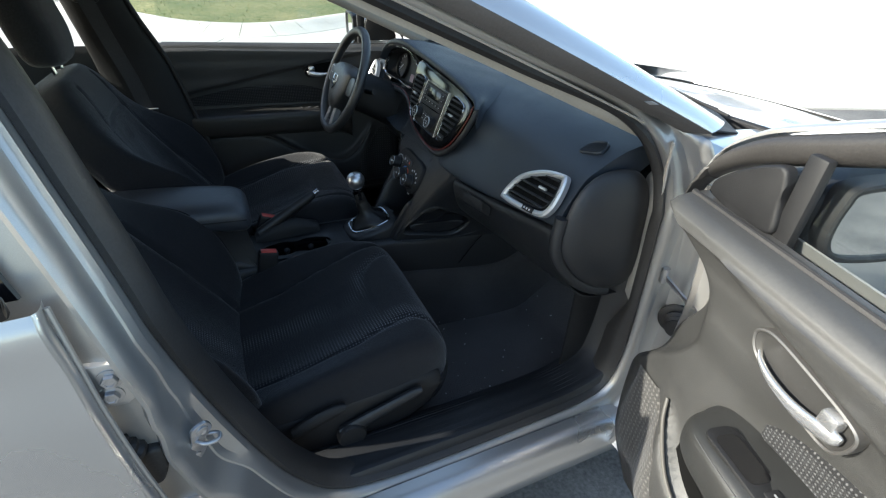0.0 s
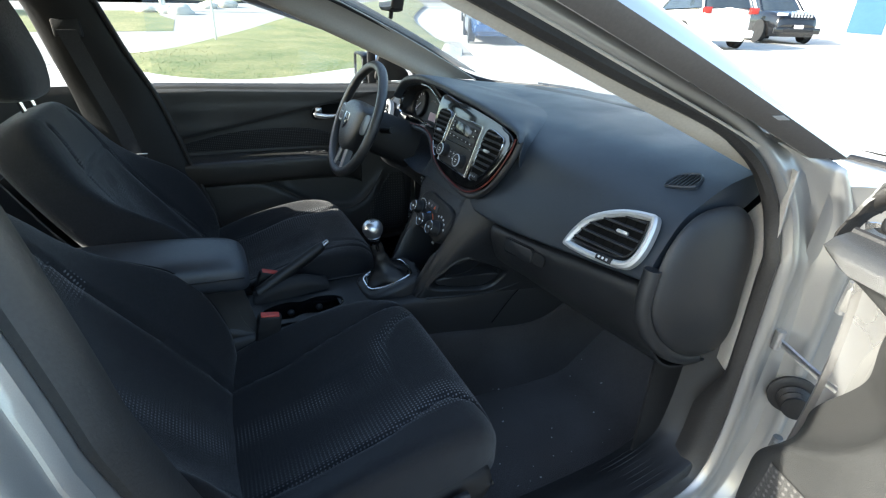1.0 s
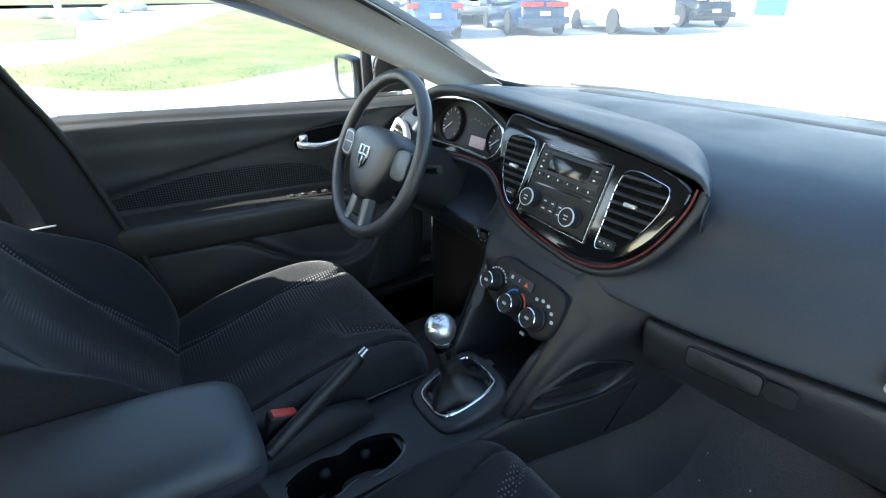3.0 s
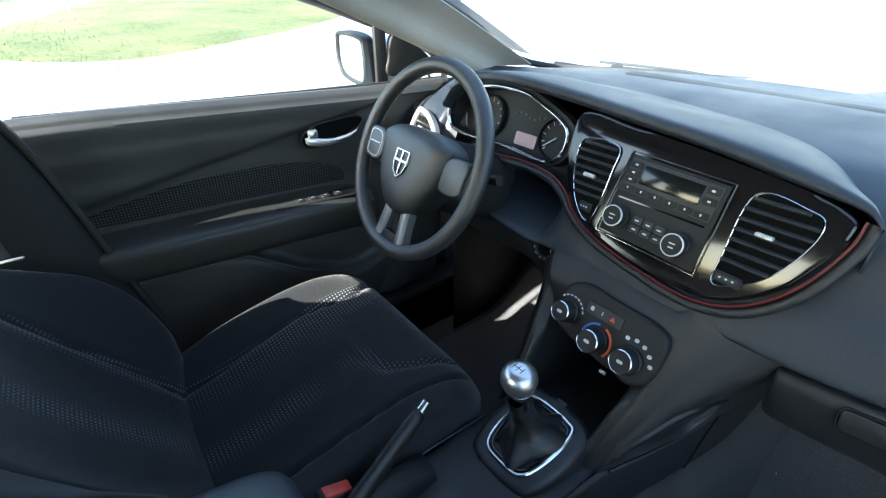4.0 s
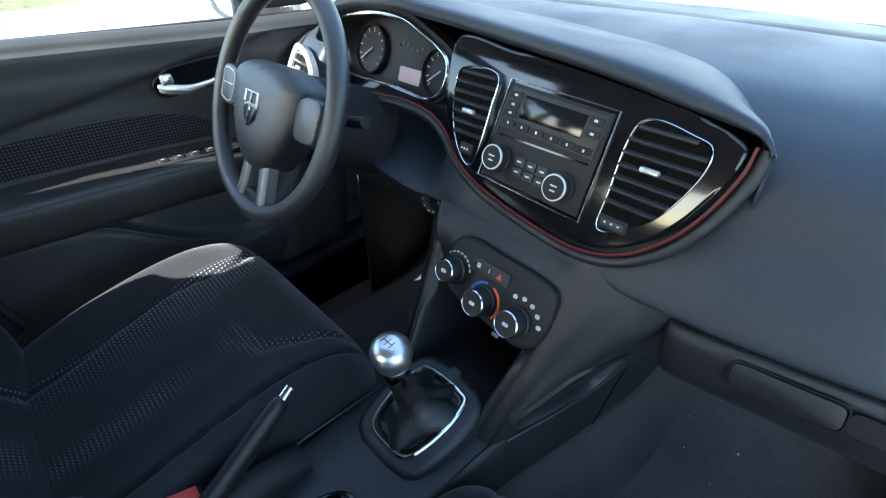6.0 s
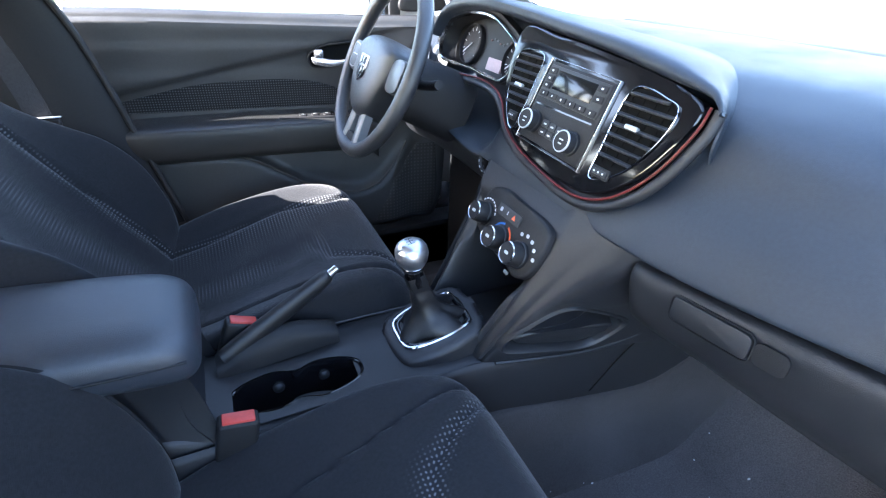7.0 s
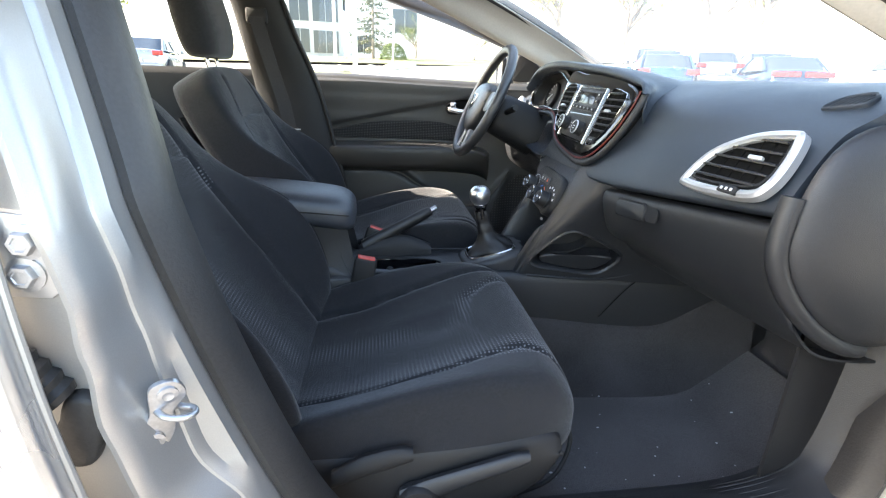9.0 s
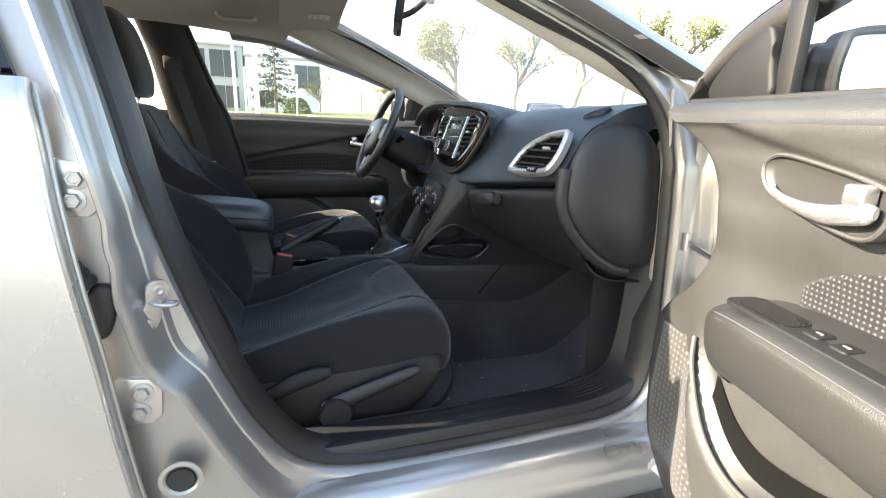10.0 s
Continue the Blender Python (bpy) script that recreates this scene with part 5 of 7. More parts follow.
# seam lines: along the seat, and outwards from its middle line
CUSHION_SEAMS = [[(-0.47, -0.150), (-0.30, -0.160), (-0.10, -0.185), (0.0, -0.205), (0.05, -0.21)],
                 [(-0.47, -0.01), (-0.30, -0.012), (-0.10, -0.022), (-0.085, -0.060), (-0.078, -0.095), (-0.03, -0.135), (0.045, -0.175)],
                 [(-0.47, 0.150), (-0.30, 0.165), (-0.15, 0.172), (-0.02, 0.140), (0.03, 0.165), (0.05, 0.20)],
                 [(-0.10, -0.022), (-0.080, 0.02), (-0.060, 0.045)]]
BACK_SEAMS = [[(0.02, -0.150), (0.25, -0.165), (0.45, -0.150), (0.58, -0.11)], [(0.02, 0.150), (0.25, 0.165), (0.45, 0.150), (0.58, 0.11)], [(0.02, 0.0), (0.3, 0.0), (0.46, -0.03)],
              [(0.46, -0.15), (0.475, 0.0), (0.46, 0.15)]]


def weave_cushion(x, q):
    a = near(x, q, CUSHION_SEAMS[1])
    b = near(x, q, CUSHION_SEAMS[2])
    inside = -0.19 < q < 0.17 and x > -0.46
    w = 0.0
    if inside:
        if q > -0.03 - max(0, x + 0.1) * 1.0:
            w = math.exp(-((b / 0.062) ** 2)) * (0.35 + 0.65 * max(0, min(1, (x + 0.40) / 0.3))) if q < 0.17 else 0
            w = max(w, 0.03)
        w = max(w, math.exp(-((a / 0.017) ** 2)) * 0.9)
        if x > -0.075 and a > 0.012 and b > 0.05:
            w *= 0.10
    return w


def weave_back(s, q):
    w = 0.0
    if 0.03 < s < 0.45:
        w = 0.95 * math.exp(-(((q - 0.016) / (0.012 + 0.04 * max(0.0, 0.45 - s))) ** 2))
    if 0.38 < s < 0.57 and q > -0.165 + max(0, s - 0.42) * 0.4:
        w = 0.9 * math.exp(-((near(s, q, BACK_SEAMS[0]) / (0.016 + 0.10 * (0.57 - s))) ** 2))
    if 0.02 < s < 0.45 and 0.0 < q < 0.165:
        w = max(w, 0.85 * math.exp(-((near(s, q, BACK_SEAMS[1]) / 0.016) ** 2)))
    return w


def cushion_rows():
    rows = []
    for x, w, top, low, b in ((-0.50, 0.19, 0.47, 0.40, 0.0), (-0.49, 0.225, 0.515, 0.385, 0.020), (-0.42, 0.250, 0.550, 0.38, 0.075), (-0.30, 0.258, 0.582, 0.39, 0.105), (-0.18, 0.260, 0.618, 0.40, 0.100), (-0.08, 0.258, 0.642, 0.415, 0.076),
                              (-0.01, 0.252, 0.645, 0.435, 0.046), (0.030, 0.240, 0.628, 0.45, 0.022), (0.056, 0.220, 0.592, 0.47, 0.006), (0.066, 0.185, 0.552, 0.49, 0.0), (0.069, 0.10, 0.525, 0.505, 0.0)):
        rows.append([(x, y, z) for y, z in loop(w, top, low, 72, b, 4.0)])
    return rows


LEAN_BACK = radians(33)
BACK_FOOT = Vector((-0.425, 0, 0.50))
BACK_UP, BACK_FWD = Vector((-math.sin(LEAN_BACK), 0, math.cos(LEAN_BACK))), Vector((math.cos(LEAN_BACK), 0, math.sin(LEAN_BACK)))


def back_rows():
    rows = []
    for s, w, f, b in ((-0.03, 0.19, 0.00, 0.0), (0.0, 0.225, 0.045, 0.05), (0.07, 0.254, 0.064, 0.112), (0.14, 0.266, 0.069, 0.145), (0.21, 0.271, 0.070, 0.160), (0.28, 0.270, 0.066, 0.148), (0.34, 0.265, 0.060, 0.108), (0.40, 0.257, 0.056, 0.064), (0.46, 0.245, 0.058, 0.034), (0.52, 0.226, 0.066, 0.016), (0.575, 0.196, 0.070, 0.004), (0.615, 0.150, 0.062, 0.0), (0.632, 0.10, 0.018, 0), (0.636, 0.05, 0.008, 0)):
        o = BACK_FOOT + BACK_UP * s
        rows.append([tuple(o + Vector((0, y, 0)) + BACK_FWD * z) for y, z in loop(w, f, -0.075, 72, b, 3.8)])
    return rows


def upholstered(name, rows, parent, out, dz, where, seams, weave, top_dir):
    """A stuffed shape with sunken seams; its cloth carries the dot weave between them."""
    net = surface(rows, 120, 150, True)
    bm = bmesh.new()
    vs = sheet(bm, net, around=True, ends=True)
    bm.normal_update()
    layer = bm.verts.layers.float.new("weave")
    for v in bm.verts:
        a, up = where(v.co)
        q = v.co.y * out
        if up:
            d = min(near(a, q, s) for s in seams)
            v[layer] = weave(a, q) * min(1.0, d / 0.004)
            v.co -= top_dir * 0.0095 * math.exp(-((d / 0.0055) ** 2))
            v.co += top_dir * 0.0015 * noise.noise(Vector((v.co.x * 9, v.co.y * 9, 3)))
        v.co.z += dz
    flat_uv(bm, Vector((1, 0, 0)) if name == "cushion" else BACK_UP, Vector((0, 1, 0)))
    return part(name, bm, CLOTH_DOT, parent, sharp=60)


def seat(name, y0, dz, out, label):
    s = thing(name, label, "car seat", "front seats", at=(0, y0, 0))
    upholstered("cushion", cushion_rows(), s, out, dz, lambda c: (c.x, c.z > 0.44), CUSHION_SEAMS, weave_cushion, Vector((0, 0, 1)))
    upholstered("backrest", back_rows(), s, out, dz, lambda c: ((c - BACK_FOOT).dot(BACK_UP), (c - BACK_FOOT).dot(BACK_FWD) > 0.0), BACK_SEAMS, weave_back, BACK_FWD)
    part("back_shell", skin([[tuple(BACK_FOOT + BACK_UP * t + Vector((0, y, dz)) - BACK_FWD * (0.082 + 0.012 * (1 - (y / 0.22) ** 2))) for y in (-0.22 * k, -0.12 * k, 0, 0.12 * k, 0.22 * k)] for t, k in ((0.02, 0.9), (0.2, 1.05), (0.4, 1.0), (0.55, 0.75))], 14, 14, 0.004), VINYL_DARK, s, "black seat back shell")
    hd = bmesh.new()
    rows = []
    for z, w, t, x in ((1.108, 0.06, 0.018, -0.822), (1.112, 0.098, 0.040, -0.822), (1.135, 0.118, 0.052, -0.824), (1.19, 0.129, 0.058, -0.830), (1.26, 0.130, 0.055, -0.842), (1.32, 0.120, 0.047, -0.852), (1.352, 0.100, 0.036, -0.858), (1.366, 0.070, 0.022, -0.86), (1.370, 0.04, 0.010, -0.86)):
        rows.append([(x + 0.078 + t * math.copysign(abs(math.sin(a)) ** 0.65, math.sin(a)), w * math.copysign(abs(math.cos(a)) ** 0.65, math.cos(a)), z + dz - 0.036) for a in (2 * math.pi * k / 40 for k in range(40))])
    sheet(hd, surface(rows, 40, 40, True), around=True, ends=True)
    part("headrest", hd, CLOTH, s)
    for y in (-0.042, 0.042):
        part("headrest_post", rod([(-0.725, y, 0.97 + dz), (-0.748, y, 1.09 + dz)], 0.0058, 12), CHROME, s, "chrome headrest post")
        part("post_guide", rod([(-0.734, y, 1.018 + dz), (-0.738, y, 1.036 + dz)], 0.013, 14), VINYL_DARK, s)
    o = out
    cov = []
    for x, lo, hi in ((-0.50, 0.42, 0.48), (-0.47, 0.385, 0.505), (-0.38, 0.375, 0.520), (-0.25, 0.375, 0.528), (-0.10, 0.390, 0.535), (-0.02, 0.43, 0.538), (0.012, 0.47, 0.535), (0.025, 0.50, 0.528)):
        cov.append([(x, o * y, z + dz) for y, z in ((0.215, hi + 0.004), (0.250, hi), (0.264, hi - 0.02), (0.268, (lo + hi) / 2), (0.262, lo + 0.01), (0.235, lo))])
    part("side_cover", skin(cov, 30, 20, 0.003), VINYL_DARK, s, "moulded black seat side cover")
    part("side_cover", skin([[(x, -y, z) for x, y, z in r] for r in cov], 20, 14, 0.003), VINYL_DARK, s)
    # recline lever and height lever
    lev = [[(x, o * (0.272 + d), z + h + dz) for d, h in ((0, -t), (0.010, -t * 0.9), (0.016, 0), (0.010, t), (0, t))] for x, z, t, d0 in ((-0.335, 0.500, 0.014, 0), (-0.29, 0.520, 0.018, 0), (-0.24, 0.534, 0.016, 0), (-0.215, 0.538, 0.010, 0))]
    part("recline_lever", skin(lev, 14, 12, 0.003), VINYL_DARK, s)
    lev = [[(x, o * (0.274 + d), z + h + dz) for d, h in ((0, -t), (0.010, -t * 0.9), (0.015, 0), (0.010, t), (0, t))] for x, z, t in ((-0.235, 0.452, 0.020), (-0.19, 0.470, 0.019), (-0.12, 0.493, 0.016), (-0.06, 0.512, 0.014), (-0.035, 0.520, 0.008))]
    part("height_lever", skin(lev, 16, 12, 0.003), VINYL, s)
    part("lever_boss", lathe([(0.034, 0), (0.034, 0.016), (0.030, 0.022), (0.001, 0.023)], basis((-0.207, o * 0.272, 0.448 + dz), (1, 0, 0), (0, 0, 1) if o < 0 else (0, 0, -1)), 28), VINYL_DARK, s)
    part("seat_base", block((-0.45, -0.20, 0.33), (-0.03, 0.20, 0.45 + dz), 0.02, 2), VINYL_DARK, s)
    for y in (-0.21, 0.21):
        part("slide_rail", block((-0.52, y - 0.018, 0.285), (0.055, y + 0.018, 0.335), 0.004, 1), VINYL_DARK, s)
    part("slide_bar", rod([(-0.02, o * 0.20, 0.36), (0.04, o * 0.19, 0.375), (0.075, o * 0.17, 0.395), (0.092, o * 0.15, 0.44), (0.080, o * 0.10, 0.475), (0.082, -o * 0.10, 0.475)], 0.0042, 8, n=30), VINYL_DARK, s, "bent metal slide bar")
    return s


passenger_seat = seat("passenger_seat", -0.362, 0.0, -1, "black cloth front seat with dotted inserts beside the open door")
driver_seat = seat("driver_seat", 0.362, 0.03, 1, "black cloth driver's seat with a sunlit front edge")


# rear bench
bench = thing("rear_bench", "black cloth rear bench behind the front seats", "car seat")
part("cushion", skin([[(x, y, z) for y in (-0.66, -0.4, 0, 0.4, 0.66)] for x, z in ((-1.02, 0.40), (-1.0, 0.52), (-1.1, 0.565), (-1.3, 0.55), (-1.48, 0.52))], 24, 20, 0.02), CLOTH, bench)
part("backrest", skin([[(x, y, z) for y in (-0.66, -0.4, 0, 0.4, 0.66)] for x, z in ((-1.40, 0.50), (-1.46, 0.65), (-1.58, 0.90), (-1.64, 1.0), (-1.68, 1.02), (-1.72, 1.0))], 24, 20, 0.02), CLOTH, bench)


# ---- doors ----
FRONT_EDGE = [(0.38, 0.10), (0.44, 0.05), (0.52, 0.025), (0.66, 0.014), (0.70, 0.022), (0.74, 0.052), (0.78, 0.094), (0.82, 0.124), (0.87, 0.142), (0.94, 0.142), (0.99, 0.122), (1.03, 0.055), (1.055, 0.0), (1.07, 0.0)]
POCKET = [(0.12, 0.76), (0.145, 0.712), (0.172, 0.672), (0.228, 0.604), (0.29, 0.572), (0.36, 0.578), (0.445, 0.608), (0.517, 0.650), (0.584, 0.692), (0.651, 0.712), (0.741, 0.717), (0.823, 0.711), (0.95, 0.690)]
PROFILE = [(0.38, -0.040), (0.50, -0.026), (0.72, -0.028), (0.84, -0.026), (0.93, -0.014), (1.0, -0.004), (1.035, 0.002), (1.052, -0.002), (1.064, -0.016), (1.070, -0.040), (1.072, -0.075)]


def door(name, kind, label):
    d = thing(name, label, "car door", "front doors")
    if kind == "driver":
        m = basis((0.415, 0.700, 0), (-0.9925, 0.115, 0), (0, 0, 1)) @ Matrix.Diagonal((1, 1, -1, 1))
    else:
        m = basis((0.325, -0.853, -0.006), (-0.22, -0.975, 0), (0, 0, 1)) @ pose(0, 1.06, 0, 0, 0, -2.0) @ pose(0, -1.06, 0)

    def P(u, v, w):
        # the driver's belt line climbs towards the rear and its ledge falls off outwards
        if kind == "driver" and 0.99 < v < 1.08 and w > -0.12:
            v += 0.015 * max(0.0, min(1.0, (u - 0.25) / 0.55)) * min(1.0, (v - 0.99) / 0.05) - 0.38 * max(0.0, -0.012 - w) * max(0.0, min(1.0, (v - 1.03) / 0.02))
        return tuple(m @ Vector((u, v, w)))

    def face(u, v):
        w = pick(PROFILE, v)
        c = min(1.070 - 0.2105 * u, 1.038)
        if v < 1.04:
            w += 0.013 * (1 / (1 + math.exp(-(v - c) / 0.0024)) - 0.5)
        # wall of the map pocket, proud of the panel below its rim
        if u > 0.12 and v < 0.76:
            w += 0.032 / (1 + math.exp(-(glide(POCKET, u) - v) / 0.005)) * pick([(0.38, 0.0), (0.47, 1.0)], v) * pick([(0.12, 0.0), (0.20, 1.0)], u)
        return w

    def scoop(v):
        return max(0.0, min(1.0, glide([(0.38, 0.0), (0.68, 0.0), (0.78, 0.55), (0.86, 0.62), (0.96, 0.60), (1.04, 0.0), (1.08, 0.0)], v)))

    vs = [0.38 + 0.0085 * k for k in range(58)] + [0.87 + 0.0042 * k for k in range(45)] + [1.060, 1.064, 1.067, 1.070, 1.071, 1.072]
    rows = []
    for v in vs:
        e = max(0.0, glide(FRONT_EDGE, v))
        r = [P(e - 0.135 * scoop(v), v, face(e, v) - 0.088), P(e - 0.108 * scoop(v), v, face(e, v) - 0.076), P(e - 0.045 * scoop(v), v, face(e, v) - 0.052), P(e - 0.002, v, face(e, v) - 0.026)]
        for k in range(80):
            u = e + (0.935 - e) * k / 79
            r.append(P(u, v, face(u, v) - (0.006 if k == 0 else 0)))
        rows.append(r)
    bm = bmesh.new()
    sheet(bm, rows)
    part("inner_panel", bm, VINYL_DOOR, d, "charcoal moulded inner panel", sharp=55)
    # cloth insert
    top = [(0.30, 0.850), (0.35, 0.884), (0.42, 0.905), (0.52, 0.912), (0.70, 0.902), (0.85, 0.870), (0.92, 0.852)]
    rows = []
    for k in range(40):
        u = 0.305 + 0.61 * k / 39
        t = glide(top, u)
        rows.append([P(u, 0.828 + (t - 0.828) * j / 8, face(u, 0.828 + (t - 0.828) * j / 8) + (0.004 if 0 < j < 8 and 0 < k < 39 else -0.002)) for j in range(9)])
    bm = bmesh.new()
    sheet(bm, rows)
    layer = bm.loops.layers.uv.verify()
    inv = m.inverted()
    for f in bm.faces:
        for l in f.loops:
            q = inv @ l.vert.co
            l[layer].uv = (q.x, q.y)
    part("cloth_insert", bm, DOOR_DOT, d, "dotted black cloth insert")
    # arm rest
    arm = []
    drop = -0.014 if kind == "driver" else 0.0
    for u, w, z in ((0.232, -0.005, 0.792), (0.240, 0.022, 0.800), (0.262, 0.046, 0.814), (0.31, 0.064, 0.826), (0.40, 0.072, 0.832), (0.55, 0.076, 0.832), (0.75, 0.072, 0.828), (0.88, 0.055, 0.824), (0.925, 0.02, 0.82)):
        z += drop
        arm.append([P(u, z + 0.006, -0.035), P(u, z + 0.004, w * 0.5 - 0.018), P(u, z, w - 0.020), P(u, z - 0.006, w - 0.006), P(u, z - 0.020, w), P(u, z - 0.055, w - 0.004), P(u, z - 0.085, w - 0.018), P(u, z - 0.105, w * 0.5 - 0.02), P(u, z - 0.112, -0.03)])
    part("arm_rest", skin(arm, 50, 30), ARM_SKIN, d, "padded arm rest with stitched edge")
    for off in (0.0, 0.006):
        part("stitch_line", rod([P(u, z + drop - 0.007 - off, w - 0.0041 + off * 0.35) for u, w, z in ((0.27, 0.050, 0.815), (0.31, 0.064, 0.826), (0.40, 0.072, 0.832), (0.55, 0.076, 0.832), (0.75, 0.072, 0.828), (0.88, 0.055, 0.824))], 0.0009, 6, n=40), THREAD, d)
    well = m @ pose(0.40, 0.8305 + drop, 0.026) @ pose(0, 0, 0, -90, 0, 0)
    sw = part("switch_plate", prism(rounded(0.22, 0.050, 0.014, 4), 0.0, 0.005, well, 0.002), VINYL_DARK, d)
    part("pull_cup", prism(rounded(0.075, 0.036, 0.010, 4, -0.058, 0), 0.005, 0.0056, well), PIANO, sw)
    for k in range(4 if kind == "driver" else 2):
        u = 0.0 + 0.030 * k if kind != "driver" else -0.05 + 0.032 * k
        part("window_switch", prism(rounded(0.020, 0.024, 0.004, 3, u, 0.002), 0.004, 0.0075, well, 0.002), VINYL_DARK, sw)
        part("switch_mark", prism(rounded(0.008, 0.003, 0.001, 2, u, 0.002), 0.0075, 0.0079, well), SATIN, sw)
    # handle
    hp = m @ pose(0, 0, 0.0)
    bo = smooth2([(0.256, 0.990), (0.275, 1.004), (0.33, 1.001), (0.385, 0.992), (0.416, 0.968), (0.406, 0.940), (0.36, 0.940), (0.315, 0.950), (0.272, 0.970)] if kind == "driver" else
                 [(0.253, 0.990), (0.266, 1.003), (0.290, 1.006), (0.345, 0.998), (0.400, 0.987), (0.419, 0.974), (0.416, 0.948), (0.402, 0.932), (0.375, 0.931), (0.325, 0.941), (0.282, 0.953), (0.260, 0.968)], 56)
    w0 = -0.004
    bez = part("handle_bezel", ring(bo, 0.0045, w0 - 0.01, w0 + 0.009, hp, 0.002), PEWTER if kind != "driver" else VINYL_DARK, d, "handle surround")
    bm = bmesh.new()
    sheet(bm, [[hp @ Vector((0.340 + (x - 0.340) * a, 0.972 + (y - 0.972) * a, w0 + h)) for x, y in bo] for a, h in ((0.97, 0.006), (0.93, 0.0055), (0.88, 0.002), (0.80, 0.0008), (0.30, 0.0006), (0.01, 0.0005))], around=True)
    # driver's dish is blackened for the recess's shade; the passenger's stays grey
    part("handle_dish", bm, VOID if kind == "driver" else DISH, bez)
    lever = [[hp @ Vector((u, v + rv * math.cos(a), w0 + w + rw * math.sin(a))) for a in (2 * math.pi * k / 12 for k in range(12))] for u, v, rv, rw, w in ((0.274, 0.973, 0.0015, 0.002, 0.010), (0.282, 0.966, 0.0035, 0.004, 0.013), (0.305, 0.957, 0.0055, 0.005, 0.016), (0.335, 0.952, 0.0075, 0.0055, 0.017), (0.362, 0.951, 0.010, 0.006, 0.016), (0.385, 0.955, 0.011, 0.007, 0.014), (0.402, 0.958, 0.010, 0.006, 0.012), (0.408, 0.960, 0.006, 0.003, 0.011))]
    part("handle_lever", skin(lever, 30, 16, 0.0, True), LEVER, bez, "silver pull lever")
    part("lock_tab", prism(rounded(0.024, 0.021, 0.004, 3, 0.388, 0.974), w0 + 0.004, w0 + 0.019, hp, 0.004), LEVER, bez, "silver lock tab")
    # loudspeaker grille
    rows = []
    for k in range(24):
        v = 0.455 + 0.245 * k / 23
        a, b = pick([(0.45, 0.055), (0.55, 0.035), (0.70, 0.045)], v), pick([(0.45, 0.255), (0.58, 0.205), (0.64, 0.155), (0.70, 0.115)], v)
        rows.append([P(a + (b - a) * j / 12, v, face(a + (b - a) * j / 12, v) + (0.003 if 0 < j < 12 else -0.001)) for j in range(13)])
    bm = bmesh.new()
    sheet(bm, rows)
    layer = bm.loops.layers.uv.verify()
    for f in bm.faces:
        for l in f.loops:
            q = inv @ l.vert.co
            l[layer].uv = (q.x, q.y)
    part("speaker_grille", bm, GRILLE, d, "perforated speaker grille")
    # map pocket rim
    part("pocket_rim", rod([P(u, v, face(u, v - 0.012) + 0.001) for u, v in POCKET[1:-1]], 0.0035, 8, n=60), PIPING, d)
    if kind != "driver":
        # black sheet on the panel stands in for shade in the pocket's mouth
        part("pocket_slot_shade", skin([[P(u, glide(POCKET, u) + h, face(u, glide(POCKET, u) + h) + 0.0035) for h in (0.014, 0.03, 0.052)] for u in (0.205, 0.25, 0.30, 0.36, 0.42, 0.48)], 24, 6), VOID, d)
    # pressed metal shell, its front end, outer skin
    shell = []
    for v in (0.36, 0.45, 0.60, 0.75, 0.90, 1.0, 1.06):
        shell.append([P(a, v, w) for a, w in ((0.14, -0.122), (0.075, -0.125), (0.055, -0.130), (0.045, -0.138), (0.040, -0.148), (0.02, -0.158))])
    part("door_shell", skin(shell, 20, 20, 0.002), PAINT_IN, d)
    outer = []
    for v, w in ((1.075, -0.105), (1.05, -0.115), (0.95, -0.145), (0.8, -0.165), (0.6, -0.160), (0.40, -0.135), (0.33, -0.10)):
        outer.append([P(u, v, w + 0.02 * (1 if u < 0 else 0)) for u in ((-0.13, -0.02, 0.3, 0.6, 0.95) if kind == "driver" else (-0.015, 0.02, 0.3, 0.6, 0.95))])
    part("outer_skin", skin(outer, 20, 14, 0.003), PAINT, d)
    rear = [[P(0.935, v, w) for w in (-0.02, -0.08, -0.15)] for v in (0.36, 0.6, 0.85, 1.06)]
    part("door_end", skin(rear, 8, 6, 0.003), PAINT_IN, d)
    # window frame, mirror sail, glass
    fr = [(-0.018, 1.068), (-0.004, 1.115), (0.045, 1.158), (0.12, 1.192), (0.32, 1.270), (0.55, 1.345), (0.76, 1.412), (0.93, 1.43)]
    band = [[P(u + a * 0.30, v + a, pick([(1.0, -0.060), (1.45, -0.165)], v) + b) for a, b in ((0.020, -0.030), (0.026, -0.006), (0.014, 0.008), (-0.012, 0.010), (-0.026, 0.0), (-0.030, -0.020))] for u, v in fr]
    part("window_frame", skin(band, 40, 16, 0.003), SEAL, d, "dark window frame")
    rim = [[P(u + a * 0.30 - 0.005, v + a + 0.008, pick([(1.0, -0.060), (1.45, -0.165)], v) + b) for a, b in ((0.022, -0.050), (0.034, -0.030), (0.030, -0.008), (0.020, -0.004))] for u, v in fr]
    part("frame_skin", skin(rim, 40, 10, 0.002), PAINT, d)
    part("mirror_sail", prism(smooth2([(0.022, 1.074), (0.016, 1.098), (0.055, 1.135), (0.108, 1.166), (0.135, 1.165), (0.145, 1.12), (0.150, 1.074), (0.08, 1.070)], 40), -0.085, -0.066, m, 0.006, 3), VINYL_DARK, d, "black mirror corner trim")
    part("frame_post", block((0.146, 1.055, -0.092), (0.178, 1.20, -0.074), 0.005, 2, m), VINYL_DARK, d)
    bm = bmesh.new()
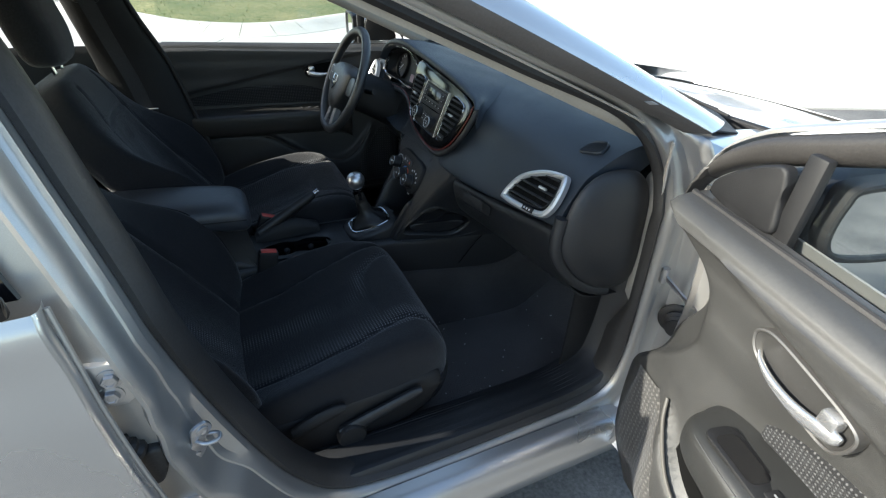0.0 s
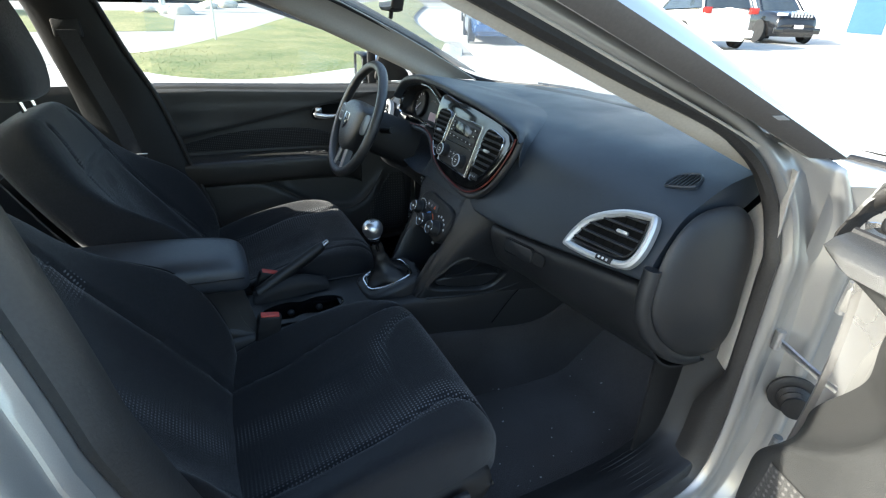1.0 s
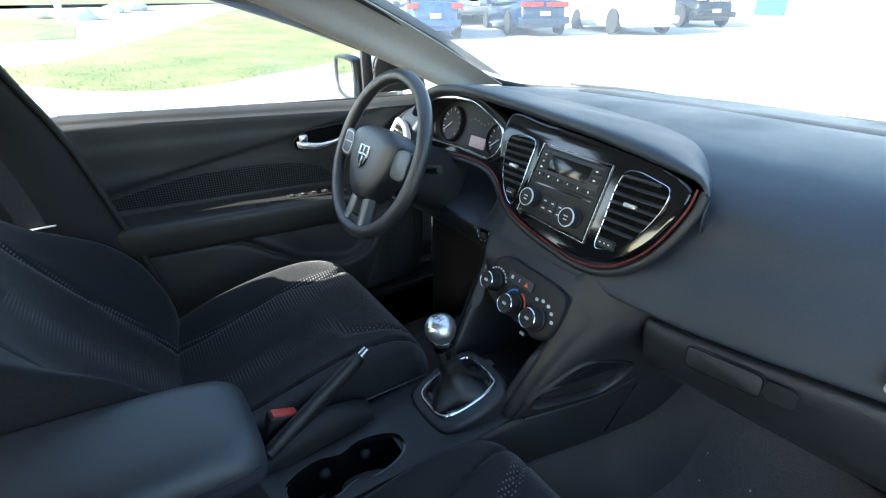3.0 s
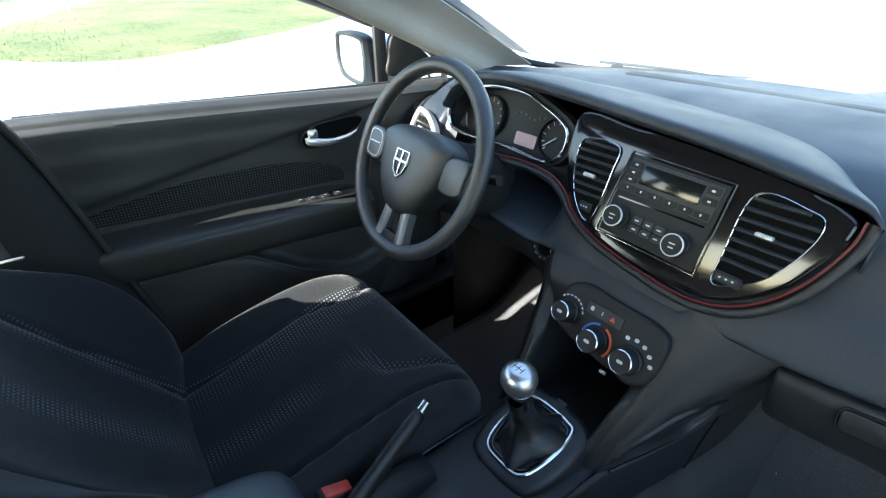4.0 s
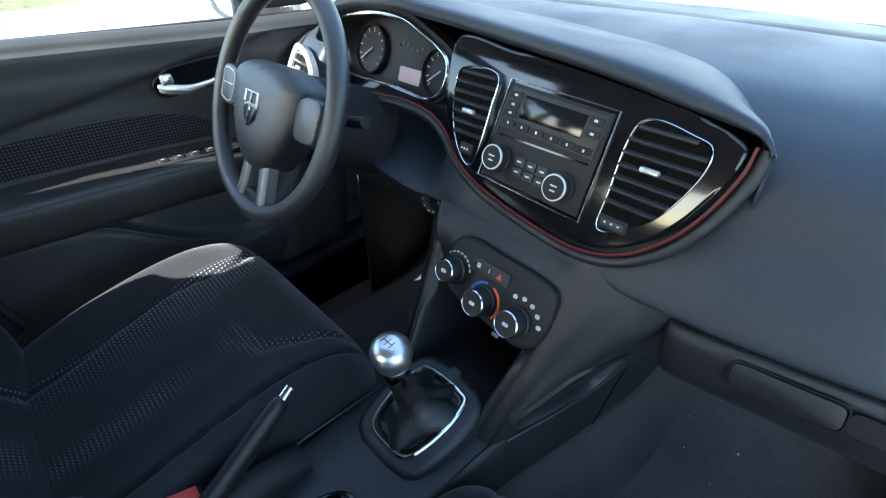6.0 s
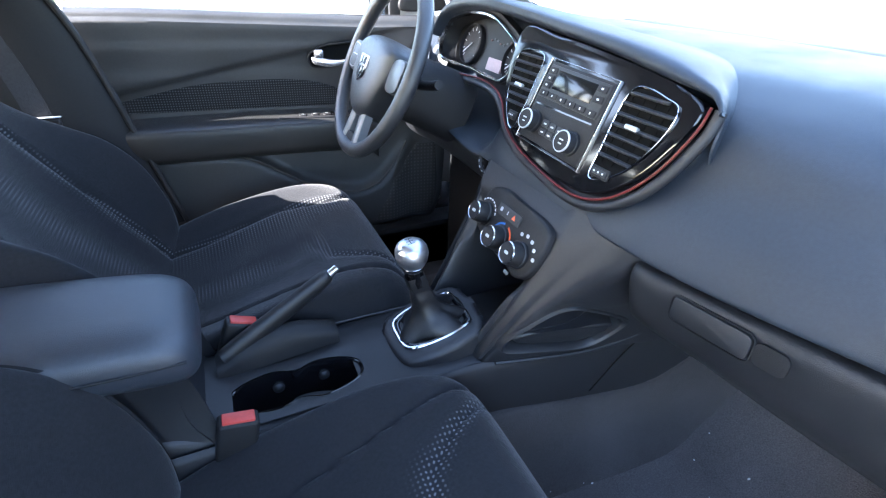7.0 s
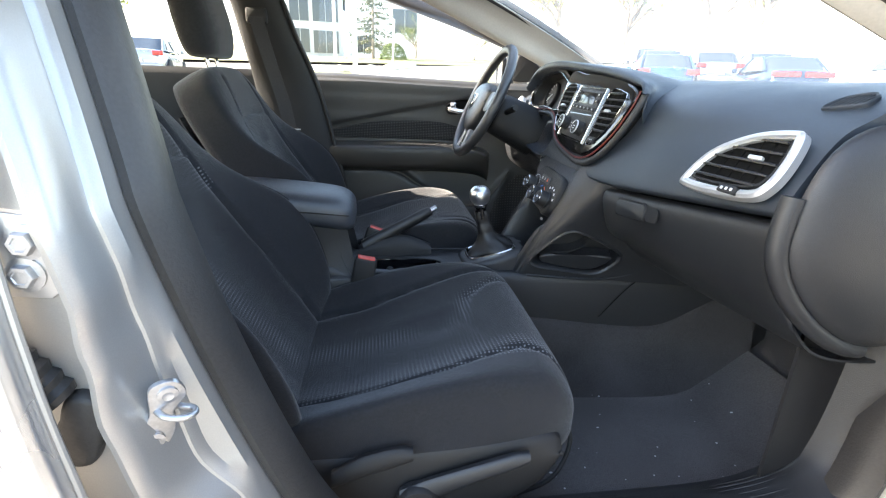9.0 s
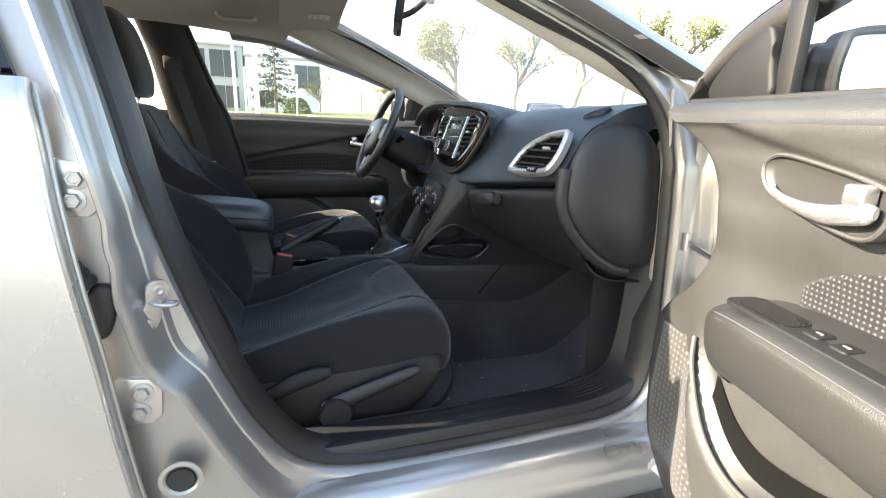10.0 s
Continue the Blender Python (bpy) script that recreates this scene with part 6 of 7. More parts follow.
    sheet(bm, [[P(0.19 + (0.935 - 0.19) * k / 6, 1.04 + (pick([(0.14, 1.19), (0.55, 1.345), (0.93, 1.43)], 0.19 + 0.745 * k / 6) - 1.04) * j / 5, -0.070 - 0.10 * j / 5 * (k / 6 + 0.3)) for k in range(7)] for j in range(6)])
    pane = part("window_glass", bm, GLASS, d, "clear side window")
    pane.visible_shadow = False
    part("belt_seal", rod([P(0.0, 1.070, -0.052), P(0.4, 1.071, -0.056), P(0.93, 1.070, -0.056)], 0.006, 8), RUBBER, d)
    # door mirror
    rows = []
    for w, a, b in ((-0.115, 0.02, 0.02), (-0.120, 0.05, 0.045), (-0.16, 0.065, 0.058), (-0.30, 0.072, 0.070), (-0.345, 0.060, 0.055), (-0.355, 0.03, 0.03)):
        rows.append([P(0.115 + a * math.copysign(abs(math.cos(t)) ** 0.6, math.cos(t)) * 0.8, 1.095 + b * math.copysign(abs(math.sin(t)) ** 0.6, math.sin(t)), w) for t in (2 * math.pi * k / 32 for k in range(32))])
    bm = bmesh.new()
    sheet(bm, surface(rows, 26, 32, True), around=True, ends=True)
    hous = part("mirror_housing", bm, PAINT if kind == "driver" else VINYL_DARK, d, "rounded door mirror housing")
    gm = basis(P(0.185, 1.095, -0.235), Vector(P(0, 0, -1)) - Vector(P(0, 0, 0)), (0, 0, 1))
    if kind == "driver":
        gm = basis(P(0.187, 1.095, -0.235), Vector(P(0, 0, 1)) - Vector(P(0, 0, 0)), (0, 0, 1))
    part("mirror_rim", ring(smooth2([(-0.106, 0.040), (-0.078, 0.068), (0.07, 0.068), (0.104, 0.042), (0.104, -0.03), (0.07, -0.060), (-0.06, -0.056), (-0.106, -0.022)], 44), 0.011, -0.030, 0.004, gm, 0.003), VINYL_DARK, hous)
    part("mirror_glass", prism(smooth2([(-0.098, 0.036), (-0.072, 0.060), (0.066, 0.060), (0.096, 0.038), (0.096, -0.028), (0.067, -0.053), (-0.057, -0.049), (-0.098, -0.020)], 44), -0.02, -0.002, gm), MIRROR, hous, "mirror glass")
    # hinges and check strap end
    if kind != "driver":
        for v in (0.60, 0.93):
            h = part("hinge", block((-0.040, v - 0.020, -0.175), (0.02, v + 0.020, -0.150), 0.005, 2, m), PAINT_IN, d, "painted steel hinge")
            part("pin", rod([P(-0.040, v - 0.028, -0.162), P(-0.040, v + 0.028, -0.162)], 0.008, 12), STEEL, h)
        strap = part("check_strap", skin([[(x, y, z - 0.007), (x + 0.002, y - 0.002, z), (x, y, z + 0.007)] for x, y, z in ((0.499, -0.770, 0.800), (0.494, -0.800, 0.795), (0.487, -0.842, 0.787), (0.484, -0.885, 0.780))], 12, 5, 0.004), STEEL, d, "bare metal check strap")
        part("strap_pin", rod([(0.497, -0.776, 0.782), (0.497, -0.776, 0.818)], 0.008, 12), STEEL, strap)
    return d


GRILLE = dotted("perforated_grille", (0.050, 0.048, 0.046), (0.115, 0.11, 0.105), 0.0078)
ARM_SKIN = material("arm_rest_vinyl", (0.026, 0.026, 0.025), 0.42, vary=0.12, bump=0.3, bump_scale=900, spec=0.7)
PEWTER = material("pewter_trim", (0.13, 0.125, 0.12), 0.36, 0.5, vary=0.06)
DISH = material("grey_dish", (0.034, 0.033, 0.032), 0.4, 0.0, vary=0.08)
LEVER = material("silver_lever", (0.66, 0.66, 0.67), 0.24, 0.85, vary=0.04)
PIPING = material("grey_piping", (0.085, 0.080, 0.072), 0.6, vary=0.1)
THREAD = material("grey_thread", (0.07, 0.07, 0.07), 0.8)
driver_door = door("driver_door", "driver", "closed driver's door with charcoal panel and cloth insert")
passenger_door = door("passenger_door", "passenger", "wide open silver passenger door with charcoal inner panel")


# ---- rear door and fittings on the rear pillar ----
rear_door = thing("rear_door", "closed silver rear door behind the front pillar", "car door")


def rear_edge(z):
    return pick([(0.30, -0.485), (0.40, -0.494), (0.51, -0.506), (0.65, -0.520), (0.82, -0.538), (0.94, -0.554), (1.04, -0.565), (1.10, -0.578)], z)


rows = []
for z, y in ((0.30, 0.835), (0.36, 0.850), (0.45, 0.867), (0.58, 0.875), (0.70, 0.877), (0.80, 0.873), (0.90, 0.863), (0.98, 0.851), (1.03, 0.846), (1.055, 0.836)):
    e = rear_edge(z)
    rows.append([(e + 0.004, -y + 0.030, z), (e + 0.006, -y + 0.012, z), (e + 0.002, -y + 0.002, z), (e - 0.012, -y - 0.001, z), (e - 0.10, -y - 0.004, z), (e - 0.4, -y - 0.006, z), (-1.50, -y, z)])
part("outer_skin", skin(rows, 40, 40), PAINT, rear_door)
part("hem_flange", rod([(rear_edge(z) + 0.008, -y + 0.020, z) for z, y in ((0.30, 0.835), (0.45, 0.867), (0.58, 0.875), (0.70, 0.877), (0.80, 0.873), (0.90, 0.863), (0.98, 0.851), (1.05, 0.838))], 0.0035, 8, n=40), PAINT_IN, rear_door)
part("window_trim", block((-1.45, -0.842, 1.056), (-0.583, -0.826, 1.082), 0.005, 2), PIANO, rear_door, "black window trim")
part("window_post", skin([[(x - (z - 1.05) * 0.33, -0.838 + tumble(z), z) for x in (-0.578, -0.60, -0.63)] for z in (1.06, 1.2, 1.34, 1.44)], 14, 8, 0.01), PIANO, rear_door, "black window post")
bm = bmesh.new()
sheet(bm, [[(-0.63 - (z - 1.05) * 0.33, -0.832 + tumble(z), z), (-1.45, -0.832 + tumble(z), z)] for z in (1.07, 1.2, 1.42)])
part("window_glass", bm, GLASS, rear_door).visible_shadow = False

for zs, x0 in (((0.938, 0.911), -0.531), ((0.639, 0.609), -0.490)):
    zc = sum(zs) / 2
    h = part("hinge", block((-0.02, -0.02, 0), (0.01, 0.02, 0.004), 0.001, 1, basis((x0 - 0.02, -0.822, zc), (1, 0, -0.10), (0.10, 0, 1))), PAINT_IN, rear_door, "silver painted hinge with two bolts")
    m = basis((x0, -0.822, zc), (1, 0, -0.10), (0.10, 0, 1))
    o = [(-0.060, -0.036), (0.014, -0.034), (0.026, -0.022), (0.026, 0.020), (0.014, 0.034), (-0.030, 0.036), (-0.044, 0.020), (-0.048, 0.008), (-0.060, 0.006)]
    part("plate", prism(o, -0.004, 0.006, m, 0.0020), PAINT, h)
    for z in zs:
        b = part("bolt", lathe([(0.0100, 0), (0.0100, 0.0075), (0.0090, 0.0088), (0.0062, 0.0088), (0.0055, 0.0078), (0.001, 0.0078)], m @ pose(-0.10 * (zc - z), z - zc, 0.006), 6), STEEL, h, "hexagon bolt")
        part("washer", lathe([(0.0145, 0), (0.0145, 0.002), (0.010, 0.0026)], m @ pose(-0.10 * (zc - z), z - zc, 0.006), 22), STEEL, h)

striker = thing("door_striker", "bare metal door striker loop bolted to the pillar", "door striker")
m = basis((-0.468, -0.805, 0.759), (0.80, 0.45, -0.30), (0.35, 0, 0.93))
part("plate", prism(smooth2([(-0.016, 0.030), (0.002, 0.040), (0.016, 0.026), (0.010, 0.004), (0.016, -0.018), (0.010, -0.040), (-0.008, -0.040), (-0.014, -0.018), (-0.010, 0.0)], 40), 0.0, 0.005, m, 0.0015), STEEL, striker)
part("loop", rod([(-0.474, -0.806, 0.766), (-0.458, -0.818, 0.763), (-0.442, -0.817, 0.761), (-0.436, -0.809, 0.760), (-0.440, -0.801, 0.760), (-0.454, -0.797, 0.760), (-0.468, -0.790, 0.760)], 0.0032, 10, n=30), STEEL, striker)
for v in (0.026, -0.028):
    part("screw", lathe([(0.009, 0), (0.009, 0.003), (0.005, 0.004), (0.001, 0.002)], m @ pose(0, v, 0.005), 16), STEEL, striker)

boot = thing("cable_boot", "ribbed black rubber cable boot between door and pillar", "cable boot")
rows = []
for k in range(15):
    f = k / 14
    c = Vector((-0.578, -0.834, 0.872)).lerp(Vector((-0.532, -0.828, 0.796)), f)
    r = 0.009 + 0.005 * f + (0.003 if k % 2 else 0)
    ax = Vector((0.6, 0.1, -0.79)).normalized()
    s1 = ax.orthogonal().normalized()
    s2 = ax.cross(s1)
    rows.append([c + (s1 * math.cos(a) + s2 * math.sin(a)) * r for a in (2 * math.pi * j / 20 for j in range(20))])
bm = bmesh.new()
sheet(bm, rows, around=True, ends=True)
part("bellows", bm, RUBBER, boot)
part("mouth", prism(smooth2([(-0.014, 0.032), (0.010, 0.034), (0.018, 0.0), (0.014, -0.036), (-0.010, -0.040), (-0.018, 0.0)], 36), 0.0, 0.016, basis((-0.523, -0.818, 0.764), (0.96, 0, -0.28), (0.28, 0, 0.96)), 0.008, 3), RUBBER, boot)

grommet = thing("cable_grommet", "black rubber cable grommet on the front door pillar", "grommet")
m = basis((0.538, -0.812, 0.690), (0.62, -0.78, 0), (0, 0, 1))
part("flange", lathe([(0.040, 0), (0.040, 0.006), (0.032, 0.010), (0.026, 0.010)], m, 28), RUBBER, grommet)
part("bellows", lathe([(0.026, 0.008), (0.028, 0.016), (0.022, 0.022), (0.026, 0.030), (0.020, 0.036), (0.022, 0.044), (0.001, 0.046)], m, 24), RUBBER, grommet)

plug = thing("drain_plug", "round black plug in a ring in the sill", "plug")
m = basis((-0.447, -0.846, 0.503), (1, 0, 0), (0, 0, 1))
part("ring", lathe([(0.030, 0), (0.030, 0.003), (0.024, 0.004), (0.020, 0.001), (0.020, 0.0)], m, 28), PAINT_IN, plug)
part("cap", lathe([(0.019, 0.0), (0.018, 0.004), (0.012, 0.0035), (0.001, 0.003)], m, 24), RUBBER, plug)
# black lower sill cover with ribs by the foot well
cover = thing("sill_cover", "ribbed black plastic sill cover in the door opening", "sill trim")
rows = []
for x, k in ((-0.46, 0), (-0.2, 0), (0.1, 0), (0.30, 0.05), (0.40, 0.25), (0.455, 0.55), (0.478, 0.9), (0.49, 1.4), (0.497, 2.2), (0.50, 3.2)):
    rows.append([(x - 0.015 * min(1, k) * j, -0.700 + 0.030 * j, 0.432 + 0.10 * k - 0.003 * max(0, j) - 0.010 * max(0, j - 1.2) ** 2 - (0.11 if j > 3 else 0.018 if j < -1.2 else 0)) for j in (-1.3, -1.15, -0.6, 0, 0.6, 1.4, 2.4, 3.0, 3.3)])
part("cover", skin(rows, 40, 24, 0.003), VINYL, cover)
for j in range(10):
    a = -0.84 + 0.38 * j
    part("rib", rod([(x - 0.015 * min(1, k) * a, -0.700 + 0.030 * a, 0.4335 + 0.10 * k - 0.003 * max(0, a) - 0.010 * max(0, a - 1.2) ** 2) for x, k in ((-0.30, 0), (0.05, 0), (0.20, 0), (0.30, 0.05), (0.40, 0.25), (0.455, 0.55), (0.478, 0.9), (0.49, 1.4), (0.497, 2.2), (0.50, 3.2))], 0.0016, 6, n=32), VINYL, cover)
for y in (-1, 1):
    part("kick_panel", skin([[(x, y * (0.640 + 0.02 * (x - 0.3)), z) for z in (0.26, 0.42, 0.60, 0.80)] for x in (0.38, 0.5, 0.65, 0.85)], 10, 10, 0.006), VINYL_DARK, body)

mat_p = tagged(part("floor_mat", skin([[(x, y, z + 0.012) for y in (-0.635, -0.45, -0.30, -0.165)] for x, z in ((-0.02, 0.275), (0.25, 0.275), (0.50, 0.283), (0.60, 0.325), (0.70, 0.405))], 30, 20, 0.008), MAT), "dark grey pile floor mat with lint specks", "floor mat", "floor mats")
mat_d = tagged(part("floor_mat", skin([[(x, y, z + 0.012) for y in (0.20, 0.30, 0.45, 0.60)] for x, z in ((0.03, 0.275), (0.25, 0.275), (0.50, 0.283), (0.60, 0.325), (0.70, 0.405))], 30, 20, 0.008), MAT), "dark grey pile floor mat under the pedals", "floor mat", "floor mats")
rng = random.Random(4)
lint = bmesh.new()
for k in range(34):
    x, y = rng.uniform(0.08, 0.62), rng.uniform(-0.56, -0.2)
    z = pick([(0.03, 0.275), (0.50, 0.283), (0.60, 0.325), (0.70, 0.405)], x) + 0.0215
    bmesh.ops.create_icosphere(lint, subdivisions=1, radius=rng.uniform(0.0008, 0.0024), matrix=Matrix.Translation((x, y, z)) @ Matrix.Diagonal((rng.uniform(0.6, 2.2), 1, 0.6, 1)))
tagged(part("lint_specks", lint, WHITE_INK), "pale lint and grit specks on the floor mat", "lint", kind="stuff")

# ---- far side: pillar trim, belt, rear quarter ----
pil = []
for z, a, b in ((0.55, -0.38, -0.62), (0.76, -0.432, -0.68), (0.92, -0.468, -0.70), (1.05, -0.502, -0.715), (1.18, -0.552, -0.735), (1.30, -0.590, -0.755), (1.43, -0.632, -0.790)):
    y = 0.752 - 0.30 * max(0, z - 1.0)
    pil.append([(a + 0.004, y + 0.03, z), (a, y, z), (a * 0.7 + b * 0.3, y - 0.022, z), (a * 0.3 + b * 0.7, y - 0.024, z), (b, y - 0.004, z), (b - 0.008, y + 0.03, z)])
pillar_trim = thing("pillar_trim", "charcoal door pillar trim on the driver's side", "pillar trim")
part("trim", skin(pil, 30, 20, 0.003), VINYL_DARK, pillar_trim)
part("edge_seal", rod([(r[1][0] + 0.008, r[1][1] - 0.002, r[1][2]) for r in pil], 0.007, 8, n=30), RUBBER, pillar_trim, "black rubber edge seal")
part("guide", block((-0.705, 0.640, 1.225), (-0.635, 0.668, 1.275), 0.008, 2), VINYL_DARK, pillar_trim)
belt = thing("seat_belt", "dark grey seat belt hanging down the pillar", "seat belt")
part("strap", skin([[(x + 0.023, y, z), (x - 0.023, y - 0.002, z)] for x, y, z in ((-0.670, 0.634, 1.245), (-0.640, 0.668, 1.10), (-0.605, 0.690, 0.95), (-0.585, 0.690, 0.80), (-0.56, 0.690, 0.55))], 30, 4, 0.0015), material("belt_web", (0.03, 0.03, 0.033), 0.8, vary=0.2, bump=0.6, bump_scale=400), belt)
part("tongue", block((-0.600, 0.674, 0.872), (-0.552, 0.684, 0.875), 0.002, 1), SATIN, belt, "silver belt tongue")
part("tongue_grip", block((-0.598, 0.676, 0.852), (-0.556, 0.686, 0.871), 0.003, 1), VINYL_DARK, belt)
rear_side = thing("rear_door_trim", "black inner trim of the far rear door", "door trim")
part("panel", skin([[(x, 0.765 + d, z) for x in (-0.66, -1.0, -1.5)] for z, d in ((1.075, 0.03), (1.07, 0.0), (0.95, -0.01), (0.75, -0.01), (0.45, 0.0))], 12, 8, 0.01), VINYL_DARK, rear_side)
part("frame", rod([(-0.78, 0.66, 1.44), (-1.15, 0.65, 1.44), (-1.42, 0.66, 1.36), (-1.58, 0.70, 1.20), (-1.60, 0.74, 1.06)], 0.030, 10, n=20), VINYL_DARK, rear_side)
tail = thing("rear_quarter_trim", "beige rear pillar trim and shelf", "pillar trim")
for s in (-1, 1):
    part("rear_post", skin([[(x, s * y, z) for x, y, z in ((-1.45, 0.66, 1.44), (-1.75, 0.62, 1.40))], [(-1.58, s * 0.73, 1.20), (-1.95, s * 0.66, 1.20)], [(-1.60, s * 0.76, 1.05), (-2.1, s * 0.70, 1.02)]], 10, 6, 0.01), BEIGE, tail)
part("parcel_shelf", skin([[(x, y, 1.03) for y in (-0.70, 0, 0.70)] for x in (-1.66, -1.9, -2.15)], 6, 6, 0.01), VINYL_DARK, tail)
# the passenger side's rear window opening, inner trim of that door
part("panel", skin([[(x, -0.765, z) for x in (-0.66, -1.0, -1.5)] for z in (1.07, 0.95, 0.75, 0.45)], 8, 6, 0.01), VINYL_DARK, rear_side)

# ---- overhead ----
visor = thing("sun_visor", "beige folded sun visor under the headliner", "sun visor", "sun visors")
part("pad", skin([[(x, y, z) for y, z in ((0.14, 1.438), (0.3, 1.432), (0.5, 1.415), (0.585, 1.404))] for x in (-0.275, -0.26, -0.16, -0.075, -0.06)], 16, 16, 0.016), LINER, visor)
part("label", block((-0.175, 0.36, 1.406), (-0.10, 0.45, 1.4085), 0.001, 1), WHITE_INK, visor, "pale warning label")
for k in range(3):
    part("label_bar", block((-0.165 + 0.02 * k, 0.37, 1.4052), (-0.157 + 0.02 * k, 0.44, 1.4058), 0, 1), BEIGE, visor)
part("rod", rod([(-0.065, 0.12, 1.440), (-0.065, 0.60, 1.405)], 0.005, 8), BEIGE, visor)
copy_thing(visor, pose(0, -0.72, 0))
header = thing("header_trim", "beige roof edge trim above the windscreen", "roof trim")
part("rail", skin([[(x - 0.13 * (y / 0.5) ** 2, y, z) for y in (-0.5, -0.25, 0, 0.25, 0.5)] for x, z in ((-0.075, 1.452), (-0.10, 1.440), (-0.15, 1.437))], 8, 20, 0.004), BEIGE, header)
for s in (-1, 1):
    part("side_rail", rod([(-0.22, s * 0.545, 1.425), (-0.40, s * 0.575, 1.435), (-0.62, s * 0.590, 1.440), (-0.95, s * 0.59, 1.44), (-1.4, s * 0.59, 1.42)], 0.026, 10, n=26), LINER, header)
    part("grab_handle", rod([(-0.36, s * 0.525, 1.418), (-0.38, s * 0.510, 1.398), (-0.47, s * 0.510, 1.398), (-0.49, s * 0.525, 1.418)], 0.009, 8, n=16), LINER, header)
mirror = thing("rear_view_mirror", "black interior mirror on a stalk at the windscreen", "mirror")
MM = basis((0.062, 0.012, 1.345), (-0.21, -1, 0), (0.14, 0, 1))
part("housing", prism(smooth2([(-0.120, 0.020), (-0.10, 0.034), (0.10, 0.036), (0.120, 0.022), (0.116, -0.024), (0.09, -0.034), (-0.09, -0.032), (-0.116, -0.020)], 48), -0.020, 0.004, MM, 0.006, 3), VINYL_DARK, mirror)
part("glass", prism(smooth2([(-0.112, 0.018), (-0.094, 0.029), (0.094, 0.031), (0.112, 0.020), (0.108, -0.021), (0.085, -0.029), (-0.085, -0.027), (-0.108, -0.017)], 48), 0.004, 0.0052, MM), MIRROR, mirror, "mirror glass")
part("lever", block((-0.010, -0.050, -0.016), (0.010, -0.030, -0.008), 0.002, 1, MM), VINYL_DARK, mirror)
part("stalk", rod([(0.065, 0.010, 1.345), (0.105, 0.0, 1.362), (0.135, -0.005, 1.385), (0.150, -0.005, 1.400)], 0.009, 10, n=14), VINYL_DARK, mirror)
part("foot", lathe([(0.028, 0), (0.028, 0.006), (0.018, 0.016), (0.010, 0.018)], basis((0.150, -0.005, 1.402), (0.6, 0, -0.25), (0, 1, 0)), 20), VINYL_DARK, mirror)

# ---- scuttle and wipers ----
scuttle = thing("wiper_cowl", "black plastic cowl at the foot of the windscreen", "cowl")
part("panel", skin([[(0.70 + 0.24 * (1 - (y / 0.62) ** 2) + dx, y, z) for y in (-0.62, -0.4, 0, 0.4, 0.62)] for dx, z in ((-0.02, 1.072), (0.05, 1.058), (0.11, 1.048))], 8, 24, 0.004), VINYL_DARK, scuttle)
wiper = thing("windscreen_wiper", "black wiper arm resting on the windscreen", "wiper", "wipers")
part("arm", rod([(0.93, -0.05, 1.055), (0.93, -0.25, 1.063), (0.87, -0.50, 1.068)], 0.005, 8, n=16), RUBBER, wiper)
part("blade", rod([(0.95, 0.05, 1.060), (0.93, -0.25, 1.070), (0.84, -0.56, 1.070)], 0.004, 8, n=16), RUBBER, wiper)
part("pivot", lathe([(0.018, 0), (0.018, 0.014), (0.010, 0.02), (0.001, 0.02)], pose(0.94, -0.02, 1.045), 18), VINYL_DARK, wiper)
copy_thing(wiper, pose(0.0, 0.58, 0))


# ---- outside: paving, grass, road ----
GRASS = material("spring_grass", (0.070, 0.100, 0.024), 0.95, second=(0.22, 0.205, 0.095), scale=0.9, fine=14, bump=1.0, bump_scale=60)
KERB = material("kerb_concrete", (0.44, 0.42, 0.38), 0.9, second=(0.54, 0.52, 0.47), scale=3, fine=60, bump=0.6, bump_scale=120)
ROAD = material("pale_road", (0.24, 0.235, 0.22), 0.92, second=(0.31, 0.30, 0.28), scale=0.6, fine=30, bump=0.5, bump_scale=80)

paving = tagged(new("pavement"), "pale concrete lot paved in large slabs", "pavement", kind="structure")
TURN_LOT = Matrix.Rotation(radians(-22), 4, "Z")
for i in range(-5, 13):
    for j in range(-4, 8):
        c = TURN_LOT @ Vector((4.4 * i - 0.5, 4.4 * j + 1.2, 0))
        if (c.y < 2.6 and c.x < 4.2) or c.y < -12 or c.y > 30 or (c.x < 6.5 and c.y > 12.5):
            continue
        bm = bmesh.new()
        q = [TURN_LOT @ Vector((4.4 * i - 0.5 + a * 2.19, 4.4 * j + 1.2 + b * 2.19, 0)) for a, b in ((-1, -1), (1, -1), (1, 1), (-1, 1))]
        lo = [bm.verts.new((p.x, p.y, gz(p.x, p.y) - 0.10)) for p in q]
        hi = [bm.verts.new((p.x, p.y, gz(p.x, p.y) + 0.018)) for p in q]
        bm.faces.new(hi)
        for k in range(4):
            bm.faces.new((lo[k], lo[(k + 1) % 4], hi[(k + 1) % 4], hi[k]))
        part("slab", bm, CONCRETE, paving)

NEAR_EDGE = [(-2.6, 10.6), (-1.7, 9.3), (-0.7, 7.9), (0.2, 7.35), (1.0, 7.45), (2.0, 8.05), (3.2, 8.7), (5.0, 10.3), (6.3, 12.6), (7.2, 16.0), (9.0, 22.0), (13.0, 30.0)]
FAR_EDGE = [(-2.6, 11.2), (-1.9, 12.0), (-1.0, 13.0), (-0.1, 15.2), (1.2, 17.6), (2.6, 20.6), (4.2, 24.0), (6.0, 27.0), (8.3, 30.0), (10.0, 33.0), (12.5, 37.0), (17.0, 42.0)]
near_c, far_c = curve_through([(x, y, 0) for x, y in NEAR_EDGE], 50), curve_through([(x, y, 0) for x, y in FAR_EDGE], 50)
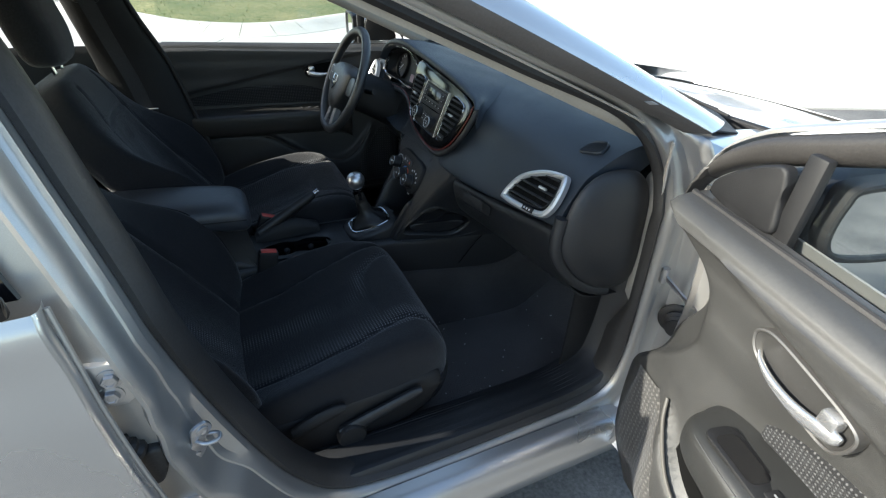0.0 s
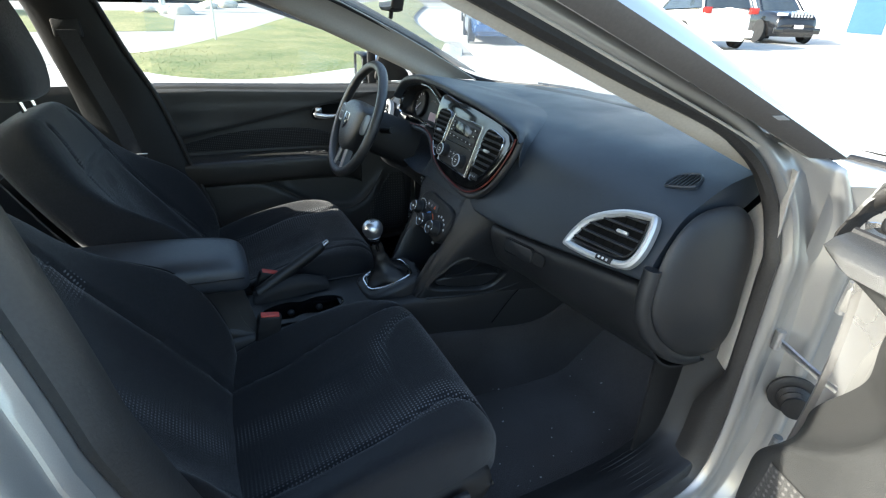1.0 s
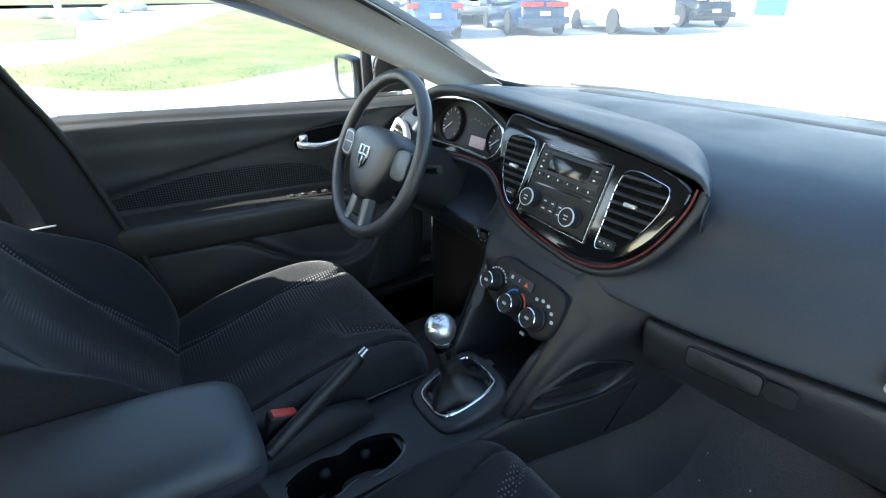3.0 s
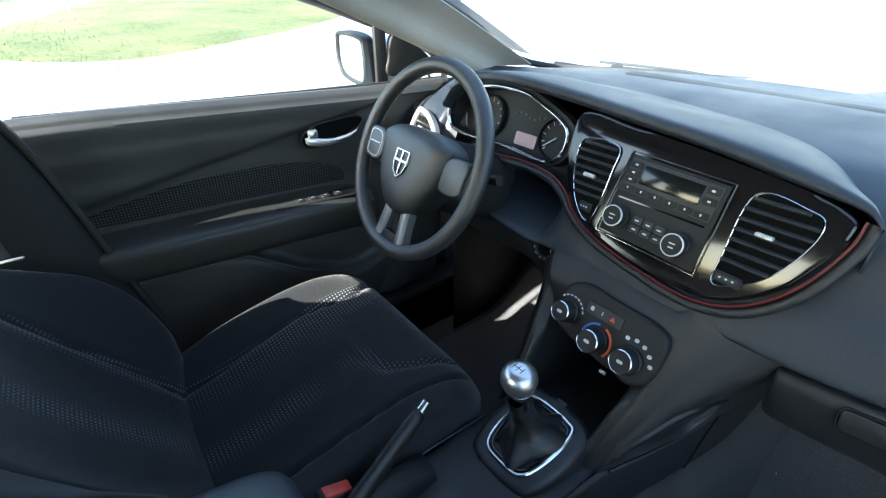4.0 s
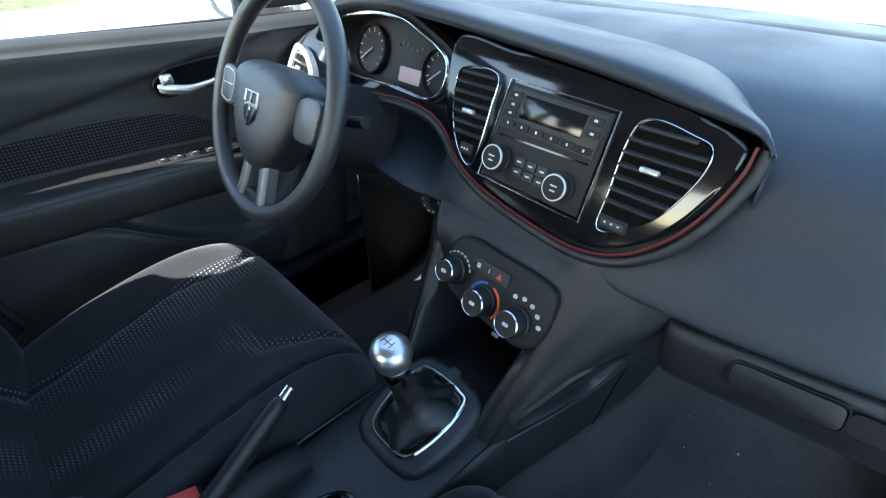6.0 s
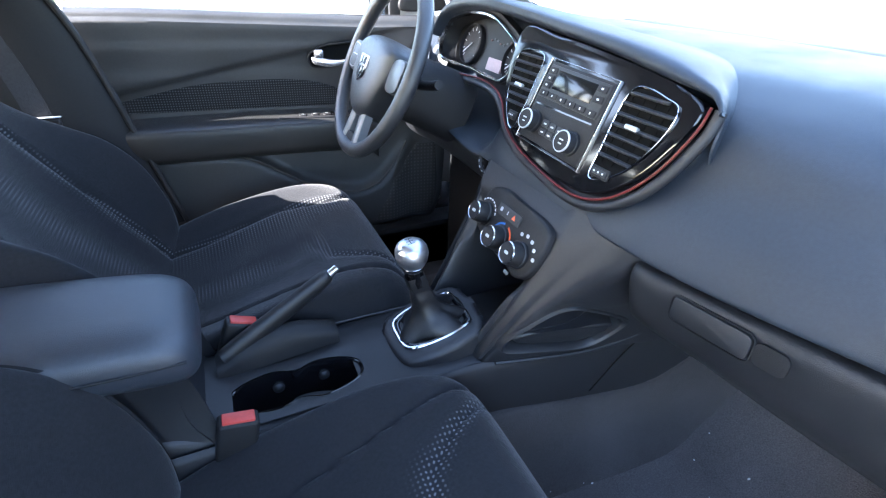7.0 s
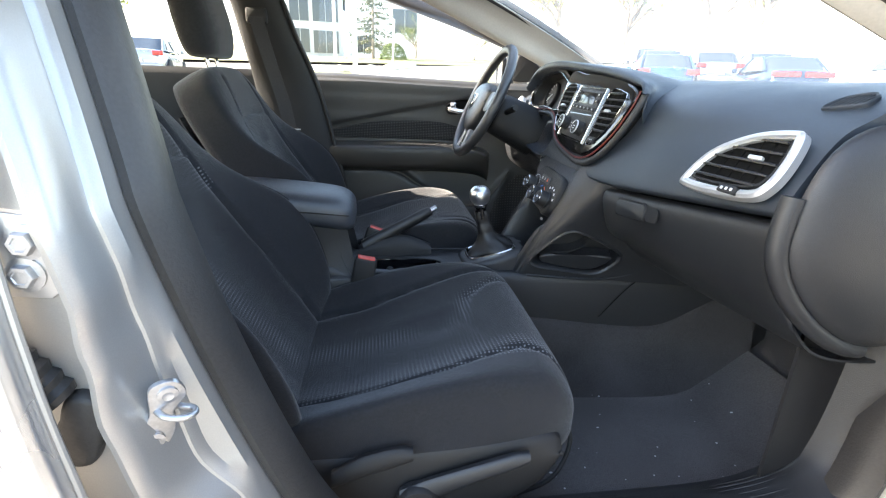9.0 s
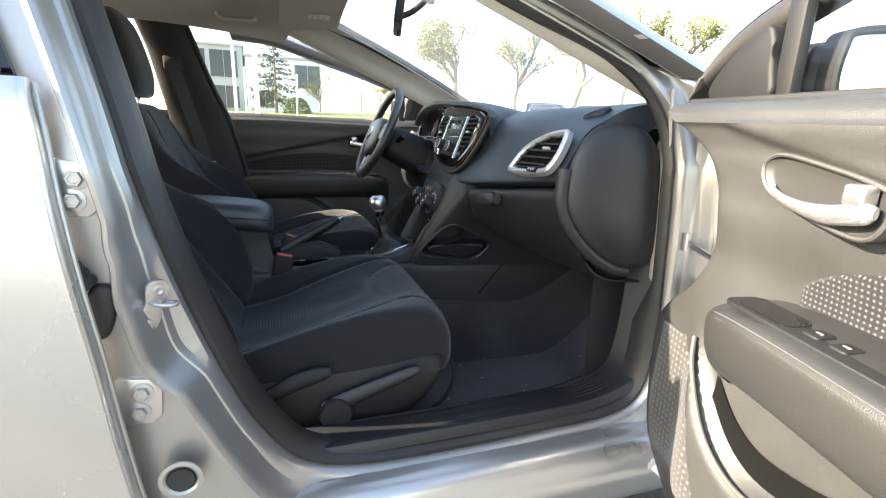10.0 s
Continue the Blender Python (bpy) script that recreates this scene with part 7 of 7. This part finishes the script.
bm = bmesh.new()
sheet(bm, [[(p.x + (q.x - p.x) * k / 12, p.y + (q.y - p.y) * k / 12, gz(p.x + (q.x - p.x) * k / 12, p.y + (q.y - p.y) * k / 12) + 0.13 + 0.10 * math.sin(math.pi * k / 12)) for k in range(13)] for p, q in zip(near_c, far_c)])
tagged(part("grass_bank", bm, GRASS), "bright spring grass bank with dry patches", "grass", kind="structure")
blades = bmesh.new()
rng = random.Random(7)
for k in range(5000):
    i = min(49, int(50 * rng.random() ** 1.3))
    f = rng.random() ** 1.4
    p = near_c[i].lerp(far_c[i], f * 0.7 + 0.005)
    x, y = p.x + rng.uniform(-0.2, 0.2), p.y + rng.uniform(-0.1, 0.2)
    z = gz(x, y) + 0.12 + 0.10 * math.sin(math.pi * min(1, f * 0.7))
    h, a = rng.uniform(0.02, 0.05), rng.uniform(0, 6.28)
    dx, dy = 0.007 * math.cos(a), 0.012 * math.sin(a)
    vs = [blades.verts.new(c) for c in ((x - dx, y - dy, z), (x + dx, y + dy, z), (x + rng.uniform(-0.03, 0.03), y + rng.uniform(-0.03, 0.03), z + h))]
    blades.faces.new(vs)
tagged(part("grass_blades", blades, GRASS), "short grass blades on the bank", "grass", kind="stuff")
# kerb of separate stones along the near edge
kerb = tagged(new("kerb"), "worn pale concrete kerb along the grass", "kerb", kind="structure")
line = curve_through([(x, y, 0) for x, y in NEAR_EDGE[:9]], 97)
across = [(lambda d: Vector((d.y, -d.x, 0)))((line[min(96, k + 1)] - line[max(0, k - 1)]).normalized()) for k in range(97)]
for k in range(0, 96, 6):
    bm = bmesh.new()
    rows = []
    for j in range(7):
        p, s = line[k + j].copy(), across[k + j]
        if j in (0, 6):
            p += (line[k + 3] - p).normalized() * 0.004
        rows.append([(p.x + s.x * o, p.y + s.y * o, gz(p.x + s.x * o, p.y + s.y * o) + h) for o, h in ((-0.10, 0.02), (-0.10, 0.140), (-0.08, 0.150), (0.02, 0.142), (0.14, 0.105), (0.28, 0.058), (0.42, 0.024), (0.44, -0.05))])
    sheet(bm, rows)
    part("kerb_stone", bm, KERB, kerb)
bm = bmesh.new()
sheet(bm, [[(x, y, gz(x, y) + 0.010) for x in (-60, -20, -3, 2, 8, 30, 80)] for y in (11.5, 15, 22, 30, 38)])
tagged(part("road", bm, ROAD), "pale sunlit road beyond the grass bank", "road", kind="structure")
bm = bmesh.new()
sheet(bm, [[(x, y, gz(x, y) + 0.02) for x in (-40, -12, -5, -1.0 if y < 23 else -1.6)] for y in (18.4, 20, 22, 24, 26)])
tagged(part("far_lawn", bm, GRASS), "small far lawn by the road corner", "grass", kind="structure")
bm = bmesh.new()
sheet(bm, [[(x, y + (0.35 * max(0, x) if y < 40 else 0), gz(x, y) + 0.16) for x in (-120, -40, -10, 0, 8, 20, 60, 150)] for y in (31.5, 38, 50, 80, 140)])
tagged(part("far_lawn", bm, GRASS), "far lawn in front of the buildings", "grass", kind="structure")


# ---- trees ----
BARK = material("grey_bark", (0.16, 0.13, 0.10), 0.95, second=(0.26, 0.22, 0.18), scale=8, fine=60, bump=0.9, bump_scale=60)
LEAF_Y = material("young_leaves", (0.16, 0.17, 0.035), 0.8, second=(0.28, 0.26, 0.07), scale=0.8, fine=6)
LEAF_G = material("leaves", (0.06, 0.095, 0.025), 0.8, second=(0.12, 0.15, 0.04), scale=0.8, fine=6)
NEEDLE = material("spruce_needles", (0.045, 0.060, 0.028), 0.85, second=(0.10, 0.105, 0.045), scale=1.0, fine=8)


def leaf_card(bm, c, size, rng):
    a = Vector((rng.gauss(0, 1), rng.gauss(0, 1), rng.gauss(0, 1))).normalized()
    b = a.orthogonal().normalized()
    a, b = a * size, b * size * 0.6
    vs = [bm.verts.new(c + v) for v in (-a, b, a, -b)]
    bm.faces.new(vs)


def deciduous(x, y, h, seed, leaf, density, label, spread=0.5):
    rng = random.Random(seed)
    t = thing("tree", label, "tree", "trees beyond the lot", at=(x, y, gz(x, y)))
    trunk, crown = bmesh.new(), bmesh.new()
    tips = []

    def limb(p, d, length, r, level):
        pts = [p]
        for k in range(4):
            d = (d + Vector((rng.gauss(0, 0.13), rng.gauss(0, 0.13), rng.gauss(0.04, 0.08)))).normalized()
            pts.append(pts[-1] + d * length / 4)
        tube(trunk, pts, r, 6, r2=r * 0.55)
        if level < 4:
            for k in range(rng.choice((2, 3, 3)) if level else 5):
                q = pts[rng.choice((2, 3, 4)) if level else rng.choice((3, 4))]
                a = rng.uniform(0, 6.28)
                nd = (d * 0.65 + Vector((math.cos(a), math.sin(a), rng.uniform(-0.1, 0.5))) * spread * rng.uniform(0.7, 1.3)).normalized()
                limb(q, nd, length * rng.uniform(0.55, 0.78), r * 0.52, level + 1)
        if level >= 2:
            tips.extend(pts[1:])

    limb(Vector((0, 0, -0.2)), Vector((0.03, 0.02, 1)), h * 0.33, h * 0.025, 0)
    for q in tips:
        for k in range(density):
            leaf_card(crown, q + Vector((rng.gauss(0, 0.25), rng.gauss(0, 0.25), rng.gauss(0, 0.22))) * h / 9, rng.uniform(0.04, 0.10) * h / 9, rng)
    part("trunk", trunk, BARK, t)
    part("crown", crown, leaf, t)
    return t


def spruce(x, y, h, seed, label):
    rng = random.Random(seed)
    t = thing("spruce", label, "tree", "trees beyond the lot", at=(x, y, gz(x, y)))
    trunk, crown = bmesh.new(), bmesh.new()
    tube(trunk, [(0, 0, -0.2), (0.02, 0, h * 0.5), (0, 0, h)], h * 0.020, 8, r2=0.02)
    for k in range(90):
        f = (k + 0.5) / 90
        z = h * (0.10 + 0.88 * f)
        r = h * 0.27 * (1 - f) ** 0.85 * rng.uniform(0.65, 1.15) + 0.12
        a = rng.uniform(0, 6.28)
        d = Vector((math.cos(a), math.sin(a), -0.12 + 0.35 * f))
        pts = [Vector((0, 0, z)) + d * r * s + Vector((0, 0, -0.10 * r * s * s)) for s in (0, 0.5, 1)]
        tube(trunk, pts, 0.018 * (1 - f) + 0.008, 4, r2=0.006)
        for j in range(int(16 + 26 * (1 - f))):
            s = rng.uniform(0.15, 1.0)
            c = Vector((0, 0, z)) + d * r * s + Vector((0, 0, -0.10 * r * s * s)) + Vector((rng.gauss(0, 0.09), rng.gauss(0, 0.09), rng.gauss(-0.03, 0.05))) * (r * 0.6 + 0.2)
            leaf_card(crown, c, rng.uniform(0.06, 0.14), rng)
    part("trunk", trunk, BARK, t)
    part("crown", crown, NEEDLE, t)
    return t


def polar(az, dist):
    return -0.28 + dist * math.cos(radians(az)), -1.5 + dist * math.sin(radians(az))


deciduous(*polar(71, 44), 13, 1, LEAF_Y, 9, "tall bare-limbed tree with young yellow leaves", 0.75)
deciduous(*polar(58, 44), 13.0, 2, LEAF_Y, 9, "spreading tree just coming into leaf")
deciduous(*polar(52.5, 42), 13.0, 3, LEAF_Y, 9, "spreading tree just coming into leaf")
deciduous(*polar(64, 52), 13.0, 4, LEAF_Y, 9, "thin far tree with pale leaves")
deciduous(*polar(47, 46), 13.0, 5, LEAF_Y, 9, "spreading tree just coming into leaf")
deciduous(*polar(86.0, 52), 5.2, 6, LEAF_G, 7, "small round green tree by the building")
deciduous(*polar(79.5, 50), 5.0, 8, LEAF_Y, 8, "low tree with yellow spring leaves")
deciduous(*polar(117, 30), 7.0, 9, LEAF_Y, 9, "yellow spring tree behind parked cars")
deciduous(*polar(126, 32), 7.5, 10, LEAF_Y, 7, "yellow spring tree behind parked cars")
spruce(*polar(90.6, 45), 8.0, 11, "tall sparse spruce in front of the grey building")
# bush
bush = thing("bush", "dense rounded dark green bush on the lawn", "bush", at=(*polar(88.4, 43), gz(*polar(88.4, 43)) + 0.1))
bm = bmesh.new()
rng = random.Random(3)
for k in range(1500):
    a, z = rng.uniform(0, 6.28), rng.random()
    r = 1.1 * math.sqrt(max(0, 1 - (z * 0.95) ** 2)) * rng.uniform(0.75, 1.05)
    leaf_card(bm, Vector((r * math.cos(a), r * math.sin(a), z * 1.3)), rng.uniform(0.05, 0.10), rng)
part("leaves", bm, LEAF_G, bush)

# ---- far buildings ----
GREYWALL = material("grey_cladding", (0.42, 0.42, 0.41), 0.7, vary=0.08, scale=0.5, streak=(1, 1, 8))
WHITEWALL = material("white_render", (0.80, 0.79, 0.77), 0.85, vary=0.05, scale=0.4, fine=20, bump=0.2, bump_scale=40)
DARKGLASS = material("dark_glazing", (0.03, 0.04, 0.05), 0.08, vary=0.15)
BLUE_DOOR = material("blue_door_paint", (0.025, 0.085, 0.24), 0.45, vary=0.1)


def building(name, centre, turn, size, wall_mat, label, windows, door=None, low=0):
    b = thing(name, label, "building", at=(*centre, gz(*centre)))
    b.rotation_euler.z = radians(turn)
    w, d, h = size
    part("wall", block((-w / 2, 0, -1), (w / 2, d, h), 0.02, 1), wall_mat, b)
    part("roof", block((-w / 2 - 0.2, -0.2, h), (w / 2 + 0.2, d + 0.2, h + 0.25), 0.03, 1), GREYWALL, b)
    for x, z, ww, hh in windows:
        win = part("window", block((x - ww / 2 - 0.06, -0.06, z - 0.06), (x + ww / 2 + 0.06, -0.002, z + hh + 0.06), 0.01, 1), GREYWALL, b)
        n = max(1, round(ww / 1.1))
        for k in range(n):
            part("pane", block((x - ww / 2 + ww * k / n + 0.03, -0.075, z + 0.02), (x - ww / 2 + ww * (k + 1) / n - 0.03, -0.055, z + hh - 0.02), 0, 1), DARKGLASS, win)
    if door:
        x, ww, hh = door
        part("door", block((x - ww / 2, -0.08, 0), (x + ww / 2, -0.002, hh), 0.01, 1), BLUE_DOOR, b, "blue door")
    return b


bx, by = polar(94.0, 56)
building("office_building", (bx - 2.5, by), 4, (5.6, 9, 6.4), GREYWALL, "grey two-storey office with dark glazing", [(-1.6, 0.4, 1.9, 2.3), (-1.6, 3.4, 1.9, 2.6), (1.0, 0.4, 2.6, 2.2), (1.0, 3.4, 2.6, 2.6)])
building("office_wing", (bx + 4.3, by + 0.5), 4, (7.6, 9, 5.4), WHITEWALL, "pale low office wing with a dark upper window band", [(2.4, 2.6, 2.6, 2.3), (-2.0, 0.5, 2.2, 1.6)])
building("workshop", (33, 15.5), -62, (30, 14, 5.5), WHITEWALL, "large white workshop with a blue door", [(4.5, 2.0, 2.4, 1.6), (9.5, 2.0, 2.4, 1.6)], (0.25, 1.6, 2.4))

# ---- posts, boulders ----
post = thing("sign_post", "thin pale metal sign post on the bank", "post", at=(0.15, 15.0, gz(0.15, 15.0)))
part("shaft", rod([(0, 0, 0), (0.02, 0, 1.0), (0.06, 0, 2.3)], 0.03, 8), STEEL, post)
for az, dist, h, r, name, lab in ((94.6, 37, 9.0, 0.11, "lamp_post", "tall grey street lamp post"), (81.4, 50, 4.6, 0.08, "wooden_post", "plain brown wooden post"), (92.5, 27.5, 7.0, 0.13, "lamp_post", "tall grey street lamp post")):
    x, y = polar(az, dist)
    p = thing(name, lab, "post", at=(x, y, gz(x, y)))
    part("shaft", rod([(0, 0, -0.2), (0, 0, h)], r, 10, r2=r * 0.7), STEEL if "lamp" in name else BARK, p)
    part("base", lathe([(r * 2, 0), (r * 2, 0.12), (r * 1.2, 0.2)], pose(0, 0, 0), 14), KERB, p)
STONE = material("pale_boulder", (0.46, 0.43, 0.37), 0.9, second=(0.60, 0.57, 0.50), scale=3, fine=30, bump=0.8, bump_scale=30)
for k, (az, dist, s) in enumerate(((92.3, 26.5, 0.35), (91.0, 26.0, 0.5), (88.6, 29, 0.42), (87.6, 30, 0.36), (86.9, 30, 0.5), (94, 27, 0.4))):
    x, y = polar(az, dist)
    b = thing("boulder", "pale rounded boulder by the road", "boulder", "boulders", at=(x, y, gz(x, y) + 0.1))
    bm = bmesh.new()
    bmesh.ops.create_icosphere(bm, subdivisions=3, radius=s)
    for v in bm.verts:
        v.co *= 1 + 0.22 * noise.noise(v.co * 2.5 + Vector((k * 7, 0, 0)))
        v.co.z *= 0.62
    part("stone", bm, STONE, b)


# ---- parked cars ----
LAMP_RED = material("tail_lamp_red", (0.30, 0.02, 0.015), 0.25, vary=0.1)
LAMP_CLEAR = material("lamp_clear", (0.55, 0.56, 0.57), 0.12, vary=0.05)
PLATE = material("plate_blank", (0.65, 0.68, 0.72), 0.5, vary=0.05)


def parked_car(name, label, x, y, heading, size, line, roof, paint, lamps, grille=False, tail_z=0.85):
    """line: the body's upper edge from tail to nose; roof: the cabin's outline above it, both as (along, height)."""
    L, W, H = size
    c = thing(name, label, "car", "parked cars", at=(x, y, gz(x, y)))
    c.rotation_euler.z = radians(heading)
    rows = []
    for a, h in line:
        u = (a - 0.5) * L
        k = 1 - 0.26 * abs(2 * a - 1) ** 4
        w = W / 2 * k
        half = [(0.86, 0.20), (0.96, 0.30), (1.0, 0.46), (1.0, h * 0.66), (0.985, h * 0.76), (0.95, h * 0.88), (0.86, h * 0.965), (0.70, h)]
        bow = 0.10 * abs(2 * a - 1) ** 6 * (1 if a > 0.5 else -1)
        rows.append([(u - bow * s * s, -w * s, z) for s, z in half] + [(u, 0, h + 0.025)] + [(u - bow * s * s, w * s, z) for s, z in reversed(half)])
    bm = bmesh.new()
    net = surface(rows, 50, 44)
    sheet(bm, net)
    bm.faces.new([bm.verts.new(p) for p in net[0]])
    bm.faces.new([bm.verts.new(p) for p in net[-1]])
    part("body", bm, paint, c)
    # cabin: glass house and roof
    base = [(u, h) for u, h in roof]
    rows = []
    for t, (s, dz) in enumerate(((1.0, 0.0), (0.97, 0.12), (0.88, 0.62), (0.82, 0.90))):
        row = []
        for fx, fy in ((-1, -0.75), (-1, 0), (-1, 0.75), (-0.75, 1), (0, 1), (0.75, 1), (1, 0.75), (1, 0), (1, -0.75), (0.75, -1), (0, -1), (-0.75, -1)):
            r0, r1 = roof[0], roof[1]
            lo = r0[0] + (r1[0] - r0[0]) * dz
            hi = roof[3][0] + (roof[2][0] - roof[3][0]) * dz
            u = ((lo + hi) / 2 + fx * (hi - lo) / 2 - 0.5) * L
            z0 = roof[0][1]
            row.append((u, fy * W / 2 * 0.90 * s, z0 + (H - z0) * dz))
        rows.append(row)
    bm = bmesh.new()
    sheet(bm, surface(rows, 14, 48, True), around=True)
    part("glass_house", bm, DARKGLASS, c)
    top = [[(p[0] * 1.0, p[1], p[2]) for p in rows[3]], [((p[0] - (roof[1][0] + roof[2][0] - 1) * L / 2) * 0.9 + (roof[1][0] + roof[2][0] - 1) * L / 2, p[1] * 0.9, H * 0.985) for p in rows[3]], [((p[0] - (roof[1][0] + roof[2][0] - 1) * L / 2) * 0.3 + (roof[1][0] + roof[2][0] - 1) * L / 2, p[1] * 0.3, H) for p in rows[3]], [((roof[1][0] + roof[2][0] - 1) * L / 2, 0, H) for p in rows[3]]]
    bm = bmesh.new()
    sheet(bm, surface(top, 8, 48, True), around=True)
    part("roof", bm, paint, c)
    for fy in (-1, 1):
        for f0, f1 in ((0, 1), (3, 2)):
            a, b = roof[f0], roof[f1]
            part("roof_post", rod([((a[0] - 0.5) * L, fy * W * 0.43, a[1] - 0.02), ((b[0] - 0.5) * L, fy * W * 0.375, a[1] + (H - a[1]) * 0.9)], 0.035, 8), paint, c)
        part("door_mirror", block(((roof[3][0] - 0.56) * L, fy * (W / 2 + 0.06) - 0.08, roof[0][1] - 0.02), ((roof[3][0] - 0.53) * L, fy * (W / 2 + 0.06) + 0.08, roof[0][1] + 0.12), 0.03, 2), paint, c)
    R = 0.33 if H < 1.6 else 0.37
    for u in (-0.30, 0.31):
        for fy in (-1, 1):
            m = basis((u * L, fy * (W / 2 - 0.10), R), (1, 0, 0), (0, 0, fy * -1.0))
            wheelp = part("wheel", lathe([(R * 0.70, -0.10), (R * 0.95, -0.10), (R, -0.07), (R, 0.07), (R * 0.95, 0.105), (R * 0.70, 0.105)], m, 32), TYRE, c)
            part("rim", lathe([(R * 0.70, 0.06), (R * 0.70, 0.10), (R * 0.62, 0.09), (R * 0.25, 0.06), (R * 0.20, 0.09), (0.001, 0.095)], m, 20), SATIN, wheelp, "alloy rim")
            part("arch", lathe([(R * 1.12, 0.085), (R * 1.12, 0.112), (R * 1.02, 0.112)], m, 28), TYRE, wheelp)
    tu = -0.5 * L
    for yy, zz, ww, hh in lamps:
        part("lamp", block((tu - 0.015, yy - ww / 2, zz), (tu + 0.10, yy + ww / 2, zz + hh), 0.015, 2), LAMP_CLEAR if grille else LAMP_RED, c, "lamp lens")
    part("bumper", block((tu - 0.05, -W * 0.44, 0.30), (tu + 0.12, W * 0.44, 0.52), 0.05, 3), paint, c)
    part("plate", block((tu - 0.06, -0.16, 0.55 if not grille else 0.48), (tu - 0.01, 0.16, 0.68 if not grille else 0.60), 0.004, 1), PLATE, c, "pale blank plate")
    if grille:
        for k in range(7):
            part("grille_slot", block((tu - 0.035, -0.39 + 0.115 * k, 0.85), (tu + 0.02, -0.31 + 0.115 * k, 1.05), 0.012, 2), CHROME, c, "chrome grille bar")
        part("lower_grille", block((tu - 0.055, -0.55, 0.36), (tu, 0.55, 0.48), 0.02, 2), VINYL_DARK, c)
    return c


def car_paint(name, colour, metal=0.3):
    return material(name, colour, 0.25, metal, vary=0.05, scale=2, fine=500, coat=0.8)


BLUE_P, NAVY_P, WHITE_P, BLACK_P, GREY_P = car_paint("blue_car_paint", (0.02, 0.07, 0.20)), car_paint("navy_car_paint", (0.012, 0.028, 0.065)), car_paint("white_car_paint", (0.80, 0.79, 0.77), 0.0), car_paint("black_car_paint", (0.012, 0.012, 0.013)), car_paint("grey_car_paint", (0.30, 0.31, 0.33), 0.6)
SALOON = [(0.0, 0.62), (0.012, 0.88), (0.03, 0.98), (0.10, 1.01), (0.20, 0.98), (0.5, 0.93), (0.70, 0.95), (0.85, 0.88), (0.97, 0.72), (1.0, 0.55)]
SALOON_ROOF = [(0.10, 0.98), (0.26, 1.4), (0.56, 1.4), (0.75, 0.95)]
WAGON = [(0.0, 0.74), (0.015, 1.06), (0.04, 1.16), (0.10, 1.18), (0.4, 1.14), (0.68, 1.13), (0.85, 1.06), (0.97, 0.90), (1.0, 0.60)]
WAGON_ROOF = [(0.025, 1.14), (0.10, 1.6), (0.54, 1.6), (0.72, 1.12)]
parked_car("saloon_car", "dark blue four-door saloon seen from behind", 9.17, 15.04, 66, (4.5, 1.80, 1.44), SALOON, SALOON_ROOF, BLUE_P, [(-0.68, 0.80, 0.34, 0.16), (0.68, 0.80, 0.34, 0.16)])
parked_car("coupe_car", "navy coupe with a full-width red tail lamp", 12.74, 14.19, 66, (5.0, 1.92, 1.45), SALOON, [(0.12, 0.98), (0.30, 1.4), (0.52, 1.4), (0.72, 0.95)], NAVY_P, [(-0.42, 0.80, 0.72, 0.15), (0.42, 0.80, 0.72, 0.15)])
parked_car("suv_car", "white sport utility car with red tail lamps", 15.75, 12.25, 66, (4.85, 1.96, 1.74), WAGON, WAGON_ROOF, WHITE_P, [(-0.74, 0.98, 0.26, 0.18), (0.74, 0.98, 0.26, 0.18)])
parked_car("suv_car", "black sport utility car with a chrome slotted grille", 20.9, 12.95, 62, (4.6, 1.88, 1.70), [(1 - a, h) for a, h in reversed(WAGON)], [(0.26, 1.06), (0.42, 1.6), (0.92, 1.6), (0.98, 1.06)], BLACK_P, [(-0.66, 0.90, 0.34, 0.10), (0.66, 0.90, 0.34, 0.10)], True)
parked_car("saloon_car", "dark car parked nose-in behind the coupe", 11.7, 20.16, 66, (4.4, 1.8, 1.5), SALOON, SALOON_ROOF, BLACK_P, [(-0.66, 0.82, 0.3, 0.15), (0.66, 0.82, 0.3, 0.15)])
for az, dist, pt, lab in ((60.5, 24, GREY_P, "grey car in the far row"), (55.8, 25, GREY_P, "grey car in the far row"), (51.5, 26, BLACK_P, "dark car in the far row")):
    parked_car("saloon_car", lab, *polar(az, dist), 66, (4.5, 1.8, 1.46), SALOON, SALOON_ROOF, pt, [(-0.68, 0.80, 0.34, 0.16), (0.68, 0.80, 0.34, 0.16)])
for az, dist, pt, lab in ((112, 24, GREY_P, "grey car parked across the road"), (119, 25, WHITE_P, "white car parked across the road")):
    parked_car("saloon_car", lab, *polar(az, dist), 100, (4.5, 1.8, 1.46), SALOON, SALOON_ROOF, pt, [(-0.68, 0.80, 0.34, 0.16), (0.68, 0.80, 0.34, 0.16)])
